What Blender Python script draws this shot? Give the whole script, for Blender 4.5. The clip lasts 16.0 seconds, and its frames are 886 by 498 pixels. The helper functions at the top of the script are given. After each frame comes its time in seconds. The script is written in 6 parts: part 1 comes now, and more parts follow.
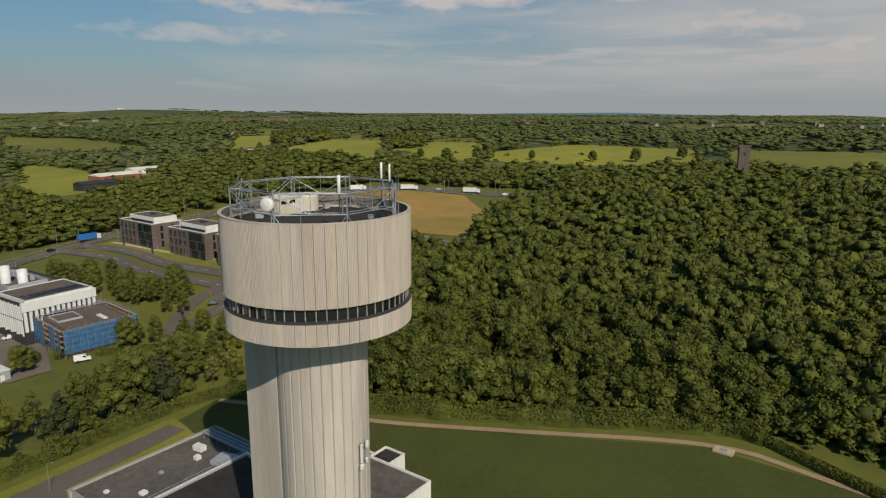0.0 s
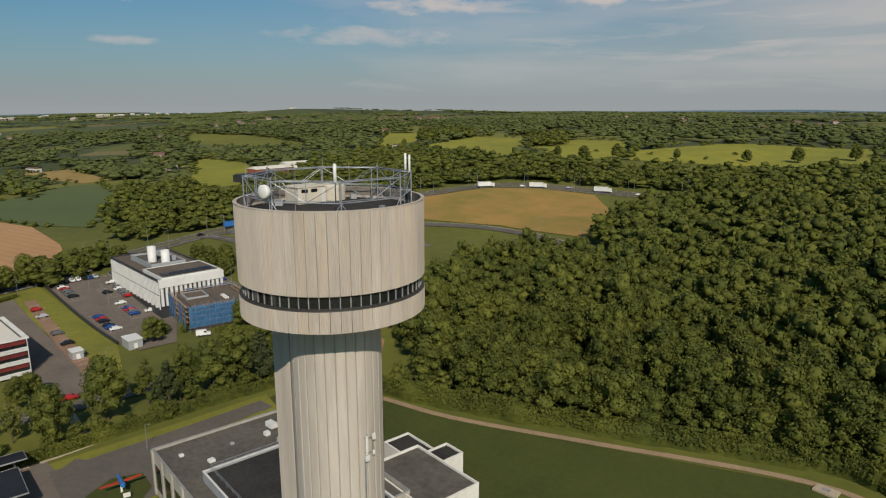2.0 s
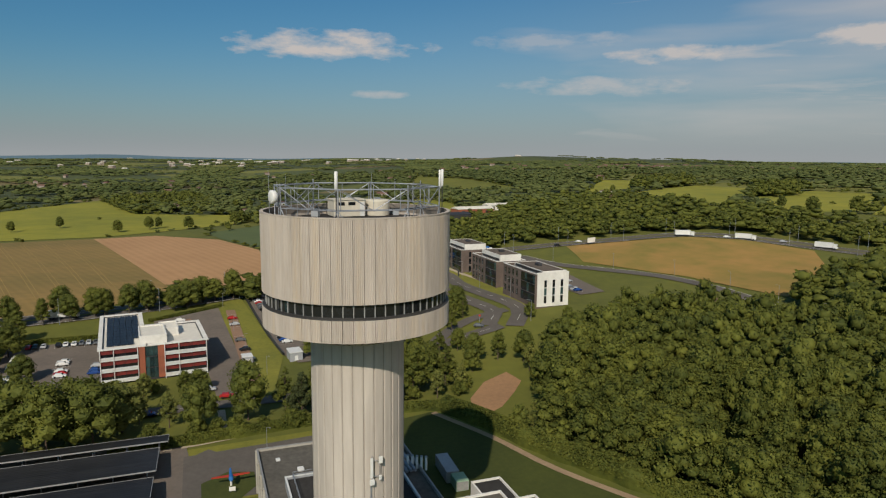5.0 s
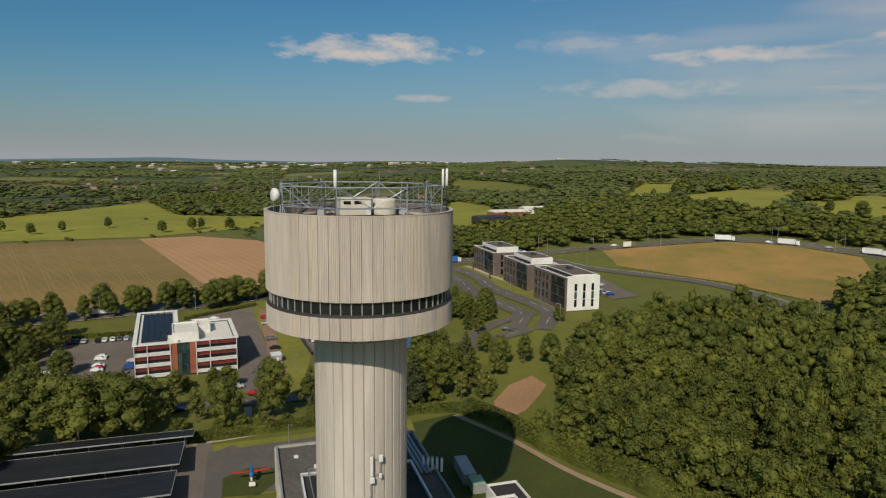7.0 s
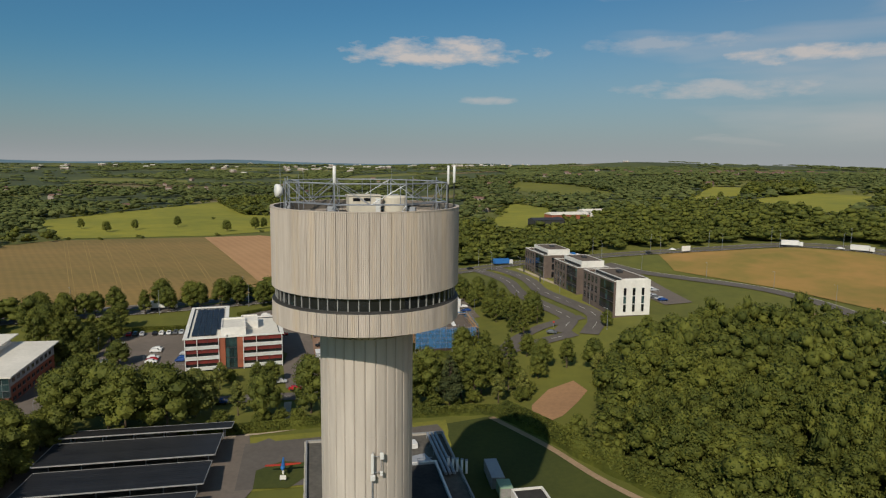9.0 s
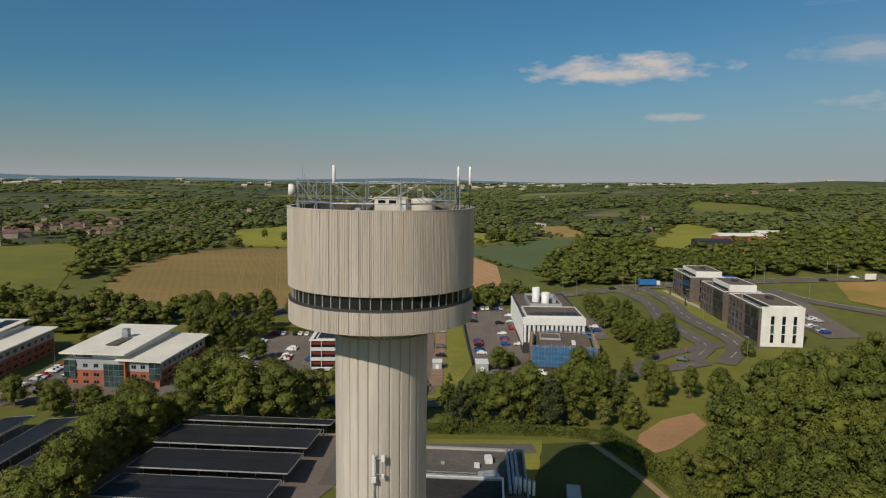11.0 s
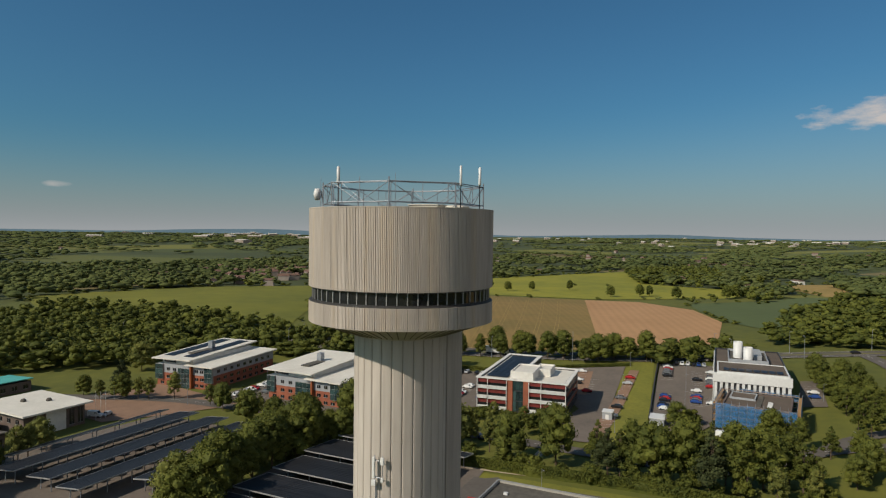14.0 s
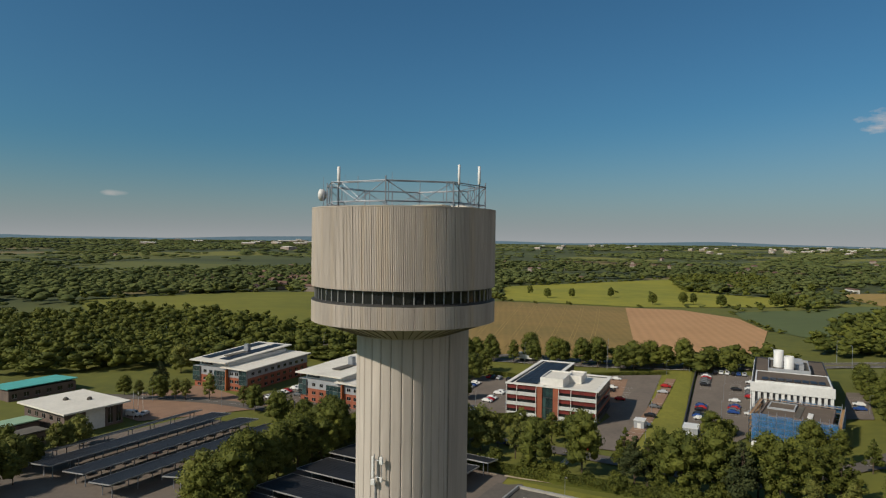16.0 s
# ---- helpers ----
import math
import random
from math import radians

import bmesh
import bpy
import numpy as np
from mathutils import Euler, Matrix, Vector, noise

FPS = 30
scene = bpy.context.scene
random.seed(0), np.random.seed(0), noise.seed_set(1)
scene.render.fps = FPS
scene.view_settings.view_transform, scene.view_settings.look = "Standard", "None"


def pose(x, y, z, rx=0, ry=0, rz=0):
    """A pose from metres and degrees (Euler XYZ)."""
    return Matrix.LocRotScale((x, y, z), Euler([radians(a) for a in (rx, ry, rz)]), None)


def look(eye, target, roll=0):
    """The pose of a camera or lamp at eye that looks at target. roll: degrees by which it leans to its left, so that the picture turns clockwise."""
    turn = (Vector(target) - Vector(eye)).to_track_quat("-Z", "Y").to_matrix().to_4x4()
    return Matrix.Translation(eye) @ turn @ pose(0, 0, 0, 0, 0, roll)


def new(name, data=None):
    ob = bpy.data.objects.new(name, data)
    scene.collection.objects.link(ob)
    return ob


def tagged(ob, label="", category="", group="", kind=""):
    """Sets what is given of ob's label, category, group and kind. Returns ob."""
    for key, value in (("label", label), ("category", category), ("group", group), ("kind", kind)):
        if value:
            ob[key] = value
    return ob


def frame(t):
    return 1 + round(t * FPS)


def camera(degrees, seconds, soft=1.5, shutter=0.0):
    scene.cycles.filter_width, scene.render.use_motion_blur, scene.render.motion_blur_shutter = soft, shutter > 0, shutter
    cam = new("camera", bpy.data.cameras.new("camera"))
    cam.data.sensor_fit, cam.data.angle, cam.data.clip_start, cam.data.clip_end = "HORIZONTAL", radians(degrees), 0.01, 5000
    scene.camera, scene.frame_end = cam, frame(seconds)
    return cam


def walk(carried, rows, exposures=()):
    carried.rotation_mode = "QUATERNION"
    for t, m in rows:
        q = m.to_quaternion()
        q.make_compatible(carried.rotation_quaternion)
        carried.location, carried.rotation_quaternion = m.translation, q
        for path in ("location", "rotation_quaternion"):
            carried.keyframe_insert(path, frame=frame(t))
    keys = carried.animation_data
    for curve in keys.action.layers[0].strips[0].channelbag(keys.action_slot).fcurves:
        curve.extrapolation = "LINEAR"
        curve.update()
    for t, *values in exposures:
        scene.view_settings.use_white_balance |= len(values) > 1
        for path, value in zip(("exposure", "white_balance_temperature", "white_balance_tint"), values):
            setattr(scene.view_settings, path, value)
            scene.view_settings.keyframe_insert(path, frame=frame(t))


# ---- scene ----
cam = camera(68.20, 16.0, soft=1.2)
PATH = [
    (0, (-1.239, 7.867, 82.472), (-2.401, 9.441, 82.056), 0.2),
    (0.5, (1.858, 10.505, 82.468), (0.616, 12.016, 82.049), 0.2),
    (1, (4.337, 13.31, 82.04), (3.034, 14.768, 81.619), -0.1),
    (1.5, (7.154, 17.535, 81.663), (5.75, 18.895, 81.241), 0.3),
    (2, (9.986, 22.015, 81.347), (8.491, 23.275, 80.926), -0.1),
    (2.5, (12.224, 26.254, 80.938), (10.652, 27.421, 80.528), 0.0),
    (3, (14.161, 31.179, 80.431), (12.509, 32.236, 80.037), -0.2),
    (3.5, (15.993, 35.878, 79.42), (14.269, 36.824, 79.058), -0.1),
    (4, (17.238, 40.113, 78.476), (15.458, 40.961, 78.142), -0.1),
    (4.5, (18.338, 43.505, 77.531), (16.514, 44.266, 77.228), 0.2),
    (7, (20.597, 50.635, 76.554), (18.702, 51.214, 76.281), 0.6),
    (7.5, (20.684, 51.884, 76.612), (18.781, 52.433, 76.338), 0.4),
    (8.2, (21.111, 54.22, 76.413), (19.191, 54.711, 76.14), 0.5),
    (10.5, (21.738, 72.018, 74.615), (19.752, 72.058, 74.376), 0.7),
    (11, (21.062, 78.965, 73.895), (19.079, 78.828, 73.678), 0.7),
    (11.5, (19.97, 86.051, 72.227), (18.003, 85.731, 72.052), 0.6),
    (12, (18.669, 92.87, 70.766), (16.736, 92.377, 70.631), 0.6),
    (12.5, (16.288, 99.673, 68.953), (14.404, 99.008, 68.865), 0.7),
    (13, (13.36, 105.023, 67.884), (11.531, 104.216, 67.822), 0.7),
    (13.5, (12.65, 106.505, 67.519), (10.836, 105.665, 67.462), 0.7),
    (14, (12.145, 107.793, 67.254), (10.345, 106.922, 67.202), 0.7),
    (14.5, (11.613, 109.073, 67.07), (9.829, 108.172, 67.022), 0.7),
    (15, (10.899, 110.349, 66.741), (9.13, 109.417, 66.7), 0.7),
    (15.5, (10.069, 111.45, 66.558), (8.316, 110.49, 66.522), 0.7),
    (16, (9.4, 112.585, 66.342), (7.662, 111.595, 66.311), 0.7),
]
walk(cam, [(t, look(eye, target, roll)) for t, eye, target, roll in PATH])

# ---- daylight: afternoon sun, clear blue sky with thin flat clouds ----
SUN_EL, SUN_TO = 37.5, (0.869, -0.495)
sun = new("sun", bpy.data.lights.new("sun", "SUN"))
sun.data.energy, sun.data.angle, sun.data.color = 4.0, radians(0.53), (1.0, 0.885, 0.735)
SUN_V = Vector((SUN_TO[0] * math.cos(radians(SUN_EL)), SUN_TO[1] * math.cos(radians(SUN_EL)), math.sin(radians(SUN_EL))))
sun.matrix_world = look(tuple(SUN_V * 300), (0, 0, 0))

world = bpy.data.worlds.new("sky")
scene.world = world
world.use_nodes = True
wt = world.node_tree
wt.nodes.clear()


def wn(kind, **values):
    n = wt.nodes.new(kind)
    for k, v in values.items():
        n.inputs[k].default_value = v
    return n


def wmath(op, a, b=0.0, c=None, clamp=False):
    n = wt.nodes.new("ShaderNodeMath")
    n.operation, n.use_clamp = op, clamp
    for i, v in enumerate((a, b, c)):
        if v is None:
            continue
        if isinstance(v, (int, float)):
            n.inputs[i].default_value = v
        else:
            wt.links.new(v, n.inputs[i])
    return n.outputs[0]


sky = wt.nodes.new("ShaderNodeTexSky")
sky.sky_type, sky.sun_disc = "NISHITA", False
sky.sun_elevation = radians(SUN_EL)
sky.sun_rotation = math.atan2(SUN_TO[0], SUN_TO[1])
sky.altitude, sky.air_density, sky.dust_density, sky.ozone_density = 60.0, 1.0, 1.6, 2.5
tc = wt.nodes.new("ShaderNodeTexCoord")
sep = wt.nodes.new("ShaderNodeSeparateXYZ")
wt.links.new(tc.outputs["Generated"], sep.inputs[0])
X, Y, Zs = sep.outputs
up = wmath("MAXIMUM", Zs, 0.0)
# flat streaky cloud layers, thickest in the north and gone in the south-west
az = wmath("ARCTAN2", Y, X)
el = wmath("ARCSINE", Zs)
north = wmath("MULTIPLY_ADD", Y, 0.75, wmath("MULTIPLY", X, 0.35))


def sky_noise(across, along, **values):
    v = wt.nodes.new("ShaderNodeCombineXYZ")
    wt.links.new(wmath("MULTIPLY", az, across), v.inputs[0])
    wt.links.new(wmath("MULTIPLY", el, along), v.inputs[1])
    n = wn("ShaderNodeTexNoise", **values)
    wt.links.new(v.outputs[0], n.inputs["Vector"])
    return n.outputs[0]


ragged = sky_noise(16.0, 42.0, Scale=1.0, Detail=7.0, Roughness=0.58)
streaks = sky_noise(5.0, 46.0, Scale=1.0, Detail=6.0, Roughness=0.55, Distortion=0.4)
veil = sky_noise(2.2, 14.0, Scale=1.0, Detail=4.0, Roughness=0.5)
cover = wmath("MULTIPLY_ADD", north, 0.42, -0.15)
cm = wmath("MULTIPLY", wmath("SUBTRACT", wmath("ADD", streaks, cover), 0.53), 5.0, clamp=True)
vm = wmath("MULTIPLY", wmath("SUBTRACT", wmath("ADD", veil, cover), 0.42), 2.6, clamp=True)
lift = wmath("MULTIPLY", wmath("SUBTRACT", Zs, 0.012), 22.0, clamp=True)
cloud = wmath("MULTIPLY", wmath("MAXIMUM", wmath("MULTIPLY", cm, 0.62), wmath("MULTIPLY", vm, 0.74)), lift)
# single fair-weather clouds: bearing, height, half length, half depth in degrees, and density
for bearing, height, long, deep, thick in ((169.0, 8.9, 10.5, 1.5, 0.95), (139.9, 8.2, 7.2, 1.15, 0.85), (144.7, 5.9, 12.0, 1.0, 0.55), (125.2, 9.0, 8.6, 1.4, 0.9), (102.4, 6.5, 8.0, 1.6, 0.75),
                                           (94.4, 4.9, 5.0, 1.2, 0.75), (236.3, 3.3, 1.4, 0.38, 0.5), (165.0, 5.1, 3.4, 0.5, 0.5), (150.0, 9.4, 9.0, 1.0, 0.4), (112.0, 3.9, 7.0, 0.5, 0.5)):
    turned = bearing if bearing <= 180 else bearing - 360
    u = wmath("DIVIDE", wmath("SUBTRACT", az, radians(turned)), radians(long))
    v = wmath("DIVIDE", wmath("SUBTRACT", el, radians(height)), radians(deep))
    d = wmath("ADD", wmath("MULTIPLY", u, u), wmath("MULTIPLY", v, v))
    puff = wmath("MULTIPLY", wmath("ADD", wmath("SUBTRACT", 0.62, d), wmath("MULTIPLY", wmath("SUBTRACT", ragged, 0.5), 2.5)), 1.6, clamp=True)
    cloud = wmath("MAXIMUM", cloud, wmath("MULTIPLY", puff, thick))
mixc = wt.nodes.new("ShaderNodeMix")
mixc.data_type = "RGBA"
wt.links.new(cloud, mixc.inputs[0])
tintn = wt.nodes.new("ShaderNodeMix")
tintn.data_type, tintn.blend_type = "RGBA", "MULTIPLY"
tintn.inputs[0].default_value = 1.0
tintn.inputs[7].default_value = (0.42, 0.84, 1.0, 1)
wt.links.new(sky.outputs[0], tintn.inputs[6])
wt.links.new(tintn.outputs[2], mixc.inputs[6])
mixc.inputs[7].default_value = (8.0, 7.35, 6.95, 1)
# pale haze low over the horizon
low = wmath("SUBTRACT", 1.0, wmath("MULTIPLY", up, wmath("MULTIPLY_ADD", north, -3.6, 3.4)), clamp=True)
haze = wmath("MULTIPLY", wmath("POWER", low, 2.2), 0.85)
mixh = wt.nodes.new("ShaderNodeMix")
mixh.data_type = "RGBA"
wt.links.new(haze, mixh.inputs[0])
wt.links.new(tintn.outputs[2], mixh.inputs[6])
mixh.inputs[7].default_value = (5.3, 5.5, 5.65, 1)
wt.links.new(mixh.outputs[2], mixc.inputs[6])
bg = wn("ShaderNodeBackground", Strength=0.068)
wt.links.new(mixc.outputs[2], bg.inputs[0])
wo = wt.nodes.new("ShaderNodeOutputWorld")
wt.links.new(bg.outputs[0], wo.inputs[0])


# ---- materials ----
def material(name, colour, dark=None, rough=0.8, metal=0.0, coarse=0.15, fine=3.0, mix=0.6, bump=0.0, bump_scale=8.0, per_object=0.0, per_island=0.0, stretch=(1, 1, 1), spec=0.4, local=False):
    """Two scales of colour variation between dark and colour, in metres; optional relief, and a shift from piece to piece."""
    m = bpy.data.materials.new(name)
    m.use_nodes = True
    nt = m.node_tree
    p = nt.nodes["Principled BSDF"]
    p.inputs["Roughness"].default_value, p.inputs["Metallic"].default_value = rough, metal
    p.inputs["Specular IOR Level"].default_value = spec
    if local:
        pos = nt.nodes.new("ShaderNodeTexCoord").outputs["Object"]
    else:
        pos = nt.nodes.new("ShaderNodeNewGeometry").outputs["Position"]
    mp = nt.nodes.new("ShaderNodeMapping")
    mp.inputs["Scale"].default_value = stretch
    nt.links.new(pos, mp.inputs[0])

    def noisy(scale, detail):
        n = nt.nodes.new("ShaderNodeTexNoise")
        n.inputs["Scale"].default_value, n.inputs["Detail"].default_value = scale, detail
        n.inputs["Roughness"].default_value = 0.6
        nt.links.new(mp.outputs[0], n.inputs["Vector"])
        return n.outputs[0]

    def calc(op, a, b, clamp=False):
        n = nt.nodes.new("ShaderNodeMath")
        n.operation, n.use_clamp = op, clamp
        for i, v in enumerate((a, b)):
            if isinstance(v, (int, float)):
                n.inputs[i].default_value = v
            else:
                nt.links.new(v, n.inputs[i])
        return n.outputs[0]

    f = calc("ADD", calc("MULTIPLY", noisy(coarse, 4), 0.9), calc("MULTIPLY", noisy(fine, 3), 0.6))
    f = calc("MULTIPLY", calc("SUBTRACT", f, 0.5), 2.0)
    if per_object:
        o = nt.nodes.new("ShaderNodeObjectInfo").outputs["Random"]
        f = calc("ADD", f, calc("MULTIPLY", calc("SUBTRACT", o, 0.5), per_object))
    if per_island:
        o = nt.nodes.new("ShaderNodeNewGeometry").outputs["Random Per Island"]
        f = calc("ADD", f, calc("MULTIPLY", calc("SUBTRACT", o, 0.5), per_island))
    f = calc("MULTIPLY", f, 1.0, True)
    c = nt.nodes.new("ShaderNodeMix")
    c.data_type = "RGBA"
    nt.links.new(f, c.inputs[0])
    dark = dark or tuple(v * (1 - mix * 0.6) for v in colour)
    c.inputs[6].default_value, c.inputs[7].default_value = (*dark, 1), (*colour, 1)
    nt.links.new(c.outputs[2], p.inputs["Base Color"])
    if bump:
        b = nt.nodes.new("ShaderNodeBump")
        b.inputs["Strength"].default_value, b.inputs["Distance"].default_value = bump, 0.1
        nt.links.new(noisy(bump_scale, 4), b.inputs["Height"])
        nt.links.new(b.outputs[0], p.inputs["Normal"])
    return m


M = {
    "concrete": material("ribbed_concrete", (0.50, 0.44, 0.385), (0.34, 0.298, 0.257), 0.9, coarse=0.35, fine=2.2, per_object=0.2, stretch=(1, 1, 0.09), bump=0.15, bump_scale=12),
    "shaft": material("shaft_concrete", (0.50, 0.447, 0.392), (0.37, 0.328, 0.285), 0.9, coarse=0.25, fine=1.5, per_object=0.14, stretch=(1, 1, 0.12), bump=0.12, bump_scale=9),
    "joint": material("dark_joint", (0.215, 0.188, 0.160), rough=0.95),
    "joint_pale": material("weathered_joint", (0.30, 0.268, 0.232), (0.22, 0.195, 0.168), rough=0.95),
    "bitumen": material("bitumen_roof", (0.050, 0.047, 0.044), (0.022, 0.021, 0.020), 0.95, coarse=0.12, fine=1.2, spec=0.15),
    "bitumen_pale": material("weathered_roof", (0.135, 0.122, 0.102), (0.070, 0.065, 0.056), 0.95, coarse=0.1, fine=0.8, spec=0.2),
    "glass": material("dark_glass", (0.018, 0.020, 0.022), (0.010, 0.011, 0.012), 0.06, coarse=0.4, spec=0.6, per_object=0.6),
    "glass_green": material("green_tinted_glass", (0.045, 0.085, 0.085), (0.012, 0.022, 0.024), 0.06, coarse=0.3, spec=0.7, per_object=0.9),
    "frame_grey": material("grey_frame", (0.30, 0.30, 0.29), rough=0.5, coarse=0.6),
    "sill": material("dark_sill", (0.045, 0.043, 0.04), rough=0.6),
    "galv": material("galvanised_steel", (0.36, 0.38, 0.41), (0.22, 0.235, 0.26), 0.45, 0.45, coarse=0.7, fine=6),
    "dark_steel": material("dark_steel", (0.07, 0.07, 0.075), rough=0.5, metal=0.3),
    "white": material("white_render", (0.74, 0.72, 0.67), (0.58, 0.56, 0.51), 0.7, coarse=0.15, fine=1.0),
    "white_metal": material("white_metal_panel", (0.70, 0.70, 0.68), (0.56, 0.56, 0.54), 0.45, coarse=0.2, fine=1.5, per_object=0.3),
    "white_roof": material("pale_roof_sheet", (0.70, 0.66, 0.58), (0.55, 0.52, 0.45), 0.75, coarse=0.1, fine=0.9),
    "cream": material("cream_painted_cabin", (0.60, 0.55, 0.45), (0.47, 0.43, 0.35), 0.7, coarse=0.5),
    "brick": material("red_brick", (0.33, 0.105, 0.055), (0.20, 0.065, 0.038), 0.9, coarse=0.3, fine=5),
    "brick_dark": material("brown_brick", (0.155, 0.115, 0.095), (0.085, 0.064, 0.055), 0.9, coarse=0.3, fine=4),
    "red_panel": material("dark_red_panel", (0.20, 0.028, 0.022), (0.10, 0.018, 0.016), 0.55, coarse=0.5, per_object=0.5),
    "grey_panel": material("grey_cladding", (0.34, 0.355, 0.37), (0.26, 0.27, 0.285), 0.5, coarse=0.3, per_object=0.2),
    "dark_panel": material("charcoal_cladding", (0.045, 0.045, 0.048), rough=0.5, coarse=0.3),
    "brown_roof": material("brown_gravel_roof", (0.13, 0.10, 0.075), (0.085, 0.065, 0.05), 0.95, coarse=0.15, fine=2.0),
    "solar": material("solar_panel", (0.022, 0.026, 0.036), (0.012, 0.014, 0.020), 0.45, coarse=0.3, fine=2, per_object=0.6, spec=0.3),
    "canopy": material("solar_canopy_sheet", (0.024, 0.025, 0.028), (0.013, 0.0135, 0.016), 0.55, coarse=0.2, fine=1.5, per_object=0.7, spec=0.3),
    "alu": material("aluminium_edge", (0.40, 0.40, 0.39), rough=0.4, metal=0.3),
    "blue_net": material("blue_scaffold_net", (0.05, 0.20, 0.42), (0.03, 0.12, 0.26), 0.75, coarse=0.35, fine=2.5),
    "timber": material("scaffold_board", (0.42, 0.24, 0.10), (0.28, 0.16, 0.07), 0.85, coarse=0.7),
    "asphalt": material("asphalt", (0.125, 0.108, 0.092), (0.085, 0.074, 0.064), 0.92, coarse=0.06, fine=0.7),
    "asphalt_warm": material("worn_car_park", (0.165, 0.135, 0.110), (0.112, 0.093, 0.077), 0.92, coarse=0.08, fine=0.7),
    "paver": material("red_block_paving", (0.27, 0.165, 0.105), (0.19, 0.115, 0.075), 0.9, coarse=0.2, fine=2),
    "paint": material("road_paint", (0.62, 0.61, 0.56), (0.42, 0.41, 0.38), 0.8, coarse=0.6),
    "sand_path": material("sandy_path", (0.34, 0.24, 0.145), (0.24, 0.165, 0.10), 0.95, coarse=0.15, fine=1.2),
    "paving": material("pale_paving", (0.46, 0.38, 0.27), (0.33, 0.27, 0.195), 0.9, coarse=0.3, fine=2),
    "bare": material("bare_earth", (0.36, 0.205, 0.10), (0.25, 0.14, 0.07), 0.95, coarse=0.08, fine=0.8),
    # mown grass green, darkened further to carry the cloud's shade on the lawn
    "lawn": material("mown_grass_shaded", (0.060, 0.070, 0.009), (0.036, 0.046, 0.006), 0.95, coarse=0.05, fine=0.8, bump=0.3, bump_scale=2),
    "verge": material("rough_grass", (0.215, 0.200, 0.026), (0.120, 0.125, 0.017), 0.95, coarse=0.06, fine=0.7, bump=0.4, bump_scale=1.5),
    "meadow": material("dry_meadow", (0.38, 0.205, 0.060), (0.125, 0.132, 0.018), 0.95, coarse=0.011, fine=0.05),
    "field_green": material("green_pasture", (0.175, 0.168, 0.015), (0.100, 0.108, 0.011), 0.95, coarse=0.007, fine=0.06),
    "field_bright": material("bright_pasture", (0.270, 0.248, 0.022), (0.150, 0.158, 0.016), 0.95, coarse=0.007, fine=0.06),
    "field_deep": material("deep_green_crop", (0.090, 0.115, 0.036), (0.068, 0.090, 0.028), 0.95, coarse=0.01, fine=0.1),
    "field_tan": material("stubble_field", (0.33, 0.215, 0.070), (0.21, 0.155, 0.042), 0.95, coarse=0.012, fine=0.12),
    "field_peach": material("ploughed_sandy_field", (0.43, 0.245, 0.115), (0.36, 0.20, 0.09), 0.95, coarse=0.015, fine=0.15),
    "field_brown": material("young_crop_field", (0.27, 0.170, 0.052), (0.165, 0.120, 0.034), 0.95, coarse=0.014, fine=0.25, stretch=(1, 0.25, 1)),
    "bark": material("bark", (0.12, 0.085, 0.055), (0.06, 0.045, 0.03), 0.95, coarse=0.8, fine=5),
    "leaf": material("broad_leaves", (0.134, 0.142, 0.023), (0.044, 0.057, 0.011), 0.75, coarse=0.07, fine=0.5, per_island=0.5, spec=0.2),
    "leaf_pale": material("pale_leaves", (0.19, 0.19, 0.042), (0.075, 0.09, 0.022), 0.75, coarse=0.06, fine=0.4, per_island=0.6, spec=0.2),
    "leaf_dark": material("conifer_needles", (0.070, 0.082, 0.027), (0.027, 0.037, 0.014), 0.8, coarse=0.08, fine=0.5, per_island=0.6, spec=0.2),
    # far foliage: base colours lifted and blued to stand in for distance haze
    "leaf_far": material("hazed_distant_leaves", (0.125, 0.140, 0.045), (0.060, 0.078, 0.028), 0.9, coarse=0.006, fine=0.12, per_island=0.6, spec=0.1, bump=0.6, bump_scale=0.25),
    "rubber": material("tyre_rubber", (0.02, 0.02, 0.02), rough=0.9),
    "green_roof": material("pale_green_roof", (0.27, 0.40, 0.27), (0.20, 0.31, 0.21), 0.7, coarse=0.2),
    "teal_roof": material("teal_roof", (0.10, 0.42, 0.38), (0.07, 0.31, 0.28), 0.6, coarse=0.2),
    "tile_red": material("clay_tile_roof", (0.17, 0.095, 0.07), (0.11, 0.065, 0.05), 0.9, coarse=0.2),
    "house_wall": material("pale_house_wall", (0.36, 0.31, 0.27), (0.20, 0.15, 0.12), 0.85, coarse=0.03, fine=0.1),
    "sign_blue": material("blue_sign", (0.03, 0.16, 0.45), rough=0.5),
    "sign_red": material("red_paint", (0.48, 0.05, 0.025), rough=0.5),
    "orange": material("orange_cladding", (0.42, 0.13, 0.045), rough=0.6),
    "yellow": material("yellow_paint", (0.70, 0.45, 0.03), rough=0.6),
}

M["blue_net"].node_tree.nodes["Principled BSDF"].inputs["Alpha"].default_value = 0.62
# light passes through the leaves
for key in ("leaf", "leaf_pale", "leaf_dark", "leaf_far"):
    nt = M[key].node_tree
    pb = nt.nodes["Principled BSDF"]
    thin, both = nt.nodes.new("ShaderNodeBsdfTranslucent"), nt.nodes.new("ShaderNodeMixShader")
    both.inputs[0].default_value = 0.14
    nt.links.new(pb.inputs["Base Color"].links[0].from_socket, thin.inputs[0])
    nt.links.new(pb.outputs[0], both.inputs[1])
    nt.links.new(thin.outputs[0], both.inputs[2])
    nt.links.new(both.outputs[0], nt.nodes["Material Output"].inputs[0])
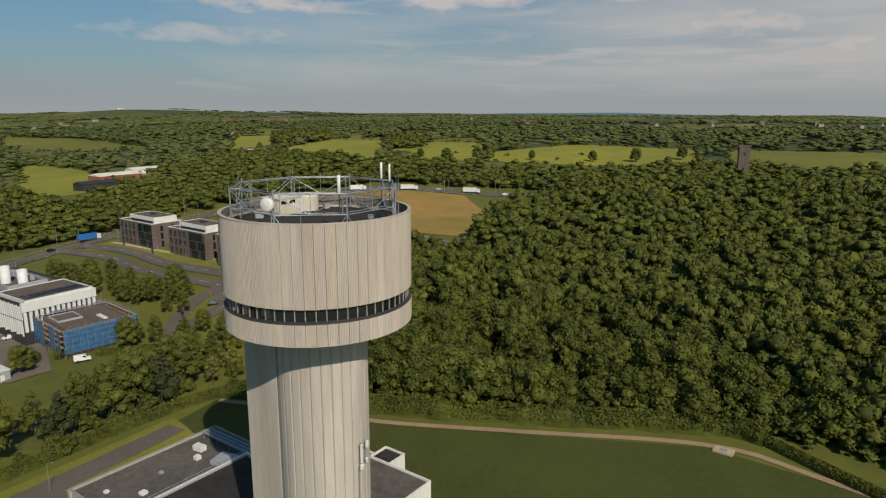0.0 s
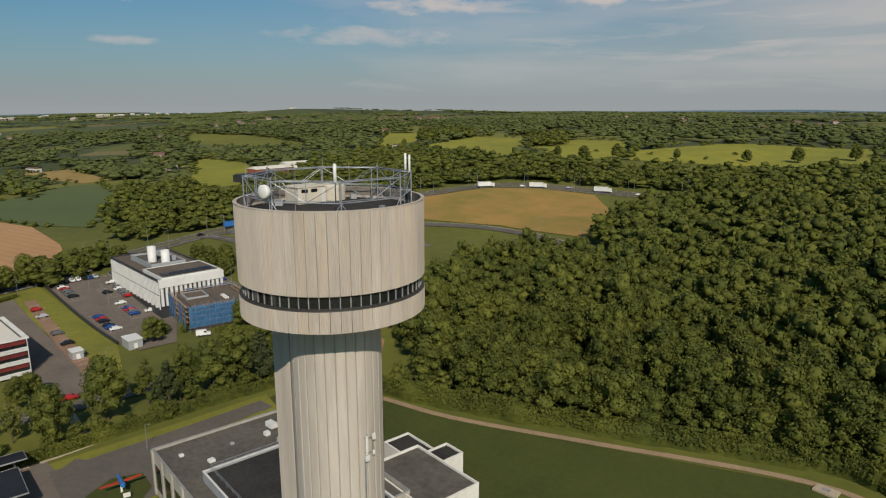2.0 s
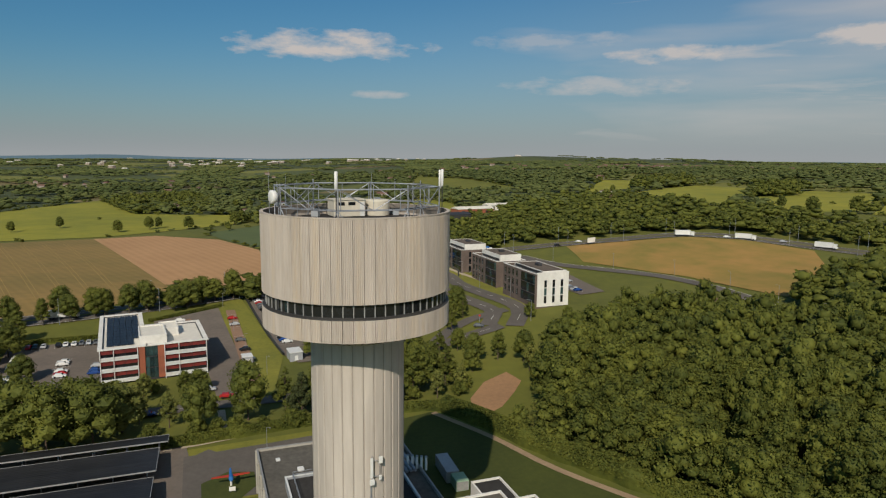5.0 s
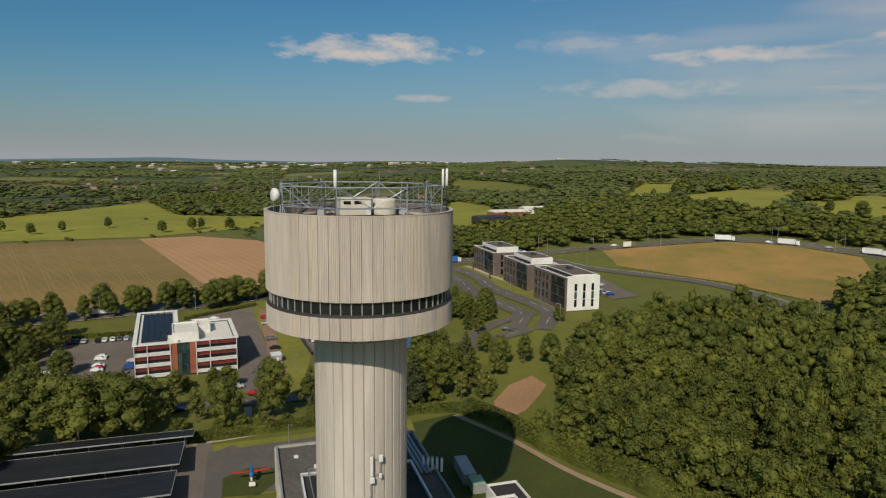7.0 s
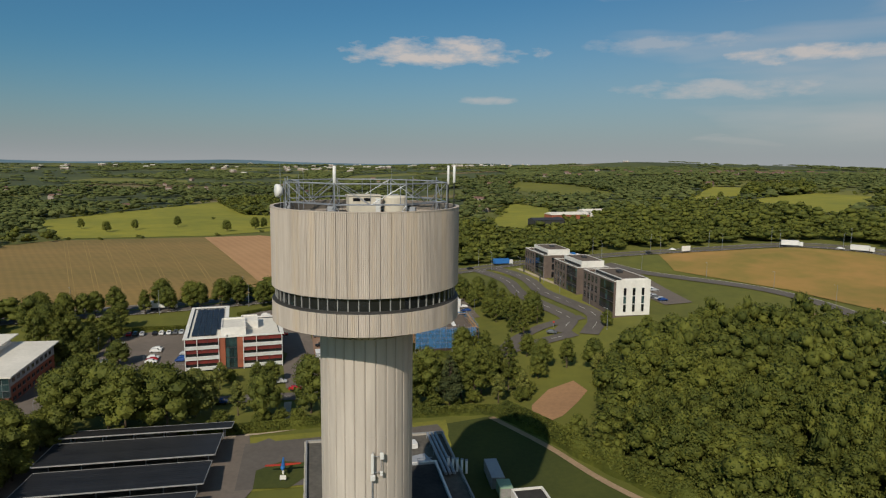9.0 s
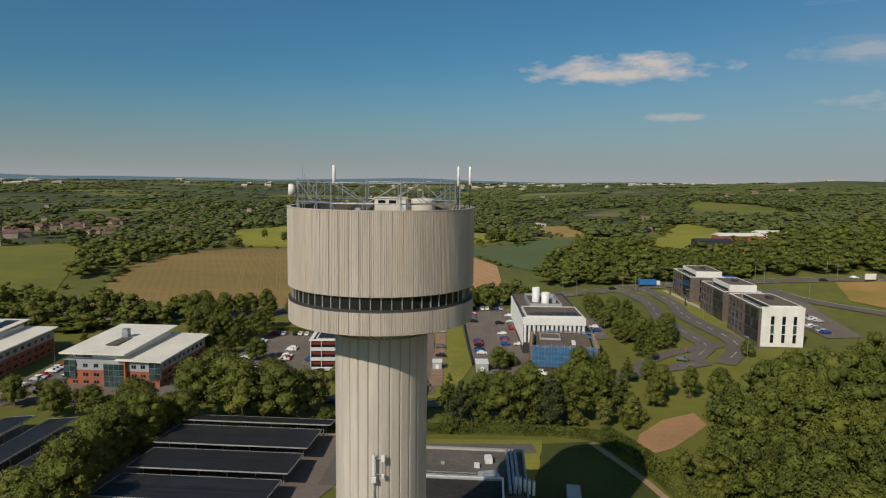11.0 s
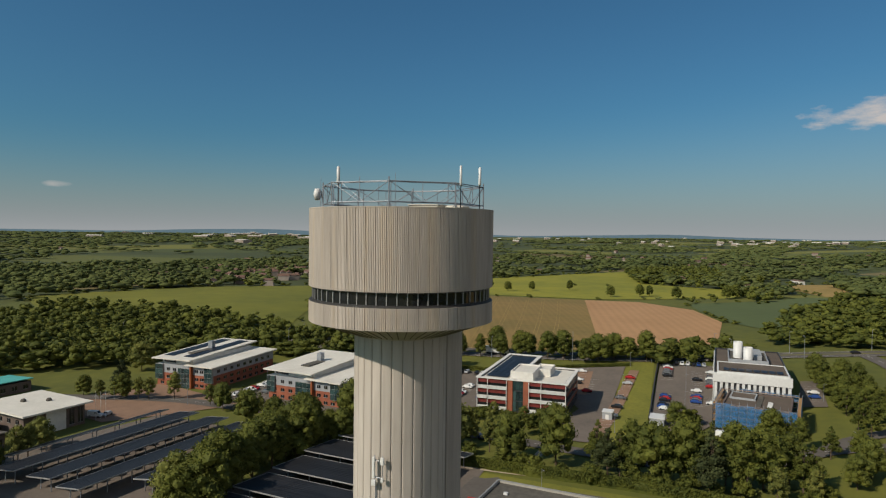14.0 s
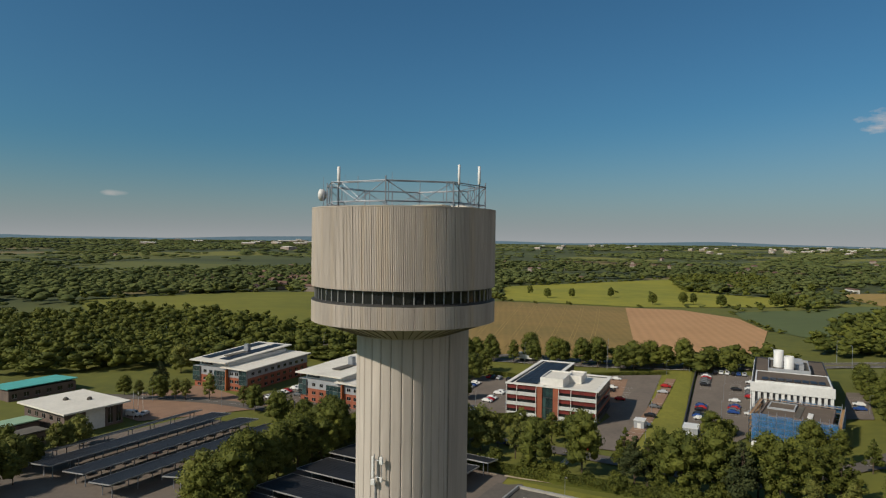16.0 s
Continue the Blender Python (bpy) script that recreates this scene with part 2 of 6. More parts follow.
M["lab_wall"] = material("grey_concrete_wall", (0.42, 0.39, 0.34), (0.28, 0.26, 0.22), 0.85, coarse=0.2, fine=1.2, stretch=(1, 1, 0.4))


# ochre lichen streaks on the tower's ribbed panels
nt = M["concrete"].node_tree
pb = nt.nodes["Principled BSDF"]
was = pb.inputs["Base Color"].links[0].from_socket
geo = nt.nodes.new("ShaderNodeNewGeometry")
mapn = nt.nodes.new("ShaderNodeMapping")
mapn.inputs["Scale"].default_value = (1, 1, 0.03)
streak = nt.nodes.new("ShaderNodeTexNoise")
streak.inputs["Scale"].default_value, streak.inputs["Detail"].default_value = 0.55, 5
band = nt.nodes.new("ShaderNodeMapRange")
band.inputs[1].default_value, band.inputs[2].default_value, band.inputs[4].default_value = 0.52, 0.68, 0.35
och = nt.nodes.new("ShaderNodeMix")
och.data_type = "RGBA"
och.inputs[7].default_value = (0.50, 0.37, 0.21, 1)
nt.links.new(geo.outputs["Position"], mapn.inputs[0])
nt.links.new(mapn.outputs[0], streak.inputs["Vector"])
nt.links.new(streak.outputs[0], band.inputs[0])
nt.links.new(band.outputs[0], och.inputs[0])
nt.links.new(was, och.inputs[6])
nt.links.new(och.outputs[2], pb.inputs["Base Color"])

# drilled rows in the ploughed and sown fields
for key, turn, wide in (("field_brown", 0.42, 0.28), ("field_peach", 0.30, 0.22)):
    nt = M[key].node_tree
    pb = nt.nodes["Principled BSDF"]
    was = pb.inputs["Base Color"].links[0].from_socket
    geo = nt.nodes.new("ShaderNodeNewGeometry")
    mapn = nt.nodes.new("ShaderNodeMapping")
    mapn.inputs["Rotation"].default_value = (0, 0, -turn)
    wave = nt.nodes.new("ShaderNodeTexWave")
    wave.bands_direction = "Y"
    wave.inputs["Scale"].default_value, wave.inputs["Distortion"].default_value = wide * 0.25, 1.2
    wave.inputs["Detail"].default_value, wave.inputs["Detail Scale"].default_value = 2, 0.3
    dim = nt.nodes.new("ShaderNodeMix")
    dim.data_type, dim.blend_type = "RGBA", "MULTIPLY"
    tone = nt.nodes.new("ShaderNodeMapRange")
    tone.inputs[3].default_value, tone.inputs[4].default_value = 0.93, 1.03
    dim.inputs[0].default_value = 1.0
    nt.links.new(geo.outputs["Position"], mapn.inputs[0])
    nt.links.new(mapn.outputs[0], wave.inputs["Vector"])
    nt.links.new(wave.outputs["Fac"], tone.inputs[0])
    nt.links.new(was, dim.inputs[6])
    nt.links.new(tone.outputs[0], dim.inputs[7])
    nt.links.new(dim.outputs[2], pb.inputs["Base Color"])


# ---- building blocks ----
def part(name, bm, mat, parent=None, label="", smooth=False):
    me = bpy.data.meshes.new(name)
    bm.normal_update()
    bm.to_mesh(me)
    bm.free()
    if smooth:
        me.shade_smooth()
    me.materials.append(mat)
    ob = new(name, me)
    ob.parent = parent
    return tagged(ob, label)


def thing(name, label, category, x=0.0, y=0.0, z=None, turn=0.0, group="", kind=""):
    ob = new(name)
    ob.empty_display_size = 0.5
    ob.matrix_world = pose(x, y, H(x, y) if z is None else z, 0, 0, turn)
    return tagged(ob, label, category, group, kind)


def box(bm, x0, x1, y0, y1, z0, z1):
    v = [bm.verts.new(c) for c in ((x0, y0, z0), (x1, y0, z0), (x1, y1, z0), (x0, y1, z0), (x0, y0, z1), (x1, y0, z1), (x1, y1, z1), (x0, y1, z1))]
    for f in ((3, 2, 1, 0), (4, 5, 6, 7), (0, 1, 5, 4), (1, 2, 6, 5), (2, 3, 7, 6), (3, 0, 4, 7)):
        bm.faces.new([v[i] for i in f])


def boxes(name, mat, parent, *spans, label=""):
    bm = bmesh.new()
    for s in spans:
        box(bm, *s)
    return part(name, bm, mat, parent, label)


def tube(bm, a, b, r, n=6, r2=None):
    a, b = Vector(a), Vector(b)
    q = (b - a).to_track_quat("Z", "Y")
    rings = []
    for c, rr in ((a, r), (b, r if r2 is None else r2)):
        rings.append([bm.verts.new(c + q @ Vector((rr * math.cos(i * math.tau / n), rr * math.sin(i * math.tau / n), 0))) for i in range(n)])
    for i in range(n):
        bm.faces.new((rings[0][i], rings[0][(i + 1) % n], rings[1][(i + 1) % n], rings[1][i]))
    bm.faces.new(rings[0][::-1])
    bm.faces.new(rings[1])


def prism(bm, outline, z0, z1):
    lo = [bm.verts.new((x, y, z0)) for x, y in outline]
    hi = [bm.verts.new((x, y, z1)) for x, y in outline]
    n = len(outline)
    for i in range(n):
        bm.faces.new((lo[i], lo[(i + 1) % n], hi[(i + 1) % n], hi[i]))
    bm.faces.new(hi)
    bm.faces.new(lo[::-1])


def lathe(bm, profile, n=96):
    """Turns a profile of (radius, z) round the z axis."""
    rings = [[bm.verts.new((r * math.cos(i * math.tau / n), r * math.sin(i * math.tau / n), z)) for i in range(n)] for r, z in profile]
    for lo, hi in zip(rings, rings[1:]):
        for i in range(n):
            bm.faces.new((lo[i], lo[(i + 1) % n], hi[(i + 1) % n], hi[i]))
    return rings


# ---- the lie of the land ----
def ease(a, b, x):
    u = min(1.0, max(0.0, (x - a) / (b - a)))
    return u * u * (3 - 2 * u)


def H(x, y):
    n = y - 105.0
    up_north = 0.08 * (n + math.sqrt(n * n + 900.0)) / 2
    h = 46 * math.tanh(up_north / 46) + 1.0 + 6.5 * ease(-230, -340, x) * (1 - 0.4 * ease(-400, -700, x))
    r = math.hypot(x + 64, y - 65)
    for cx, cy, w, top in ((-236, 180, 52, 6), (-2710, 1470, 330, 26), (-2360, 1910, 420, 18), (-3300, -1900, 500, 16)):
        h += top * math.exp(-((x - cx) ** 2 + (y - cy) ** 2) / (w * w))
    return h + max(0.0, 36 - h) * ease(1300, 4600, r)


def inside(x, y, poly):
    hit = False
    for (ax, ay), (bx, by) in zip(poly, poly[1:] + poly[:1]):
        if (ay > y) != (by > y) and x < (bx - ax) * (y - ay) / (by - ay) + ax:
            hit = not hit
    return hit


def drape(name, poly, mat, lift, step=12.0, parent=None, kind="structure", label="", category=""):
    """A sheet with the outline poly that follows the land, lift above it."""
    bm = bmesh.new()
    bm.faces.new([bm.verts.new((x, y, 0)) for x, y in poly])
    if sum(a[0] * b[1] - b[0] * a[1] for a, b in zip(poly, poly[1:] + poly[:1])) < 0:
        bmesh.ops.reverse_faces(bm, faces=bm.faces[:])
    for axis in (0, 1):
        lo, hi = min(p[axis] for p in poly), max(p[axis] for p in poly)
        for k in range(1, int((hi - lo) / step) + 1):
            co = [0, 0, 0]
            no = [0, 0, 0]
            co[axis], no[axis] = lo + k * step, 1
            bmesh.ops.bisect_plane(bm, geom=bm.verts[:] + bm.edges[:] + bm.faces[:], plane_co=co, plane_no=no)
    for v in bm.verts:
        v.co.z = H(v.co.x, v.co.y) + lift
    ob = part(name, bm, mat, parent, label)
    return tagged(ob, label, category, "", kind) if parent is None else ob


def smooth_line(pts, step=5.0):
    """A Catmull-Rom curve through the points."""
    pts = [Vector(p) for p in pts]
    q = [pts[0] * 2 - pts[1]] + pts + [pts[-1] * 2 - pts[-2]]
    out = []
    for i in range(1, len(q) - 2):
        a, b, c, d = q[i - 1:i + 3]
        n = max(2, int((c - b).length / step))
        for k in range(n):
            t = k / n
            out.append(0.5 * ((2 * b) + (c - a) * t + (2 * a - 5 * b + 4 * c - d) * t * t + (3 * b - a - 3 * c + d) * t ** 3))
    return out + [q[-2]]


def ribbon(name, pts, width, mat, lift, offset=0.0, dash=None, parent=None, label="", category="", thick=0.0):
    """A strip of the given width along a curve over the land; dash: (length, gap)."""
    line = smooth_line([(x, y, 0) for x, y in pts])
    bm = bmesh.new()
    run, last = 0.0, None
    for i, p in enumerate(line):
        d = (line[min(i + 1, len(line) - 1)] - line[max(i - 1, 0)]).normalized()
        s = Vector((-d.y, d.x, 0))
        row = []
        for e in (offset - width / 2, offset + width / 2):
            c = p + s * e
            row.append(bm.verts.new((c.x, c.y, H(c.x, c.y) + lift)))
        if last:
            run += 5.0
            if dash is None or run % (dash[0] + dash[1]) < dash[0]:
                bm.faces.new((row[0], row[1], last[1], last[0]))
        last = row
    bmesh.ops.recalc_face_normals(bm, faces=bm.faces[:])
    if bm.faces and sum(f.normal.z for f in bm.faces) < 0:
        bmesh.ops.reverse_faces(bm, faces=bm.faces[:])
    ob = part(name, bm, mat, parent, label)
    return tagged(ob, label, category, "", "structure") if parent is None else ob


# ---- ground ----
def ground_material():
    m = material("countryside", (0.135, 0.135, 0.018), (0.070, 0.080, 0.012), 0.95, coarse=0.012, fine=0.15)
    nt = m.node_tree
    p = nt.nodes["Principled BSDF"]
    base = p.inputs["Base Color"].links[0].from_socket
    geo = nt.nodes.new("ShaderNodeNewGeometry")
    vor = nt.nodes.new("ShaderNodeTexVoronoi")
    vor.inputs["Scale"].default_value = 0.0042
    vor.inputs["Randomness"].default_value = 0.85
    nt.links.new(geo.outputs["Position"], vor.inputs["Vector"])
    sep = nt.nodes.new("ShaderNodeSeparateColor")
    nt.links.new(vor.outputs["Color"], sep.inputs[0])
    ramp = nt.nodes.new("ShaderNodeValToRGB")
    ramp.color_ramp.interpolation = "CONSTANT"
    tones = ((0.0, (0.050, 0.062, 0.018)), (0.3, (0.100, 0.108, 0.020)), (0.5, (0.066, 0.080, 0.020)), (0.68, (0.150, 0.148, 0.026)), (0.80, (0.052, 0.064, 0.018)), (0.92, (0.155, 0.125, 0.048)))
    for i, (at, c) in enumerate(tones):
        e = ramp.color_ramp.elements[i] if i < 2 else ramp.color_ramp.elements.new(at)
        e.position, e.color = at, (*c, 1)
    nt.links.new(sep.outputs[0], ramp.inputs[0])
    dist = nt.nodes.new("ShaderNodeVectorMath")
    dist.operation = "DISTANCE"
    dist.inputs[1].default_value = (-150, 100, 10)
    nt.links.new(geo.outputs["Position"], dist.inputs[0])
    rng = nt.nodes.new("ShaderNodeMapRange")
    rng.inputs[1].default_value, rng.inputs[2].default_value = 450, 620
    nt.links.new(dist.outputs["Value"], rng.inputs[0])
    mx = nt.nodes.new("ShaderNodeMix")
    mx.data_type = "RGBA"
    nt.links.new(rng.outputs[0], mx.inputs[0])
    nt.links.new(base, mx.inputs[6])
    nt.links.new(ramp.outputs[0], mx.inputs[7])
    nt.links.new(mx.outputs[2], p.inputs["Base Color"])
    return m


def build_ground():
    n = 250
    axis = [60 * math.sinh(5.05 * (2 * i / n - 1)) for i in range(n + 1)]
    verts = [(-150 + a, 150 + b, H(-150 + a, 150 + b)) for b in axis for a in axis]
    faces = [(j * (n + 1) + i, j * (n + 1) + i + 1, (j + 1) * (n + 1) + i + 1, (j + 1) * (n + 1) + i) for j in range(n) for i in range(n)]
    me = bpy.data.meshes.new("ground")
    me.from_pydata(verts, [], faces)
    me.shade_smooth()
    me.materials.append(ground_material())
    tagged(new("ground", me), "green countryside of grass, crops and woods", "ground", "", "structure")


build_ground()


def far_hills():
    """Low hills that close the view beyond the plain, haze blue painted as glow."""
    m = bpy.data.materials.new("hazy_glow_hills")
    m.use_nodes = True
    nt = m.node_tree
    nt.nodes.clear()
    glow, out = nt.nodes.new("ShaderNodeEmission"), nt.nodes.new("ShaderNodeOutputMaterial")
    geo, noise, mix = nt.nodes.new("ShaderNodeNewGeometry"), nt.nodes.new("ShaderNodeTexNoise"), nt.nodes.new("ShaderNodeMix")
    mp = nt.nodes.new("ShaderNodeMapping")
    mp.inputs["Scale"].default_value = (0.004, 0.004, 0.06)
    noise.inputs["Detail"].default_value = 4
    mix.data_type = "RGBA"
    # two haze tones, emitted by the hills instead of lit by the sun
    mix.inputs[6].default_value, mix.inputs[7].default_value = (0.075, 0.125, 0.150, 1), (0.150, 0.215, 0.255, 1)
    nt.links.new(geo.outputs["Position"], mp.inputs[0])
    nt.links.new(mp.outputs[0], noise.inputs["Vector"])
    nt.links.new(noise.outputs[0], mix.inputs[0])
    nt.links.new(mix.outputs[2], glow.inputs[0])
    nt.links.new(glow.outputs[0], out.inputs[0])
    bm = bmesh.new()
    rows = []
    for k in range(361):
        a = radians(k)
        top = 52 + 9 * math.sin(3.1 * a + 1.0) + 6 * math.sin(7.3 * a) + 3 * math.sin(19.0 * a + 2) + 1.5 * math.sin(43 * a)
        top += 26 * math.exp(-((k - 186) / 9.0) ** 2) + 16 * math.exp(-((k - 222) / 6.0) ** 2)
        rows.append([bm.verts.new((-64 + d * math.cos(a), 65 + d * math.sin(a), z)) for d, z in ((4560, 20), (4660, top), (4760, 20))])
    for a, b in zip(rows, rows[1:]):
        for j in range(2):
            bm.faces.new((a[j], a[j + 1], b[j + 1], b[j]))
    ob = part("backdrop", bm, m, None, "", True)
    tagged(ob, "low glowing backdrop hills in haze blue along the horizon", "hills", "", "structure")


far_hills()

FIELDS = [
    ("field_peach", [(-586, -36), (-596, 11), (-548, 61), (-470, 86), (-394, 88), (-361, 84), (-338, 54), (-352, 28)], "bare sandy ploughed field"),
    ("field_brown", [(-572, -153), (-586, -36), (-352, 28), (-325, 37), (-299, -31), (-298, -64), (-292, -123), (-420, -178), (-534, -181)], "brown field with rows of young crop"),
    ("field_bright", [(-770, -240), (-1097, -91), (-836, -23), (-787, 88), (-690, 92), (-600, -30), (-586, -159)], "bright yellow-green pasture"),
    ("field_deep", [(-606, 51), (-700, 150), (-681, 172), (-522, 157), (-440, 112), (-472, 90), (-545, 65)], "deep green cereal field"),
    ("field_tan", [(-882, 121), (-862, 184), (-705, 190), (-700, 165)], "pale stubble field"),
    ("field_green", [(-336, -460), (-491, -415), (-584, -330), (-522, -270), (-320, -160), (-304, -228), (-288, -299), (-294, -374)], "green pasture beside the village"),
    ("field_bright", [(-647, 534), (-700, 686), (-592, 686), (-449, 496), (-513, 503)], "bright hillside pasture"),
    ("field_bright", [(-494, 574), (-523, 684), (-440, 689), (-339, 518), (-397, 503)], "bright hillside pasture"),
    ("field_bright", [(-370, 594), (-337, 710), (-222, 797), (-169, 638), (-194, 612), (-328, 522)], "bright pasture dotted with trees"),
    ("field_green", [(-184, 794), (-39, 833), (120, 880), (150, 690), (-29, 659), (-78, 635), (-154, 669)], "green pasture on a low rise"),
    ("field_green", [(-1357, 495), (-1117, 531), (-836, 486), (-898, 405), (-1103, 402)], "green pasture"),
    ("field_bright", [(-908, 674), (-848, 699), (-706, 576), (-687, 498)], "bright sloping pasture"),
    ("field_bright", [(-809, 314), (-709, 332), (-520, 282), (-530, 227), (-592, 229)], "yellow-green pasture"),
    ("meadow", [(-342, 266), (-326, 345), (-300, 372), (-262, 386), (-215, 345), (-196, 292), (-250, 284), (-300, 252)], "dry meadow with a bare patch"),
]
for key, poly, text in FIELDS:
    drape("field", poly, M[key], 0.3, 25.0, label=text, category="field")

for k in range(7):
    for o in (0.0, 2.2):
        ribbon("trim", [(-304, -52 + 11 * k + o), (-430, -96 + 13 * k + o), (-556, -140 + 14.5 * k + o)], 0.4, M["field_tan"], 0.4, label="pale tramline in the crop", category="field track")
drape("lawn", [(-152, 94), (-154, 108), (-131, 117), (-108, 123), (-76, 138), (-35, 157), (-14, 157), (30, 160), (60, 120), (40, 60), (-40, 70)], M["lawn"], 0.1, label="mown lawn round the tower", category="lawn")
drape("lawn", [(-153, 35), (-155, 95), (-124, 92), (-123, 40)], M["verge"], 0.1, label="grass strip beside the laboratory", category="lawn")
drape("lawn", [(-306, 56), (-310, 64), (-226, 74), (-186, 66), (-188, 60), (-220, 62), (-290, 52)], M["verge"], 0.14, label="grass bank between the car parks", category="lawn")
drape("lawn", [(-340, 160), (-345, 178), (-320, 182), (-250, 188), (-228, 190), (-222, 178), (-260, 174), (-310, 172)], M["verge"], 0.14, label="grass verge before the offices", category="lawn")
drape("bare_patch", [(-172, 141), (-168, 131), (-158, 122), (-149, 119), (-144, 120), (-148, 128), (-156, 136), (-163, 142)], M["bare"], 0.16, label="bare earth clearing by the hedge", category="ground")

MAIN = [(-255, -260), (-275, -150), (-293, -50), (-304, 15), (-320, 70), (-345, 125), (-358, 185), (-354, 247), (-344, 300), (-328, 357), (-259, 400), (-150, 436), (-20, 470)]
ribbon("road", MAIN, 15, M["asphalt"], 0.35, label="grey dual carriageway", category="road")
ribbon("trim", MAIN, 1.6, M["verge"], 0.42, label="grass central reservation", category="verge")
for o in (-7.0, 7.0):
    ribbon("trim", MAIN, 0.25, M["paint"], 0.42, o, label="white edge line", category="road marking")
for o in (-3.9, 3.9):
    ribbon("trim", MAIN, 0.2, M["paint"], 0.42, o, (5, 10), label="broken white lane line", category="road marking")
LINK = [(-352, 158), (-313, 166), (-284, 164), (-255, 166), (-228, 168), (-212, 158)]
for o, w in ((-5.5, 7.0), (5.5, 7.5)):
    ribbon("road", LINK, w, M["asphalt"], 0.35, o, label="grey access road lane", category="road")
    ribbon("trim", LINK, 0.18, M["paint"], 0.42, o, (5, 5), label="broken white lane line", category="road marking")
CAMPUS = [(-212, 158), (-209, 138), (-205, 126), (-192, 112), (-181, 97), (-182, 60), (-183, 30), (-178, -20), (-172, -60), (-168, -95), (-150, -140)]
ribbon("road", CAMPUS, 6.5, M["asphalt"], 0.35, label="grey campus road", category="road")
ribbon("trim", CAMPUS, 0.15, M["paint"], 0.42, 0.0, (5, 5), label="broken white centre line", category="road marking")
LOOP = [(-228, 168), (-226, 150), (-216, 134), (-205, 126)]
ribbon("road", LOOP, 6.0, M["asphalt"], 0.33, label="grey slip road", category="road")
EAST = [(-330, 226), (-300, 236), (-253, 274), (-205, 277), (-150, 262), (-110, 250)]
ribbon("road", EAST, 7.0, M["asphalt"], 0.35, label="grey estate road", category="road")
ribbon("trim", EAST, 0.3, M["paint"], 0.42, 3.6, label="pale kerb line", category="kerb")
drape("car_park", [(-308, 67), (-311, 99), (-252, 103), (-214, 90), (-215, 78), (-227, 74)], M["asphalt_warm"], 0.3, label="brown-grey asphalt car park", category="car park")
drape("car_park", [(-284, 26), (-297, 53), (-192, 62), (-190, 49), (-215, 47), (-230, 48), (-262, 28)], M["asphalt_warm"], 0.3, label="asphalt car park behind the red building", category="car park")
drape("car_park", [(-207, -20), (-264, -24), (-266, 4), (-262, 26), (-205, 14)], M["asphalt_warm"], 0.3, label="asphalt car park by the trees", category="car park")
drape("car_park", [(-178, -20), (-226, -14), (-232, -84), (-180, -84)], M["asphalt_warm"], 0.28, label="asphalt car park between the offices", category="car park")
drape("car_park", [(-176, -66), (-186, -120), (-140, -135), (-136, -92), (-150, -82)], M["paver"], 0.27, label="red block-paved forecourt", category="car park")
drape("car_park", [(-325, 208), (-330, 226), (-300, 232), (-240, 226), (-236, 210)], M["asphalt_warm"], 0.3, label="asphalt car park behind the offices", category="car park")
drape("car_park", [(-160, -12), (-160, 40), (-124, 44), (-84, 30), (-84, -12)], M["asphalt_warm"], 0.2, label="asphalt yard under the solar canopies", category="car park")
drape("car_park", [(-152, -82), (-152, -24), (-70, -24), (-60, -92)], M["asphalt_warm"], 0.2, label="asphalt yard under the solar canopies", category="car park")
drape("car_park", [(-255, 122), (-292, 124), (-292, 131), (-255, 131)], M["asphalt_warm"], 0.3, label="narrow asphalt parking strip", category="car park")
drape("pavement", [(-292, 56), (-292, 60), (-200, 64), (-200, 59)], M["paver"], 0.36, label="red block-paved parking bays", category="pavement")
drape("pavement", [(-282, 34), (-284, 41), (-250, 46), (-248, 39)], M["paver"], 0.36, label="red block-paved parking bays", category="pavement")
ribbon("path", [(-153, 108), (-131, 117), (-108, 124), (-76, 139), (-35, 158), (-12, 158), (30, 150), (60, 130)], 1.8, M["sand_path"], 0.2, label="sandy worn footpath along the hedge", category="path")
ribbon("path", [(-156, 20), (-155, 38), (-158, 60), (-160, 80), (-158, 104)], 1.6, M["paving"], 0.2, label="pale footpath outside the hedge", category="path")
ribbon("path", [(-342, 176), (-306, 180), (-275, 184), (-240, 188), (-226, 182)], 2.4, M["paving"], 0.22, label="pale paved footpath before the offices", category="path")
ribbon("path", [(-158, 50), (-172, 50), (-178, 50)], 2.2, M["paving"], 0.22, label="pale paved footpath across the grass", category="path")
ribbon("road", [(-150, 44), (-140, 52), (-132, 56), (-130, 60)], 5, M["asphalt"], 0.24, label="asphalt lane to the laboratory", category="road")
drape("road", [(-149, 40), (-150, 60), (-152, 92), (-146, 93), (-143, 62), (-128, 60), (-124, 56), (-124, 40)], M["asphalt"], 0.22, label="asphalt lane beside the laboratory", category="road")


# ---- the tower ----
TX, TY, RH, RS = -63.61, 65.06, 12.07, 6.12
tower = thing("concrete_tower", "tall pale ribbed concrete tower with drum head and window band", "tower", TX, TY, 0.0)


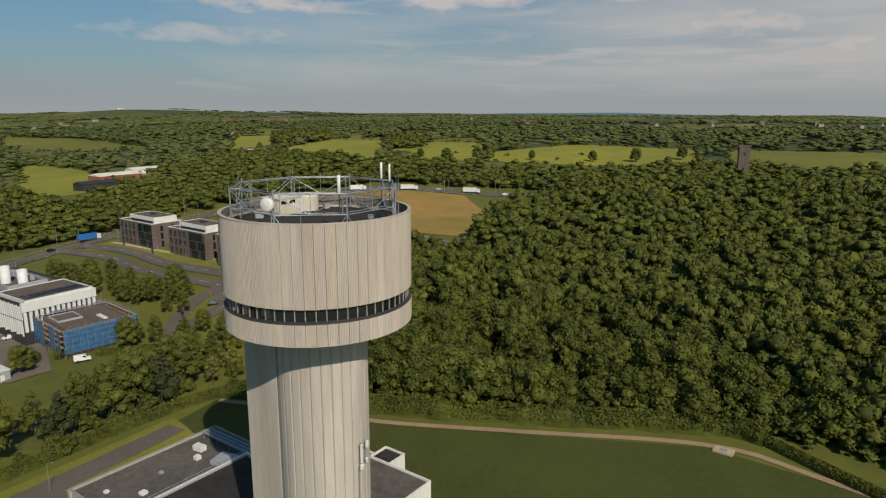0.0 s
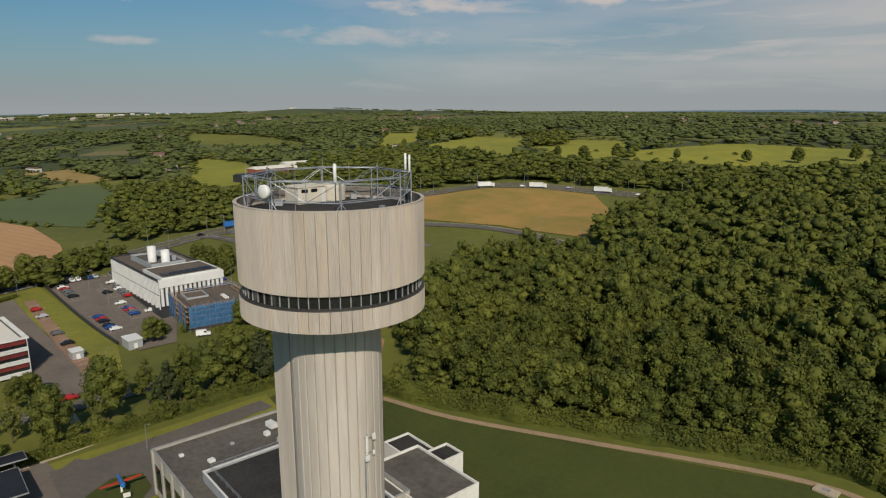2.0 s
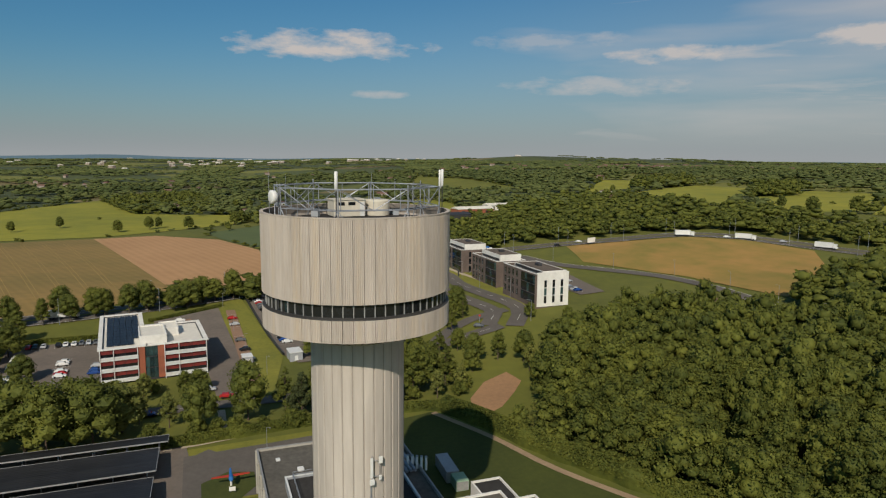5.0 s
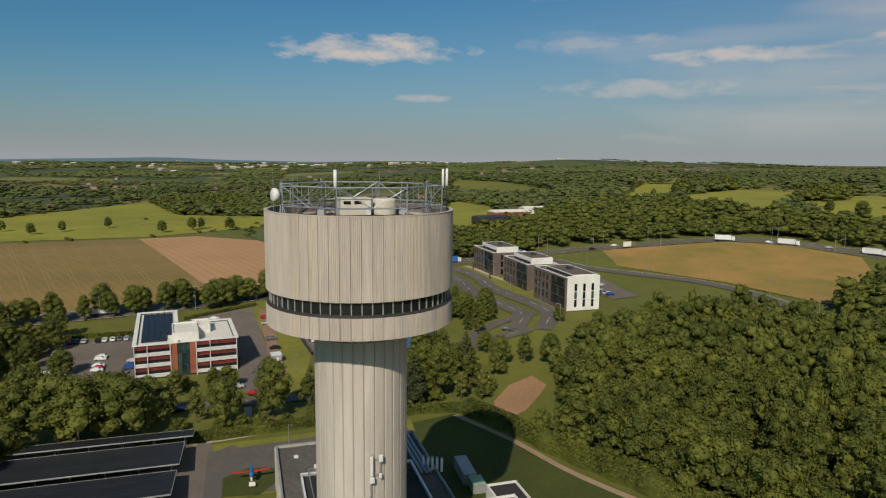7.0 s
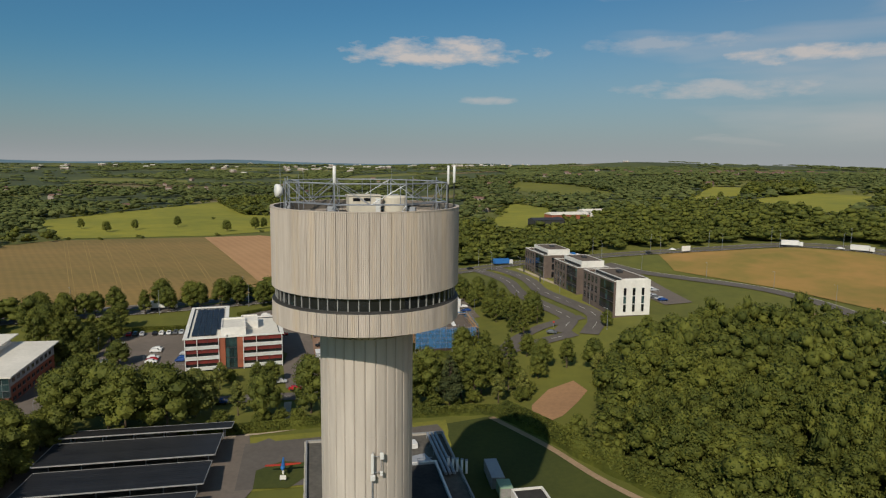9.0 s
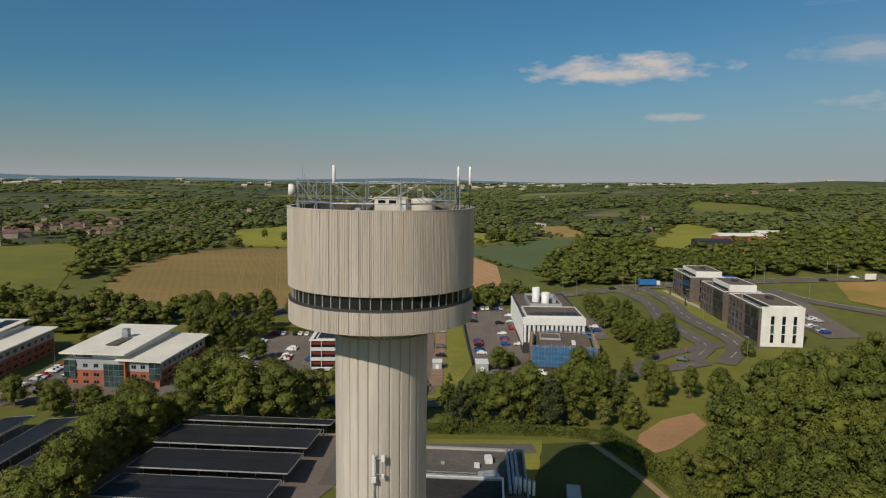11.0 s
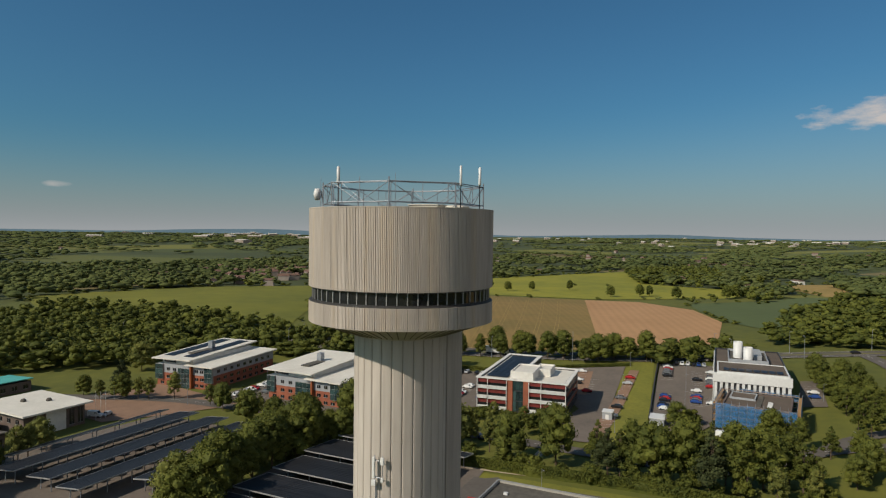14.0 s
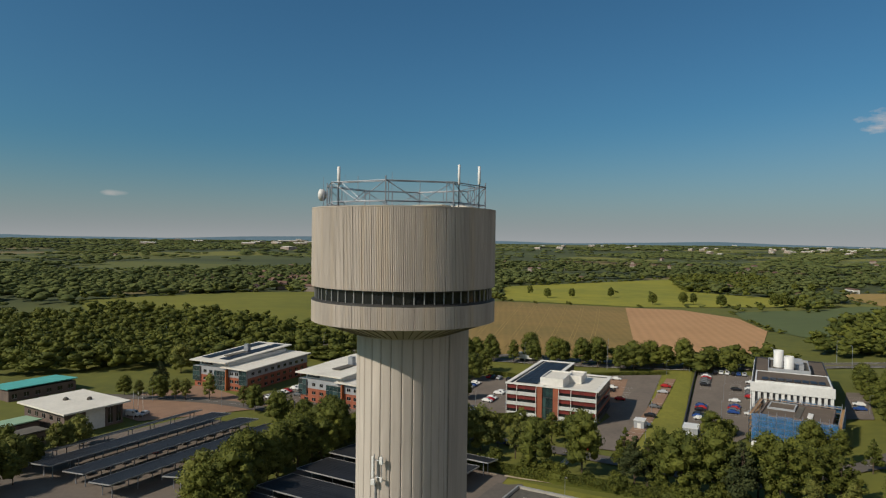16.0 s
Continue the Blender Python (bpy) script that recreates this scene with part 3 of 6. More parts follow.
def ribbed_panel(name, radius, angle, z0, z1, ribs, depth, gap):
    """One curved panel, centred on the x axis, with vertical ribs and a joint gap at both sides."""
    bm = bmesh.new()
    half = angle / 2 - gap / radius
    prof = []
    for i in range(ribs):
        a0, a1 = -half + 2 * half * i / ribs, -half + 2 * half * (i + 1) / ribs
        w = a1 - a0
        prof += [(a0 + 0.08 * w, radius - depth), (a0 + 0.25 * w, radius), (a0 + 0.75 * w, radius), (a0 + 0.92 * w, radius - depth)]
    prof = [(-half, radius - 0.14)] + prof + [(half, radius - 0.14)]
    lo = [bm.verts.new((r * math.cos(a), r * math.sin(a), z0)) for a, r in prof]
    hi = [bm.verts.new((r * math.cos(a), r * math.sin(a), z1)) for a, r in prof]
    for i in range(len(prof) - 1):
        bm.faces.new((lo[i], lo[i + 1], hi[i + 1], hi[i]))
    bm.faces.new(hi)
    bm.faces.new(lo[::-1])
    me = bpy.data.meshes.new(name)
    bm.to_mesh(me)
    bm.free()
    return me


def ring_of(name, me, mat, count, parent, start=0.0):
    me.materials.append(mat)
    for i in range(count):
        ob = new(name, me)
        ob.parent = parent
        ob.matrix_basis = pose(0, 0, 0, 0, 0, start + 360.0 * i / count)


bm = bmesh.new()
lathe(bm, [(RH - 0.13, 60.2), (RH - 0.13, 70.0), (RH - 0.10, 70.1), (RH - 0.45, 70.1), (RH - 0.45, 68.5)])
lathe(bm, [(11.4, 60.2), (RH - 0.13, 60.2)])
drum = part("drum", bm, M["joint"], tower, "dark recessed joints of the drum")
bm = bmesh.new()
lathe(bm, [(RH + 0.02, 69.98), (RH + 0.03, 70.12), (RH - 0.42, 70.12), (RH - 0.46, 68.5)])
part("parapet", bm, M["concrete"], tower, "concrete parapet rim")
bm = bmesh.new()
lathe(bm, [(RH - 0.44, 68.6), (0.01, 68.75)])
bmesh.ops.reverse_faces(bm, faces=bm.faces[:])
part("roof", bm, M["bitumen"], tower, "dark bitumen roof with pale worn streaks")
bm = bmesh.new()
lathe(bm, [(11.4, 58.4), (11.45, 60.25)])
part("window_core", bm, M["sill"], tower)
bm = bmesh.new()
lathe(bm, [(11.3, 58.55), (11.98, 58.5), (12.05, 58.42), (RH - 0.12, 58.3), (RH - 0.12, 55.85), (11.9, 55.75), (11.7, 55.75)])
part("lower_band", bm, M["sill"], tower, "dark sill under the windows")
bm = bmesh.new()
lathe(bm, [(11.75, 55.76), (6.6, 54.0), (5.9, 53.6)])
bmesh.ops.reverse_faces(bm, faces=bm.faces[:])
part("soffit", bm, M["shaft"], tower, "sloping ribbed concrete underside")
# ribs under the head
bm = bmesh.new()
for i in range(60):
    a = (i + 0.5) * math.tau / 60
    c, s = math.cos(a), math.sin(a)
    tube(bm, (11.7 * c, 11.7 * s, 55.72), (6.7 * c, 6.7 * s, 54.0), 0.07, 4)
part("soffit_rib", bm, M["joint"], tower)

DRUM_PANEL = ribbed_panel("panel", RH, math.tau / 60, 60.2, 70.02, 6, 0.05, 0.012)
ring_of("panel", DRUM_PANEL, M["concrete"], 60, tower)
ring_of("panel", ribbed_panel("panel", RH, math.tau / 60, 55.72, 58.38, 6, 0.05, 0.012), M["concrete"], 60, tower)
bm = bmesh.new()
a = math.tau / 120
lo = [bm.verts.new((11.56 * math.cos(t), 11.56 * math.sin(t), 58.6)) for t in (-a, 0, a)]
hi = [bm.verts.new((11.56 * math.cos(t), 11.56 * math.sin(t), 60.15)) for t in (-a, 0, a)]
for i in range(2):
    bm.faces.new((lo[i], lo[i + 1], hi[i + 1], hi[i]))
pane = bpy.data.meshes.new("pane")
bm.to_mesh(pane)
bm.free()
ring_of("pane", pane, M["glass"], 60, tower)
bm = bmesh.new()
box(bm, 11.5, 11.68, -0.06, 0.06, 58.52, 60.2)
mullion = bpy.data.meshes.new("mullion")
bm.to_mesh(mullion)
bm.free()
ring_of("mullion", mullion, M["frame_grey"], 60, tower, 3.0)
bm = bmesh.new()
lathe(bm, [(11.5, 58.5), (11.72, 58.5), (11.72, 58.66), (11.5, 58.66)])
lathe(bm, [(11.5, 60.02), (11.68, 60.02), (11.68, 60.2), (11.5, 60.2)])
part("window_rail", bm, M["sill"], tower)

# shaft: round to the east, with a straight lift and stair core to the west
bm = bmesh.new()
lathe(bm, [(RS - 0.1, -1), (RS - 0.1, 55)], 64)
prism(bm, [(-11.85, -3.53), (-0.6, -6.06), (-0.6, 6.06), (-11.85, 3.53)], -1, 55.6)
part("shaft_core", bm, M["joint_pale"], tower, "dark recessed joints of the shaft")
ring_of("shaft_panel", ribbed_panel("shaft_panel", RS, math.tau / 28, 0.0, 54.6, 1, 0.012, 0.010), M["shaft"], 28, tower)
bm = bmesh.new()
lo, hi = [], []
for i in range(9):
    for u, d in ((0.0, 0.02), (0.25, 0.10), (0.7, 0.10), (0.95, 0.02)):
        lo.append(bm.verts.new((0.6 - 1.2 * (i + u) / 9, d, 0.0)))
        hi.append(bm.verts.new((0.6 - 1.2 * (i + u) / 9, d, 54.9)))
for i in range(len(lo) - 1):
    bm.faces.new((lo[i], lo[i + 1], hi[i + 1], hi[i]))
flat = bpy.data.meshes.new("core_panel")
bm.to_mesh(flat)
bm.free()
flat.materials.append(M["shaft"])
for side in (1, -1):
    for k in range(8):
        x = -3.15 - 1.165 * k
        ob = new("core_panel", flat)
        ob.parent = tower
        ob.matrix_basis = pose(x, side * (6.09 - 0.225 * (-0.6 - x)), 0, 0, 0, (0 if side > 0 else 180) + side * 12.7)
for k in range(5):
    ob = new("core_panel", flat)
    ob.parent = tower
    ob.matrix_basis = pose(-11.88, -2.6 + 1.3 * k, 0, 0, 0, 90)
# casting lines round the shaft
bm = bmesh.new()
for z in (33.5, 35.2, 41.0):
    lathe(bm, [(RS + 0.004, z), (RS + 0.014, z + 0.05), (RS + 0.004, z + 0.1)], 56)
part("casting_line", bm, M["shaft"], tower, "faint casting lines")


def shaft_antenna(angle, z, flip=1):
    """A panel antenna cluster on brackets with its cable run."""
    t = thing("panel_antenna", "white panel antennas on a bracket with a cable run", "antenna", TX, TY, 0.0, angle)
    bm = bmesh.new()
    tube(bm, (RS + 0.45, -0.5, z - 1.6), (RS + 0.45, -0.5, z + 1.9), 0.06)
    tube(bm, (RS + 0.45, 0.55, z - 1.2), (RS + 0.45, 0.55, z + 1.9), 0.05)
    for dz in (-0.9, 1.2):
        tube(bm, (RS - 0.1, -0.5, z + dz), (RS + 0.45, -0.5, z + dz), 0.05)
        tube(bm, (RS + 0.45, -0.5, z + dz), (RS + 0.45, 0.55, z + dz), 0.05)
    part("bracket", bm, M["galv"], t)
    bm = bmesh.new()
    box(bm, RS + 0.5, RS + 0.72, -0.78, -0.42, z - 1.0, z + 1.7)
    bmesh.ops.bevel(bm, geom=bm.edges[:], offset=0.06, segments=2, affect="EDGES")
    part("antenna_panel", bm, M["white_metal"], t)
    bm = bmesh.new()
    box(bm, RS + 0.5, RS + 0.78, 0.35, 0.85, z + 0.8, z + 1.75)
    bmesh.ops.bevel(bm, geom=bm.edges[:], offset=0.06, segments=2, affect="EDGES")
    part("radio_box", bm, M["white_metal"], t)
    bm = bmesh.new()
    box(bm, RS + 0.45, RS + 0.8, -0.85, -0.25, z - 1.9, z - 1.15)
    box(bm, RS + 0.45, RS + 0.7, 0.4, 0.75, z - 1.4, z - 0.8)
    bmesh.ops.bevel(bm, geom=bm.edges[:], offset=0.05, segments=1, affect="EDGES")
    part("junction_box", bm, M["white_metal"], t)
    bm = bmesh.new()
    for dy in (-0.58, -0.5, -0.42):
        tube(bm, (RS + 0.08, dy, z - 1.9), (RS + 0.06, dy, 1.0), 0.045, 5)
    part("cable", bm, M["galv"], t, "grey cables down the shaft")
    return t


shaft_antenna(6.0, 37.5)
west = shaft_antenna(0.0, 37.0)
west.matrix_world = pose(TX - 11.5 + 6.0, TY - 2.4, 0.0, 0, 0, 180)

# ---- lattice frame and aerials on the tower's roof ----
frame_thing = thing("roof_lattice_frame", "galvanised steel lattice ring standing on the tower roof", "lattice frame", TX, TY, 68.7)


def rod(a, b, r=0.07, mat="galv", name="brace"):
    bm = bmesh.new()
    tube(bm, a, b, r * 0.8, 6)
    part(name, bm, M[mat], frame_thing)


RF, ZT, ZB = 10.7, 4.45, 2.05
CORNERS = [math.radians(-24 + 45 * k) for k in range(8)]
for k, a in enumerate(CORNERS):
    c, s = math.cos(a), math.sin(a)
    b = CORNERS[(k + 1) % 8]
    c2, s2 = math.cos(b), math.sin(b)
    rod((RF * c, RF * s, 0), (RF * c, RF * s, ZT + (0.5 if k % 2 else 0.1)), 0.11, name="post")
    rod(((RF - 1.4) * c, (RF - 1.4) * s, ZB), ((RF - 1.4) * c, (RF - 1.4) * s, ZT), 0.07, name="post")
    for z in (ZB, ZT):
        rod((RF * c, RF * s, z), (RF * c2, RF * s2, z), 0.085, name="chord")
        rod(((RF - 1.4) * c, (RF - 1.4) * s, z), ((RF - 1.4) * c2, (RF - 1.4) * s2, z), 0.065, name="chord")
        rod((RF * c, RF * s, z), ((RF - 1.4) * c, (RF - 1.4) * s, z), 0.06)
    mx, my = RF * (c + c2) / 2, RF * (s + s2) / 2
    rod((RF * c, RF * s, ZT), (mx, my, ZB), 0.06)
    rod((RF * c2, RF * s2, ZT), (mx, my, ZB), 0.06)
    rod((mx, my, ZB), (mx, my, ZT + (0.6 if k % 3 == 0 else 0.0)), 0.05)
    rod(((RF - 1.4) * c, (RF - 1.4) * s, ZT), (mx * 0.9, my * 0.9, ZB), 0.045)
    rod((RF * c, RF * s, ZT), (mx * 0.87, my * 0.87, ZT), 0.05)
    # splayed feet
    rod((RF * c, RF * s, ZB), (RF * c * 0.97 - 1.3 * s, RF * s * 0.97 + 1.3 * c, 0), 0.06, name="foot")
    rod((RF * c, RF * s, ZB), (RF * c * 0.97 + 1.3 * s, RF * s * 0.97 - 1.3 * c, 0), 0.06, name="foot")


def mast(x, y, z0, z1, r, head, label):
    t = thing("mast_antenna", label, "antenna", TX + x, TY + y, 68.7)
    bm = bmesh.new()
    tube(bm, (0, 0, 0), (0, 0, z1 - 68.7 - head), 0.07, 8)
    part("pole", bm, M["dark_steel"], t)
    bm = bmesh.new()
    lathe(bm, [(r * 0.6, z1 - 68.7 - head), (r, z1 - 68.7 - head + 0.1), (r, z1 - 68.75), (r * 0.5, z1 - 68.7)], 12)
    part("radome", bm, M["white_metal"], t, "white cylindrical radome", True)
    return t


mast(8.5, -4.3, 68.7, 75.2, 0.2, 2.2, "white cylindrical mast antenna on a dark pole")
mast(0.9, 11.45, 68.7, 75.3, 0.17, 2.3, "white mast antenna at the roof edge")
mast(3.6, 10.1, 68.7, 75.3, 0.15, 2.4, "white mast antenna at the roof edge")
for x, y, top in ((-1.0, -10.8, 75.3), (6.5, -8.4, 74.2), (-9.6, 4.5, 74.6), (9.8, 4.6, 74.1), (-7.0, -8.0, 74.4)):
    t = thing("whip_aerial", "thin grey whip aerial", "antenna", TX + x, TY + y, 68.7)
    bm = bmesh.new()
    tube(bm, (0, 0, 0), (0, 0, top - 68.7), 0.045, 6, 0.02)
    part("rod", bm, M["galv"], t)


def dish(x, y, z, r, face):
    t = thing("microwave_dish", "white drum microwave dish on a post", "dish", TX + x, TY + y, z, face)
    bm = bmesh.new()
    rings = lathe(bm, [(0.01, 0.34), (r * 0.8, 0.28), (r, 0.2), (r, -0.25), (r * 0.7, -0.5), (0.15, -0.6)], 24)
    bmesh.ops.rotate(bm, verts=bm.verts[:], cent=(0, 0, 0), matrix=Matrix.Rotation(radians(90), 3, "Y"))
    part("drum", bm, M["white_metal"], t, "white dish drum", True)
    bm = bmesh.new()
    tube(bm, (-0.75, 0, -(z - 68.7)), (-0.75, 0, 1.1), 0.07)
    tube(bm, (-0.75, 0, 0), (-0.4, 0, 0), 0.08)
    part("bracket", bm, M["galv"], t)


dish(3.9, -10.9, 72.1, 0.8, -72)

cabin = thing("plant_cabin", "cream flat-roofed plant cabin with dark window slots", "cabin", TX - 7.0, TY + 0.2, 68.7, 4)
bm = bmesh.new()
box(bm, -1.7, 1.7, -2.2, 2.2, 0, 2.25)
bmesh.ops.bevel(bm, geom=bm.edges[:], offset=0.06, segments=1, affect="EDGES")
part("body", bm, M["cream"], cabin)
boxes("roof", M["cream"], cabin, (-1.82, 1.82, -2.32, 2.32, 2.25, 2.38), label="cream overhanging roof")
for y in (-1.2, 0.3):
    boxes("window", M["glass"], cabin, (1.66, 1.73, y - 0.5, y + 0.5, 1.55, 2.0), label="dark window slot")
boxes("door", M["white_metal"], cabin, (1.66, 1.73, 1.45, 2.1, 0.05, 1.95), label="white door")
tank = thing("round_tank", "cream round drum housing beside the cabin", "tank", TX - 7.2, TY + 4.7, 68.7)
bm = bmesh.new()
lathe(bm, [(1.7, 0), (1.7, 2.0), (1.55, 2.2), (0.01, 2.3)], 28)
part("drum", bm, M["cream"], tank)
boxes("hatch", M["galv"], tank, (-0.4, 0.4, -0.4, 0.4, 2.25, 2.45))
for x, y, w, d, h in ((5.2, 4.5, 0.7, 0.5, 0.5), (6.8, -6.2, 0.8, 0.5, 0.35), (8.9, -2.0, 0.4, 0.35, 0.6), (4.0, -7.6, 0.9, 0.5, 0.3), (-6.2, -4.2, 1.0, 0.7, 0.8), (-5.6, 7.0, 0.8, 0.8, 0.7)):
    t = thing("roof_box", "small grey equipment box on the roof", "equipment", TX + x, TY + y, 68.7, 20 * x)
    boxes("case", M["grey_panel"], t, (-w / 2, w / 2, -d / 2, d / 2, 0.06, h))
    boxes("foot", M["dark_steel"], t, (-w / 2 + 0.05, w / 2 - 0.05, -d / 2 + 0.05, d / 2 - 0.05, 0, 0.07))


# ---- the laboratory round the tower ----
def block(name, mat, parent, x0, x1, y0, y1, z0, z1, roof_mat, roof_label="", lip=0.35, rim=0.5):
    """A flat-roofed block: walls with a parapet and a sunk roof."""
    bm = bmesh.new()
    box(bm, x0, x1, y0, y1, z0, z1 - rim)
    for s in ((x0, x1, y0, y0 + lip), (x0, x1, y1 - lip, y1), (x0, x0 + lip, y0 + lip, y1 - lip), (x1 - lip, x1, y0 + lip, y1 - lip)):
        box(bm, s[0], s[1], s[2], s[3], z1 - rim, z1)
    w = part(name, bm, mat, parent)
    boxes("roof", roof_mat, parent, (x0 + lip, x1 - lip, y0 + lip, y1 - lip, z1 - rim - 0.1, z1 - rim + 0.06), label=roof_label)
    return w


def trim_edge(parent, x0, x1, y0, y1, z, mat="white_metal", w=0.3, h=0.18):
    boxes("roof_edge", M[mat], parent, (x0 - 0.05, x1 + 0.05, y0 - 0.05, y0 + w, z, z + h), (x0 - 0.05, x1 + 0.05, y1 - w, y1 + 0.05, z, z + h),
          (x0 - 0.05, x0 + w, y0 + w, y1 - w, z, z + h), (x1 - w, x1 + 0.05, y0 + w, y1 - w, z, z + h), label="pale metal roof edge")


lab = thing("laboratory_building", "low flat-roofed laboratory with dark bitumen roofs", "building", -100, 72, 1.2)
block("wall", M["lab_wall"], lab, -25, 22, -16, 16, -0.4, 10.4, M["bitumen_pale"], "weathered grey roof")
trim_edge(lab, -25, 22, -16, 16, 10.4, "frame_grey")
block("wall", M["grey_panel"], lab, -6.8, 26, -12.0, 11.0, 9.8, 12.0, M["bitumen"], "dark bitumen roof")
trim_edge(lab, -6.8, 26, -12.0, 11.0, 12.0)
block("wall", M["lab_wall"], lab, 22, 52, -20, 6, -0.4, 9.0, M["bitumen"], "dark bitumen roof")
trim_edge(lab, 22, 52, -20, 6, 9.0)
for k in range(7):
    boxes("window", M["glass"], lab, (-25.08, -24.95, -14 + 4.2 * k, -11.2 + 4.2 * k, 5.6, 8.2), label="dark window")
    boxes("window", M["glass"], lab, (-24 + 6 * k, -20.4 + 6 * k, -16.08, -15.95, 2.0, 7.5), label="tall dark window")
for k in range(8):
    boxes("pilaster", M["lab_wall"], lab, (-25 + 6 * k, -24.2 + 6 * k, -16.35, -16.0, -0.4, 10.35))
# steel duct runs and stacks on the north roof
ducts = thing("roof_ducts", "galvanised ventilation ducts running over the roof", "duct", -112, 85, 11.0)
bm = bmesh.new()
for dy in (-0.9, 0.0, 0.9):
    tube(bm, (-11.5, dy, 1.1), (9, dy + 0.3, 1.1), 0.32, 10)
part("duct", bm, M["galv"], ducts)
bm = bmesh.new()
for k in range(5):
    tube(bm, (-11 + 4.6 * k, -1.2, -0.1), (-11 + 4.6 * k, -1.2, 1.1), 0.08)
    tube(bm, (-11 + 4.6 * k, 1.2, -0.1), (-11 + 4.6 * k, 1.2, 1.1), 0.08)
part("stand", bm, M["galv"], ducts)
for k in range(5):
    t = thing("vent_stack", "pale steel ventilation stack", "chimney", -106.5 + 0.5 * k, 85.6 + 1.15 * k * 0.75, 11.0, group="stacks on the laboratory roof")
    bm = bmesh.new()
    tube(bm, (0, 0, 0), (0, 0, 2.9), 0.26, 12)
    part("pipe", bm, M["white_metal"], t)
    bm = bmesh.new()
    tube(bm, (0, 0, 2.9), (0, 0, 3.05), 0.32, 12)
    part("cap", bm, M["galv"], t)
handrail = thing("roof_handrail", "pale tubular handrail on the roof edge", "handrail", -105, 72, 13.2)
bm = bmesh.new()
for z in (0.55, 1.05):
    tube(bm, (-1.4, -10.5, z), (-1.4, 10, z), 0.05)
    tube(bm, (-1.4, -10.5, z), (22, -10.5, z), 0.05)
part("rail", bm, M["galv"], handrail)
bm = bmesh.new()
for k in range(9):
    tube(bm, (-1.4, -10.5 + 2.5 * k, 0), (-1.4, -10.5 + 2.5 * k, 1.05), 0.04)
    tube(bm, (-1.4 + 2.6 * k, -10.5, 0), (-1.4 + 2.6 * k, -10.5, 1.05), 0.04)
part("post", bm, M["galv"], handrail)
for x, y, w, d, h, key, text in ((-119, 80, 2.6, 1.6, 1.2, "white_metal", "white rooftop air handling unit"), (-116, 77.5, 1.2, 1.2, 0.9, "white_metal", "white square roof fan box"), (-113, 64, 1.3, 1.3, 0.6, "white_metal", "pale domed roof light unit"),
                          (-119, 60, 0.9, 0.9, 0.5, "white_metal", "small pale roof vent"), (-117, 70, 0.8, 0.8, 0.5, "grey_panel", "small grey roof vent"), (-110, 80.5, 5.5, 4.0, 1.0, "grey_panel", "pale flat plant platform box")):
    t = thing("roof_unit", text, "roof unit", x, y, 11.1, 3 * w)
    bm = bmesh.new()
    box(bm, -w / 2, w / 2, -d / 2, d / 2, 0, h)
    bmesh.ops.bevel(bm, geom=bm.edges[:], offset=0.08, segments=2, affect="EDGES")
    part("case", bm, M[key], t)
    boxes("grille", M["dark_steel"], t, (-w / 2 - 0.03, -w / 2, -d * 0.3, d * 0.3, h * 0.25, h * 0.75))
annex = thing("north_annex", "white-walled annex with dark flat roofs", "building", -92, 102, 1.8)
block("wall", M["white"], annex, -8.0, 1.5, -4.5, 2.2, -0.5, 7.2, M["bitumen"], "dark flat roof", 0.3, 0.35)
trim_edge(annex, -8.0, 1.5, -4.5, 2.2, 7.2, "white", 0.3, 0.12)
block("wall", M["white"], annex, 1.5, 7.0, -1.0, 5.6, -0.5, 7.4, M["bitumen"], "dark flat roof", 0.3, 0.35)
trim_edge(annex, 1.5, 7.0, -1.0, 5.6, 7.4, "white", 0.3, 0.12)
annex2 = thing("north_annex", "white-walled block with a weathered roof", "building", -82, 94, 1.6)
block("wall", M["white"], annex2, -9.0, 10.0, -7.0, 6.0, -0.5, 9.6, M["bitumen_pale"], "weathered roof", 0.3, 0.4)
trim_edge(annex2, -9.0, 10.0, -7.0, 6.0, 9.6, "white", 0.3, 0.12)
for k in range(3):
    boxes("window", M["glass"], annex2, (-6 + 5 * k, -4 + 5 * k, 5.95, 6.06, 6.0, 7.6))
for x, y, l, w, h, text in ((-118, 99, 9.5, 3.0, 2.9, "grey-brown shipping container on the grass"), (-111, 99.5, 4.2, 3.0, 2.5, "pale green storage container")):
    t = thing("container", text, "container", x, y, None, -4)
    bm = bmesh.new()
    box(bm, -l / 2, l / 2, -w / 2, w / 2, 0.12, h)
    for k in range(int(l / 0.5)):
        for s in (-1, 1):
            xx = -l / 2 + 0.25 + 0.5 * k
            box(bm, xx, xx + 0.2, s * w / 2 - 0.04, s * w / 2 + 0.04, 0.25, h - 0.15)
    part("body", bm, M["grey_panel"] if l > 5 else M["green_roof"], t)
    boxes("door", M["frame_grey"], t, (l / 2, l / 2 + 0.06, -w / 2 + 0.1, -0.03, 0.25, h - 0.15), (l / 2, l / 2 + 0.06, 0.03, w / 2 - 0.1, 0.25, h - 0.15))
    boxes("base", M["dark_steel"], t, (-l / 2, l / 2, -w / 2, w / 2, 0, 0.14))

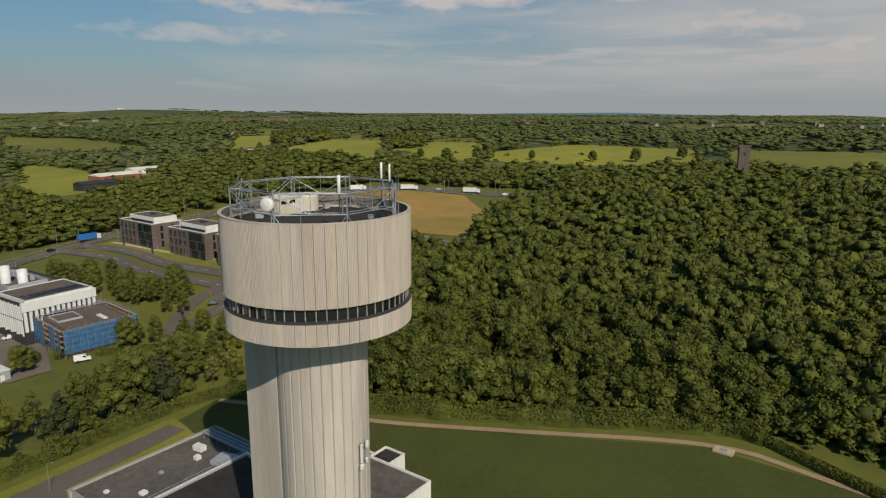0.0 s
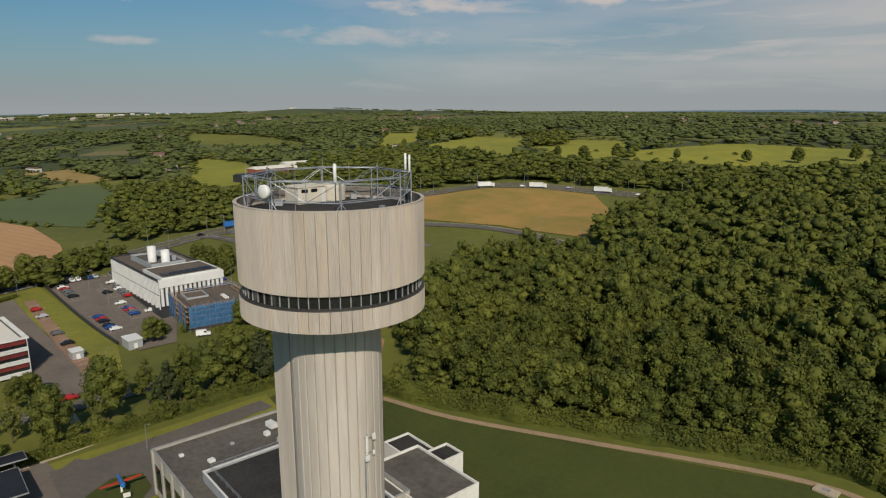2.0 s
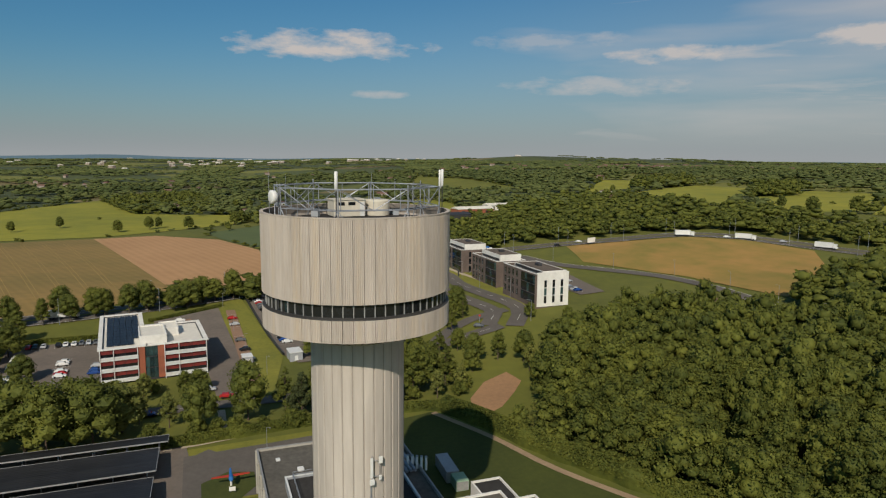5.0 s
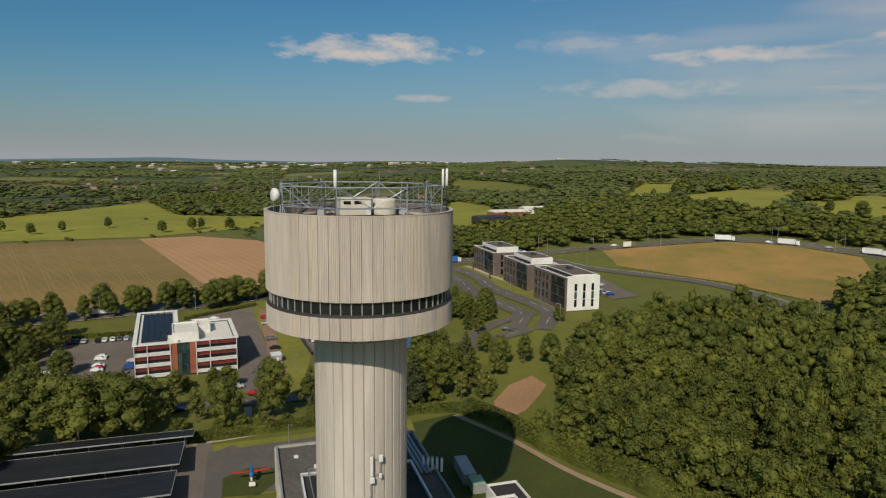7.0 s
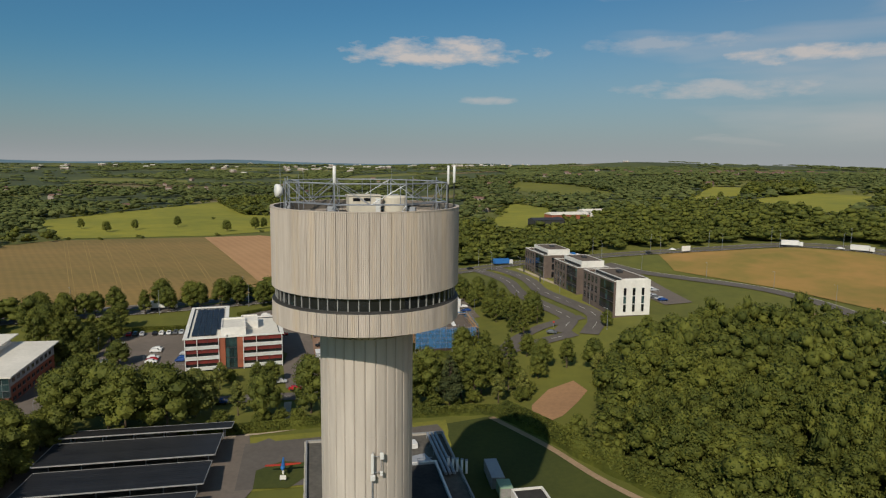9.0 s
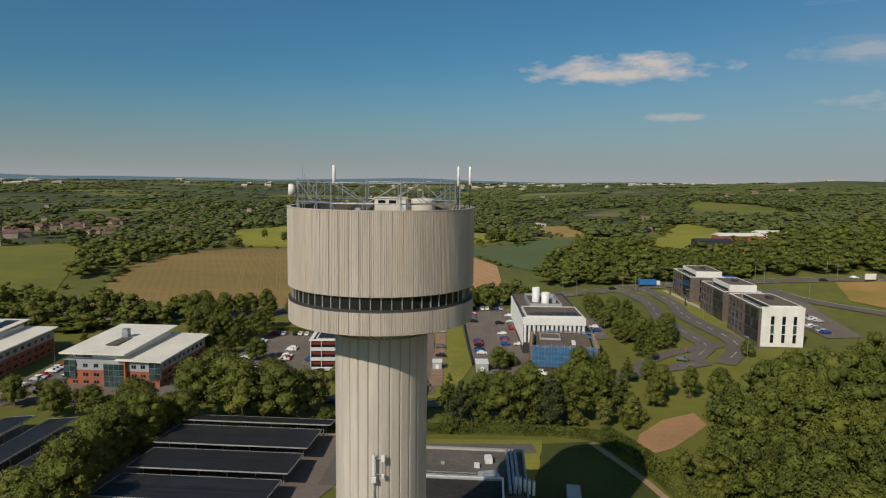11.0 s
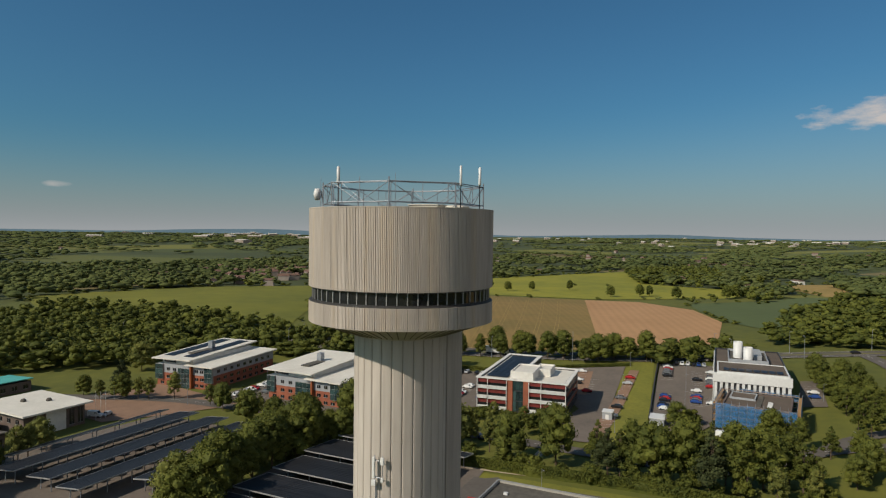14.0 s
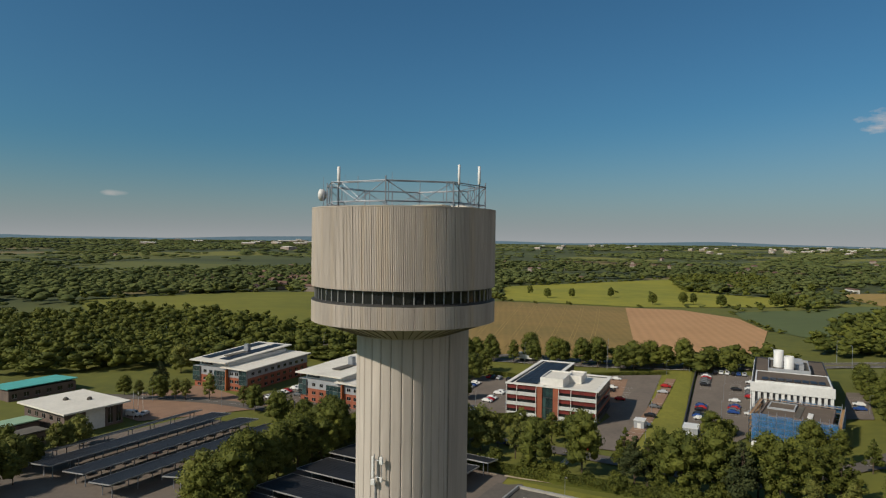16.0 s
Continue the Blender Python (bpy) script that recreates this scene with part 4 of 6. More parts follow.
# red biplane-like gate marker on the grass circle
drape("lawn", [(-133, 44), (-137, 50), (-135, 56), (-128, 56), (-123, 52), (-124, 44)], M["lawn"], 0.3, 4, label="small grass plot before the laboratory", category="lawn")
craft = thing("sculpture", "red and blue winged sculpture on a white post", "sculpture", -130, 50.5)
bm = bmesh.new()
for s in (-1, 1):
    v = [(0.0, 0.2 * s), (0.9, 0.2 * s), (0.55, 4.2 * s), (0.1, 4.0 * s)]
    prism(bm, [(x - 0.4, y) for x, y in (v if s > 0 else v[::-1])], 2.6, 2.8)
part("wing", bm, M["sign_red"], craft, "red tapered wing")
bm = bmesh.new()
tube(bm, (-2.6, 0, 3.2), (1.6, 0, 2.6), 0.18, 10, 0.55)
tube(bm, (1.6, 0, 2.6), (2.4, 0, 2.45), 0.55, 10, 0.15)
part("body", bm, M["sign_blue"], craft, "blue rounded body")
bm = bmesh.new()
tube(bm, (0, 0, 0), (0, 0, 2.6), 0.28, 8, 0.18)
part("post", bm, M["white"], craft)
board = thing("notice_board", "white notice board on posts", "sign", -126.5, 50.6, None, 80)
boxes("panel", M["white"], board, (-0.7, 0.7, -0.05, 0.05, 0.7, 1.7))
boxes("post", M["dark_steel"], board, (-0.6, -0.5, -0.04, 0.04, 0, 0.7), (0.5, 0.6, -0.04, 0.04, 0, 0.7))


# ---- offices and other buildings ----
def cut_windows(parent, face, at, lo, hi, z0, z1, count, width, mat="glass", proud=0.06, bar="frame_grey", label=""):
    """A row of windows on one face: face 'x' or 'y', at its coordinate."""
    for k in range(count):
        c = lo + (hi - lo) * (k + 0.5) / count
        s = (at - proud, at + proud, c - width / 2, c + width / 2) if face == "x" else (c - width / 2, c + width / 2, at - proud, at + proud)
        w = boxes("window", M[mat], parent, (*s, z0, z1), label=label)
        e = proud + 0.03
        s = (at - e, at + e, c - width / 2 - 0.07, c + width / 2 + 0.07) if face == "x" else (c - width / 2 - 0.07, c + width / 2 + 0.07, at - e, at + e)
        boxes("window_sill", M[bar], w, (*s, z0 - 0.12, z0))
        if width > 1.4:
            s = (at - e, at + e, c - 0.04, c + 0.04) if face == "x" else (c - 0.04, c + 0.04, at - e, at + e)
            boxes("window_frame", M[bar], w, (*s, z0, z1))


def dark_office(x, y, z, length, depth, white_end, turn=0.0):
    t = thing("office_block", "three-storey brown brick office with dark glass and white penthouse" if not white_end else "three-storey office with white end wall and dark glass", "building", x, y, z, turn)
    h = 13.2
    block("wall", M["brick_dark"], t, -length, 0, 0, depth, -4, h, M["brown_roof"], "dark flat roof", 0.4, 0.9)
    trim_edge(t, -length, 0, 0, depth, h, "white", 0.5, 0.25)
    p0 = 0.0 if white_end else 3.5
    block("penthouse", M["white"], t, -length + 4, -p0 - 0.5, 3.8, depth - 0.6, h - 0.8, h + (1.0 if white_end else 2.6), M["brown_roof"], "brown flat roof", 0.3, 0.2)
    boxes("roof_unit", M["dark_panel"], t, (-length * 0.55, -length * 0.55 + 3, depth * 0.55, depth * 0.55 + 2, h, h + (2.0 if white_end else 3.4)))
    boxes("louvre", M["dark_panel"], t, (-length + 5, -p0 - 1.5, 3.6, 3.78, h - 0.4, h + 0.7))
    # glazed corner and storeys on the south side
    n = 7
    for st in range(3):
        z0 = 0.6 + 4.1 * st
        for k in range(n):
            xx = -length * 0.42 + (length * 0.42 - 0.4) * k / n
            boxes("pane", M["glass_green" if (k + st) % 4 == 0 else "glass"], t, (xx + 0.06, xx + length * 0.42 / n - 0.06, -0.1, 0.02, z0, z0 + 3.8))
        for k in range(4):
            xx = -length + 1.5 + (length * 0.5) * k / 4
            w = boxes("window", M["glass"], t, (xx, xx + 1.7, -0.06, 0.05, z0 + 0.5, z0 + 3.4))
            boxes("window_frame", M["frame_grey"], w, (xx + 0.8, xx + 0.9, -0.08, 0.0, z0 + 0.5, z0 + 3.4))
    if white_end:
        boxes("end_wall", M["white"], t, (-0.3, 0.25, 0.9, depth + 0.1, -1.0, h + 0.6), label="white end wall")
        for k in range(3):
            c = depth * (0.30 + 0.25 * k)
            for st in range(3):
                boxes("window", M["glass_green" if st == 1 else "glass"], t, (0.2, 0.30, c - 0.6, c + 0.6, 0.5 + 3.4 * st, 3.6 + 3.4 * st), label="tall dark window slot")
    else:
        cut_windows(t, "x", 0.0, 2.0, depth - 2, 1.0, 4.2, 2, 1.3)
        cut_windows(t, "x", 0.0, 2.0, depth - 2, 5.2, 8.4, 2, 1.3)
        cut_windows(t, "x", 0.0, 2.0, depth - 2, 9.2, 12.0, 2, 1.3)
    return t


dark_office(-222, 178.5, 14.6, 31, 16, True)
dark_office(-266, 181, 13.0, 30, 16, False)
dark_office(-309, 180, 12.8, 31, 17, False)

# office with white and black vertical fins
fin = thing("fin_clad_office", "white office with black and white vertical fins", "building", -242, 94, 5.2, 3)
block("wall", M["dark_panel"], fin, -57, 0, 0, 25, -4, 12.6, M["brown_roof"], "brown flat roof", 0.4, 0.6)
block("upper_wall", M["white_metal"], fin, -20, 0.3, 1.0, 24.4, 10.4, 13.4, M["brown_roof"], "brown gravel roof", 0.5, 0.3)
boxes("fascia", M["white_metal"], fin, (-0.2, 0.7, -0.4, 25.2, 9.6, 12.8), label="white fascia band")
for k in range(14):
    boxes("fin", M["white_metal"], fin, (-0.1, 0.55, 0.2 + 1.82 * k, 1.15 + 1.82 * k, 2.4, 9.4))
for k in range(40):
    boxes("fin", M["white_metal"], fin, (-56.6 + 1.42 * k, -55.9 + 1.42 * k, -0.3, 0.05, 1.0 + 0.3 * (k % 3), 6.3))
    boxes("fin", M["white_metal"], fin, (-56.2 + 1.42 * k, -55.5 + 1.42 * k, -0.3, 0.05, 6.7, 11.4 + 0.3 * (k % 2)))
block("plant_screen", M["grey_panel"], fin, -46, -21, 5, 19, 12.2, 14.4, M["bitumen_pale"], "grey plant deck", 0.3, 0.9)
for x, y, h in ((-30, 8.5, 20.0), (-24.5, 12.0, 18.8)):
    bm = bmesh.new()
    lathe(bm, [(1.7, 12.4), (1.7, h), (1.4, h), (1.4, h - 0.6)], 24)
    bmesh.ops.translate(bm, verts=bm.verts[:], vec=(x, y, 0))
    part("flue", bm, M["white_metal"], fin, "white round flue", True)
for k in range(5):
    boxes("roof_unit", M["grey_panel"], fin, (-43 + 3.6 * k, -41 + 3.6 * k, 14.2, 17, 13.4, 15.4))
for k in range(8):
    boxes("solar_panel", M["solar"], fin, (-7.6, -3.0, 3.2 + 2.5 * k, 5.1 + 2.5 * k, 13.2, 13.42))

# building wrapped in blue scaffold netting
blue = thing("scaffolded_building", "low brick building wrapped in blue scaffold netting", "building", -220, 93, 5.0, -4)
block("wall", M["brick_dark"], blue, -20, 0, 4.8, 25, -4, 7.4, M["brown_roof"], "brown flat roof", 0.5, 0.5)
block("upper_wall", M["grey_panel"], blue, -19, -10, 6, 14, 6.6, 7.6, M["brown_roof"], "brown flat roof", 0.4, 0.3)
boxes("roof_strip", M["bitumen_pale"], blue, (-19, -1, 14.6, 16.2, 6.5, 7.15), label="pale walkway strip")
for k in range(3):
    boxes("roof_unit", M["white_metal"], blue, (-9 + 2.2 * k, -7.6 + 2.2 * k, 18, 19.4, 6.5, 7.5))
SC = [(-21.6, 3.2), (1.6, 3.2), (1.6, 26.6), (-21.6, 26.6)]
scaffold = thing("scaffold", "galvanised tube scaffold with timber lifts and blue netting", "scaffold", -220, 93, 5.0, -4)
for (ax, ay), (bx, by) in zip(SC, SC[1:] + SC[:1]):
    n = int(math.hypot(bx - ax, by - ay) / 2.3)
    nx, ny = (by - ay), -(bx - ax)
    ln = math.hypot(nx, ny)
    nx, ny = nx / ln, ny / ln
    for k in range(n):
        fx, fy = ax + (bx - ax) * k / n, ay + (by - ay) * k / n
        bm = bmesh.new()
        tube(bm, (fx, fy, -2.5), (fx, fy, 8.8), 0.045, 5)
        tube(bm, (fx + nx * 1.0, fy + ny * 1.0, -2.5), (fx + nx * 1.0, fy + ny * 1.0, 8.8), 0.045, 5)
        part("standard", bm, M["galv"], scaffold)
    for z in (1.9, 3.8, 5.7, 7.4):
        bm = bmesh.new()
        tube(bm, (ax + nx, ay + ny, z + 0.5), (bx + nx, by + ny, z + 0.5), 0.045, 5)
        tube(bm, (ax, ay, z), (bx, by, z), 0.045, 5)
        part("ledger", bm, M["galv"], scaffold)
        if z < 9:
            bm = bmesh.new()
            prism(bm, [(ax, ay), (ax + nx * 0.9, ay + ny * 0.9), (bx + nx * 0.9, by + ny * 0.9), (bx, by)], z - 0.05, z + 0.02)
            bmesh.ops.recalc_face_normals(bm, faces=bm.faces[:])
            part("board", bm, M["timber"], scaffold, "timber scaffold boards")
    # sheets of netting between the standards, slightly slack
    for k in range(0, n):
        if (ax, ay) == SC[0] and k in (4, 5, 8):
            continue
        bm = bmesh.new()
        cols = []
        for j in range(5):
            f = (k + 0.03 + 0.94 * j / 4) / n
            col = []
            for i in range(6):
                bulge = 1.03 + 0.12 * math.sin(math.pi * j / 4) * math.sin(math.pi * i / 5) + 0.03 * math.sin(k * 1.7 + i)
                col.append(bm.verts.new((ax + (bx - ax) * f + nx * bulge, ay + (by - ay) * f + ny * bulge, -0.2 + (8.0 + 0.25 * math.sin(k * 2.1)) * i / 5)))
            cols.append(col)
        for a, b in zip(cols, cols[1:]):
            for i in range(5):
                bm.faces.new((a[i], b[i], b[i + 1], a[i + 1]))
        part("netting", bm, M["blue_net"], scaffold, "blue debris netting")

# red and white office with solar roof
red = thing("banded_office", "three-storey office with dark red panels and white bands", "building", -213, 14, 1.7, 6)
block("wall", M["dark_panel"], red, -50, 0, 0, 14, -1, 11.4, M["white_roof"], "white roof", 1.0, 0.35)
block("wall", M["dark_panel"], red, -28, 0, 14, 33, -1, 11.4, M["white_roof"], "white roof", 1.0, 0.35)
for x0, x1, y0, y1 in ((-50.6, 0.6, -0.6, 14.3), (-28.6, 0.6, 13.9, 33.6)):
    trim_edge(red, x0, x1, y0, y1, 11.4, "white", 1.3, 0.35)
for st in range(3):
    z0 = 0.2 + 3.75 * st
    for y0, y1 in ((0.2, 11.2), (19.6, 32.8)):
        for k in range(3):
            a, b = y0 + (y1 - y0) * k / 3, y0 + (y1 - y0) * (k + 1) / 3 - 0.12
            boxes("red_panel", M["red_panel"], red, (0.0, 0.16, a, b, z0 + 2.2, z0 + 3.7))
            boxes("pane", M["glass"], red, (0.0, 0.10, a, b, z0 + 1.1, z0 + 2.2))
        for dz in (0.0, 0.42, 0.84):
            boxes("louvre", M["white_metal"], red, (0.1, 0.75, y0 - 0.2, y1 + 0.2, z0 + dz, z0 + dz + 0.3), label="white louvre blade")
    boxes("brick_pier", M["brick"], red, (0.02, 0.5, 11.3, 13.4, z0, z0 + 3.72), (0.02, 0.5, 17.4, 19.4, z0, z0 + 3.72))
    for k in range(3):
        boxes("pane", M["glass_green"], red, (0.0, 0.2, 13.5 + 1.3 * k, 14.7 + 1.3 * k, z0 + 0.2, z0 + 3.5))
    for k in range(8):
        boxes("pane", M["glass"], red, (-27 + 3.3 * k, -24.4 + 3.3 * k, 32.95, 33.08, z0 + 1.1, z0 + 2.9))
        boxes("red_panel", M["brick"], red, (-27 + 3.3 * k, -24.0 + 3.3 * k, 32.95, 33.1, z0 + 2.95, z0 + 3.7))
for y in (0.0, 4.0, 11.2, 19.5, 24.0, 32.9):
    bm = bmesh.new()
    tube(bm, (0.9, y, -0.6), (0.9, y, 10.6), 0.12, 8)
    tube(bm, (0.9, y, 10.6), (0.1, y, 11.7), 0.12, 8)
    part("fin_post", bm, M["white_metal"], red)
block("plant_room", M["white"], red, -17, -2.0, 12.0, 20.5, 10.8, 14.4, M["white_roof"], "pale roof", 0.4, 0.5)
block("plant_room", M["white"], red, -22, -12, 19.0, 25.0, 10.8, 14.0, M["white_roof"], "pale roof", 0.4, 0.5)
for i in range(11):
    for j in range(5):
        if i > 8 and j > 3:
            continue
        boxes("solar_panel", M["solar"], red, (-47 + 3.9 * i, -43.3 + 3.9 * i, 2.0 + 2.1 * j, 3.95 + 2.1 * j, 11.35, 11.5))


def sloped_office(x, y, length, depth, turn, solar):
    """An office with a brick base, grey upper floor, glazed entrance and oversailing pale roofs."""
    t = thing("pale_roofed_office", "brick and grey-clad office with oversailing pale roof" + (" and solar panels" if solar else ""), "building", x, y, None, turn)
    boxes("brick_storey", M["brick"], t, (-length, 0, 0, depth, -0.5, 5.6), label="red brick lower storeys")
    boxes("upper_storey", M["grey_panel"], t, (-length - 0.05, 0.05, -0.05, depth + 0.05, 5.6, 9.2), label="grey clad upper storey")
    boxes("clerestory", M["white"], t, (-length + 2, -1.5, 1.5, depth * 0.62, 9.2, 11.6), label="white clerestory wall")
    for z0, x0, x1, y0, y1, rise, name in ((11.4, -length - 1, 1.8, -1.4, depth * 0.66, 1.4, "upper_roof"), (9.2, -length - 1, 1.6, depth * 0.55, depth + 1.6, 0.5, "lower_roof")):
        bm = bmesh.new()
        box(bm, x0, x1, y0, y1, z0, z0 + 0.45)
        for v in bm.verts:
            v.co.z += rise * (x1 - v.co.x) / (x1 - x0)
            if name == "lower_roof":
                v.co.z += 0.6 * (depth - v.co.y) / depth
        part(name, bm, M["white_roof"], t, "pale sheet roof")
    for st in range(2):
        z0 = 0.8 + 2.6 * st
        cut_windows(t, "x", 0.0, 1.0, depth * 0.38, z0, z0 + 1.1, 3, 1.8, "glass")
        cut_windows(t, "x", 0.0, depth * 0.68, depth - 1, z0, z0 + 1.1, 3, 1.8, "glass")
        cut_windows(t, "y", depth, -length + 2, -2, z0, z0 + 1.1, 9, 2.0, "glass")
    cut_windows(t, "x", 0.05, 1.0, depth * 0.38, 6.6, 7.8, 3, 1.6)
    cut_windows(t, "x", 0.05, depth * 0.68, depth - 1, 6.6, 7.8, 3, 1.6)
    cut_windows(t, "y", depth + 0.05, -length + 2, -2, 6.6, 7.8, 9, 1.8)
    for y0, y1, out in ((depth * 0.42, depth * 0.64, 1.2), (-0.6, 3.4, 0.7), (depth - 3.4, depth + 0.6, 0.7)):
        lo = 0.0 if out > 1 else 3.0
        n = max(2, int((y1 - y0) / 1.5))
        for k in range(n):
            for zz in range(3 if lo else 4):
                a = y0 + (y1 - y0) * k / n
                boxes("pane", M["glass_green"], t, (-0.2, out, a + 0.05, a + (y1 - y0) / n - 0.05, lo + 2.05 * zz, lo + 2.05 * zz + 1.95))
        boxes("glazing_frame", M["frame_grey"], t, (-0.3, out - 0.05, y0, y1, lo - 0.1, lo + (6.1 if lo else 8.2)))
    boxes("orange_fin", M["orange"], t, (0.2, 1.5, depth * 0.645, depth * 0.645 + 0.5, 0, 9.0), label="orange fin wall")
    boxes("sign", M["dark_panel"], t, (-1.5, -1.38, 2.5, 8.5, 9.7, 11.0), label="dark sign panel")
    boxes("bar", M["white"], t, (-1.38, -1.34, 3.2, 7.6, 10.4, 10.65), (-1.38, -1.34, 3.2, 5.2, 10.0, 10.15), label="pale lettering bars")
    boxes("chimney", M["galv"], t, (-length * 0.55, -length * 0.55 + 2.2, depth * 0.3, depth * 0.3 + 2.2, 11.5, 15.8), label="grey square flue")
    boxes("roof_light", M["bitumen_pale"], t, (-length * 0.5, -length * 0.2, depth * 0.3, depth * 0.42, 12.4, 12.75))
    if solar:
        for i in range(9):
            for j in range(2):
                bm = bmesh.new()
                box(bm, -length + 2 + 4.2 * i, -length + 6 + 4.2 * i, 0.5 + j * depth * 0.36, 5.5 + j * depth * 0.36, 12.0, 12.1)
                for v in bm.verts:
                    v.co.z += 1.35 * (1.8 - v.co.x) / (length + 2.8)
                part("solar_panel", bm, M["solar"], t)
    return t


sloped_office(-189, -65, 36, 33, 0, False)
sloped_office(-184, -121, 43, 28, 6, True)

hall = thing("brick_hall", "brown brick hall with wide pale flat roof", "building", -114, -122, None, -2)
boxes("wall", M["brick_dark"], hall, (-20, 0, 0, 25, -0.5, 7.2))
boxes("roof", M["white_roof"], hall, (-21.5, 1.5, -2, 27.5, 7.2, 7.75), label="pale flat roof with thin edge")
boxes("render_panel", M["white"], hall, (-13.5, -7, 24.95, 25.15, 0, 6.9), label="pale rendered wall panel")
cut_windows(hall, "x", 0.0, 1, 24, 4.2, 5.6, 5, 1.8)
cut_windows(hall, "y", 25.0, -20, -14, 1.0, 6.0, 2, 1.6)
for x, y in ((-9, 9), (-14, 15)):
    bm = bmesh.new()
    lathe(bm, [(0.9, 7.7), (0.9, 8.2), (0.5, 8.7), (0.01, 8.8)], 16)
    bmesh.ops.translate(bm, verts=bm.verts[:], vec=(x, y, 0))
    part("roof_vent", bm, M["bitumen_pale"], hall, "grey domed roof vent")
for x, y, l, w, key, text in ((-98, -112, 26, 9, "green_roof", "low brick wing with pale green roof"), (-140, -165, 26, 16, "teal_roof", "low hall with teal roof"), (-96, -98, 20, 7, "bitumen_pale", "low flat-roofed shed with open front")):
    t = thing("low_building", text, "building", x, y, None, -2)
    boxes("wall", M["brick_dark"], t, (-l / 2, l / 2, -w / 2, w / 2, -0.5, 4.0))
    bm = bmesh.new()
    box(bm, -l / 2 - 0.6, l / 2 + 0.6, -w / 2 - 0.6, w / 2 + 0.6, 4.0, 4.35)
    for v in bm.verts:
        v.co.z += 0.05 * (v.co.y + w / 2)
    part("roof", bm, M[key], t, "sloping sheet roof")
    cut_windows(t, "y", w / 2, -l / 2, l / 2, 1.2, 2.8, 6, 1.8)
for k in range(3):
    t = thing("flagpole", "white flagpole beside the hall", "flagpole", -137 - 1.6 * k, -96 + 0.4 * k, group="flagpoles by the hall")
    bm = bmesh.new()
    tube(bm, (0, 0, 0), (0, 0, 10), 0.07, 8, 0.04)
    part("pole", bm, M["white_metal"], t)


# ---- solar car-port canopies ----
def canopy(x0, x1, y0, y1, along):
    """A long tilted roof of solar panels on steel posts; along: the axis that the rows of panels run."""
    t = thing("solar_canopy", "long dark solar-panel car-port canopy on steel posts", "car port", (x0 + x1) / 2, (y0 + y1) / 2, None, 0, "solar car-port canopies")
    a, b = (x1 - x0) / 2, (y1 - y0) / 2

    def zz(x, y):
        return 3.6 + (0.9 * (x + a) / (2 * a) if along == "y" else 0.9 * (y + b) / (2 * b))

    n = max(2, round((2 * a if along == "y" else 2 * b) / 1.05))
    for k in range(n):
        bm = bmesh.new()
        if along == "y":
            box(bm, -a + 2 * a * k / n + 0.03, -a + 2 * a * (k + 1) / n - 0.05, -b, b, 0, 0.1)
        else:
            box(bm, -a, a, -b + 2 * b * k / n + 0.03, -b + 2 * b * (k + 1) / n - 0.05, 0, 0.1)
        for v in bm.verts:
            v.co.z += zz(v.co.x, v.co.y)
        part("solar_panel", bm, M["canopy"], t)
    for s in ((-a, a, -b - 0.12, -b), (-a, a, b, b + 0.12), (-a - 0.12, -a, -b, b), (a, a + 0.12, -b, b)):
        bm = bmesh.new()
        box(bm, *s, -0.16, 0.16)
        for v in bm.verts:
            v.co.z += zz(v.co.x, v.co.y)
        part("edge_trim", bm, M["alu"], t, "pale metal edge")
    length = 2 * b if along == "y" else 2 * a
    for k in range(int(length / 7.5) + 1):
        f = -1 + 2 * (k + 0.3) / (int(length / 7.5) + 0.6)
        for e in (-0.45, 0.45):
            x, y = (a * e, b * f) if along == "y" else (a * f, b * e)
            bm = bmesh.new()
            tube(bm, (x, y, -0.2), (x, y, zz(x, y)), 0.13, 8)
            part("post", bm, M["galv"], t)
    bm = bmesh.new()
    for e in (-0.45, 0.45):
        if along == "y":
            tube(bm, (a * e, -b, zz(a * e, -b) - 0.15), (a * e, b, zz(a * e, b) - 0.15), 0.12)
        else:
            tube(bm, (-a, b * e, zz(-a, b * e) - 0.15), (a, b * e, zz(a, b * e) - 0.15), 0.12)
    part("beam", bm, M["galv"], t)


for x0, x1, y0, y1 in ((-156.5, -150.3, -5, 36.5), (-149.0, -134.6, -5.5, 34.5), (-133.2, -120.2, -4.5, 34.0), (-118.6, -106, -4.5, 33), (-104.5, -92, -4.5, 32)):
    canopy(x0, x1, y0, y1, "y")
for y0, y1, x0, x1 in ((-77, -72.5, -147, -95), (-69.5, -60.5, -149, -88), (-56.5, -47.5, -149, -89), (-43.5, -35, -149, -88), (-31.5, -25.5, -147, -100)):
    canopy(x0, x1, y0, y1, "x")

# ---- car-park kiosks and shelters ----
for x, y, l, w, h in ((-222, 60.5, 4.2, 3.4, 2.9), (-221, 77.5, 6.5, 4.6, 3.2)):
    t = thing("kiosk", "small grey kiosk with pale flat roof", "kiosk", x, y, None, 4)
    boxes("wall", M["grey_panel"], t, (-l / 2, l / 2, -w / 2, w / 2, -0.2, h))
    boxes("roof", M["white_metal"], t, (-l / 2 - 0.2, l / 2 + 0.2, -w / 2 - 0.2, w / 2 + 0.2, h, h + 0.2), label="pale metal roof")
    boxes("door", M["white_metal"], t, (l / 2, l / 2 + 0.05, -0.6, 0.6, 0, 2.1), label="pale door")
wall_bank = thing("retaining_wall", "long low dark retaining wall beside the car park", "wall", 0, 0, 0.0)
ribbon("wall_top", [(-308, 66), (-270, 69.5), (-226, 74)], 0.5, M["dark_panel"], 1.3, parent=wall_bank)
bm = bmesh.new()
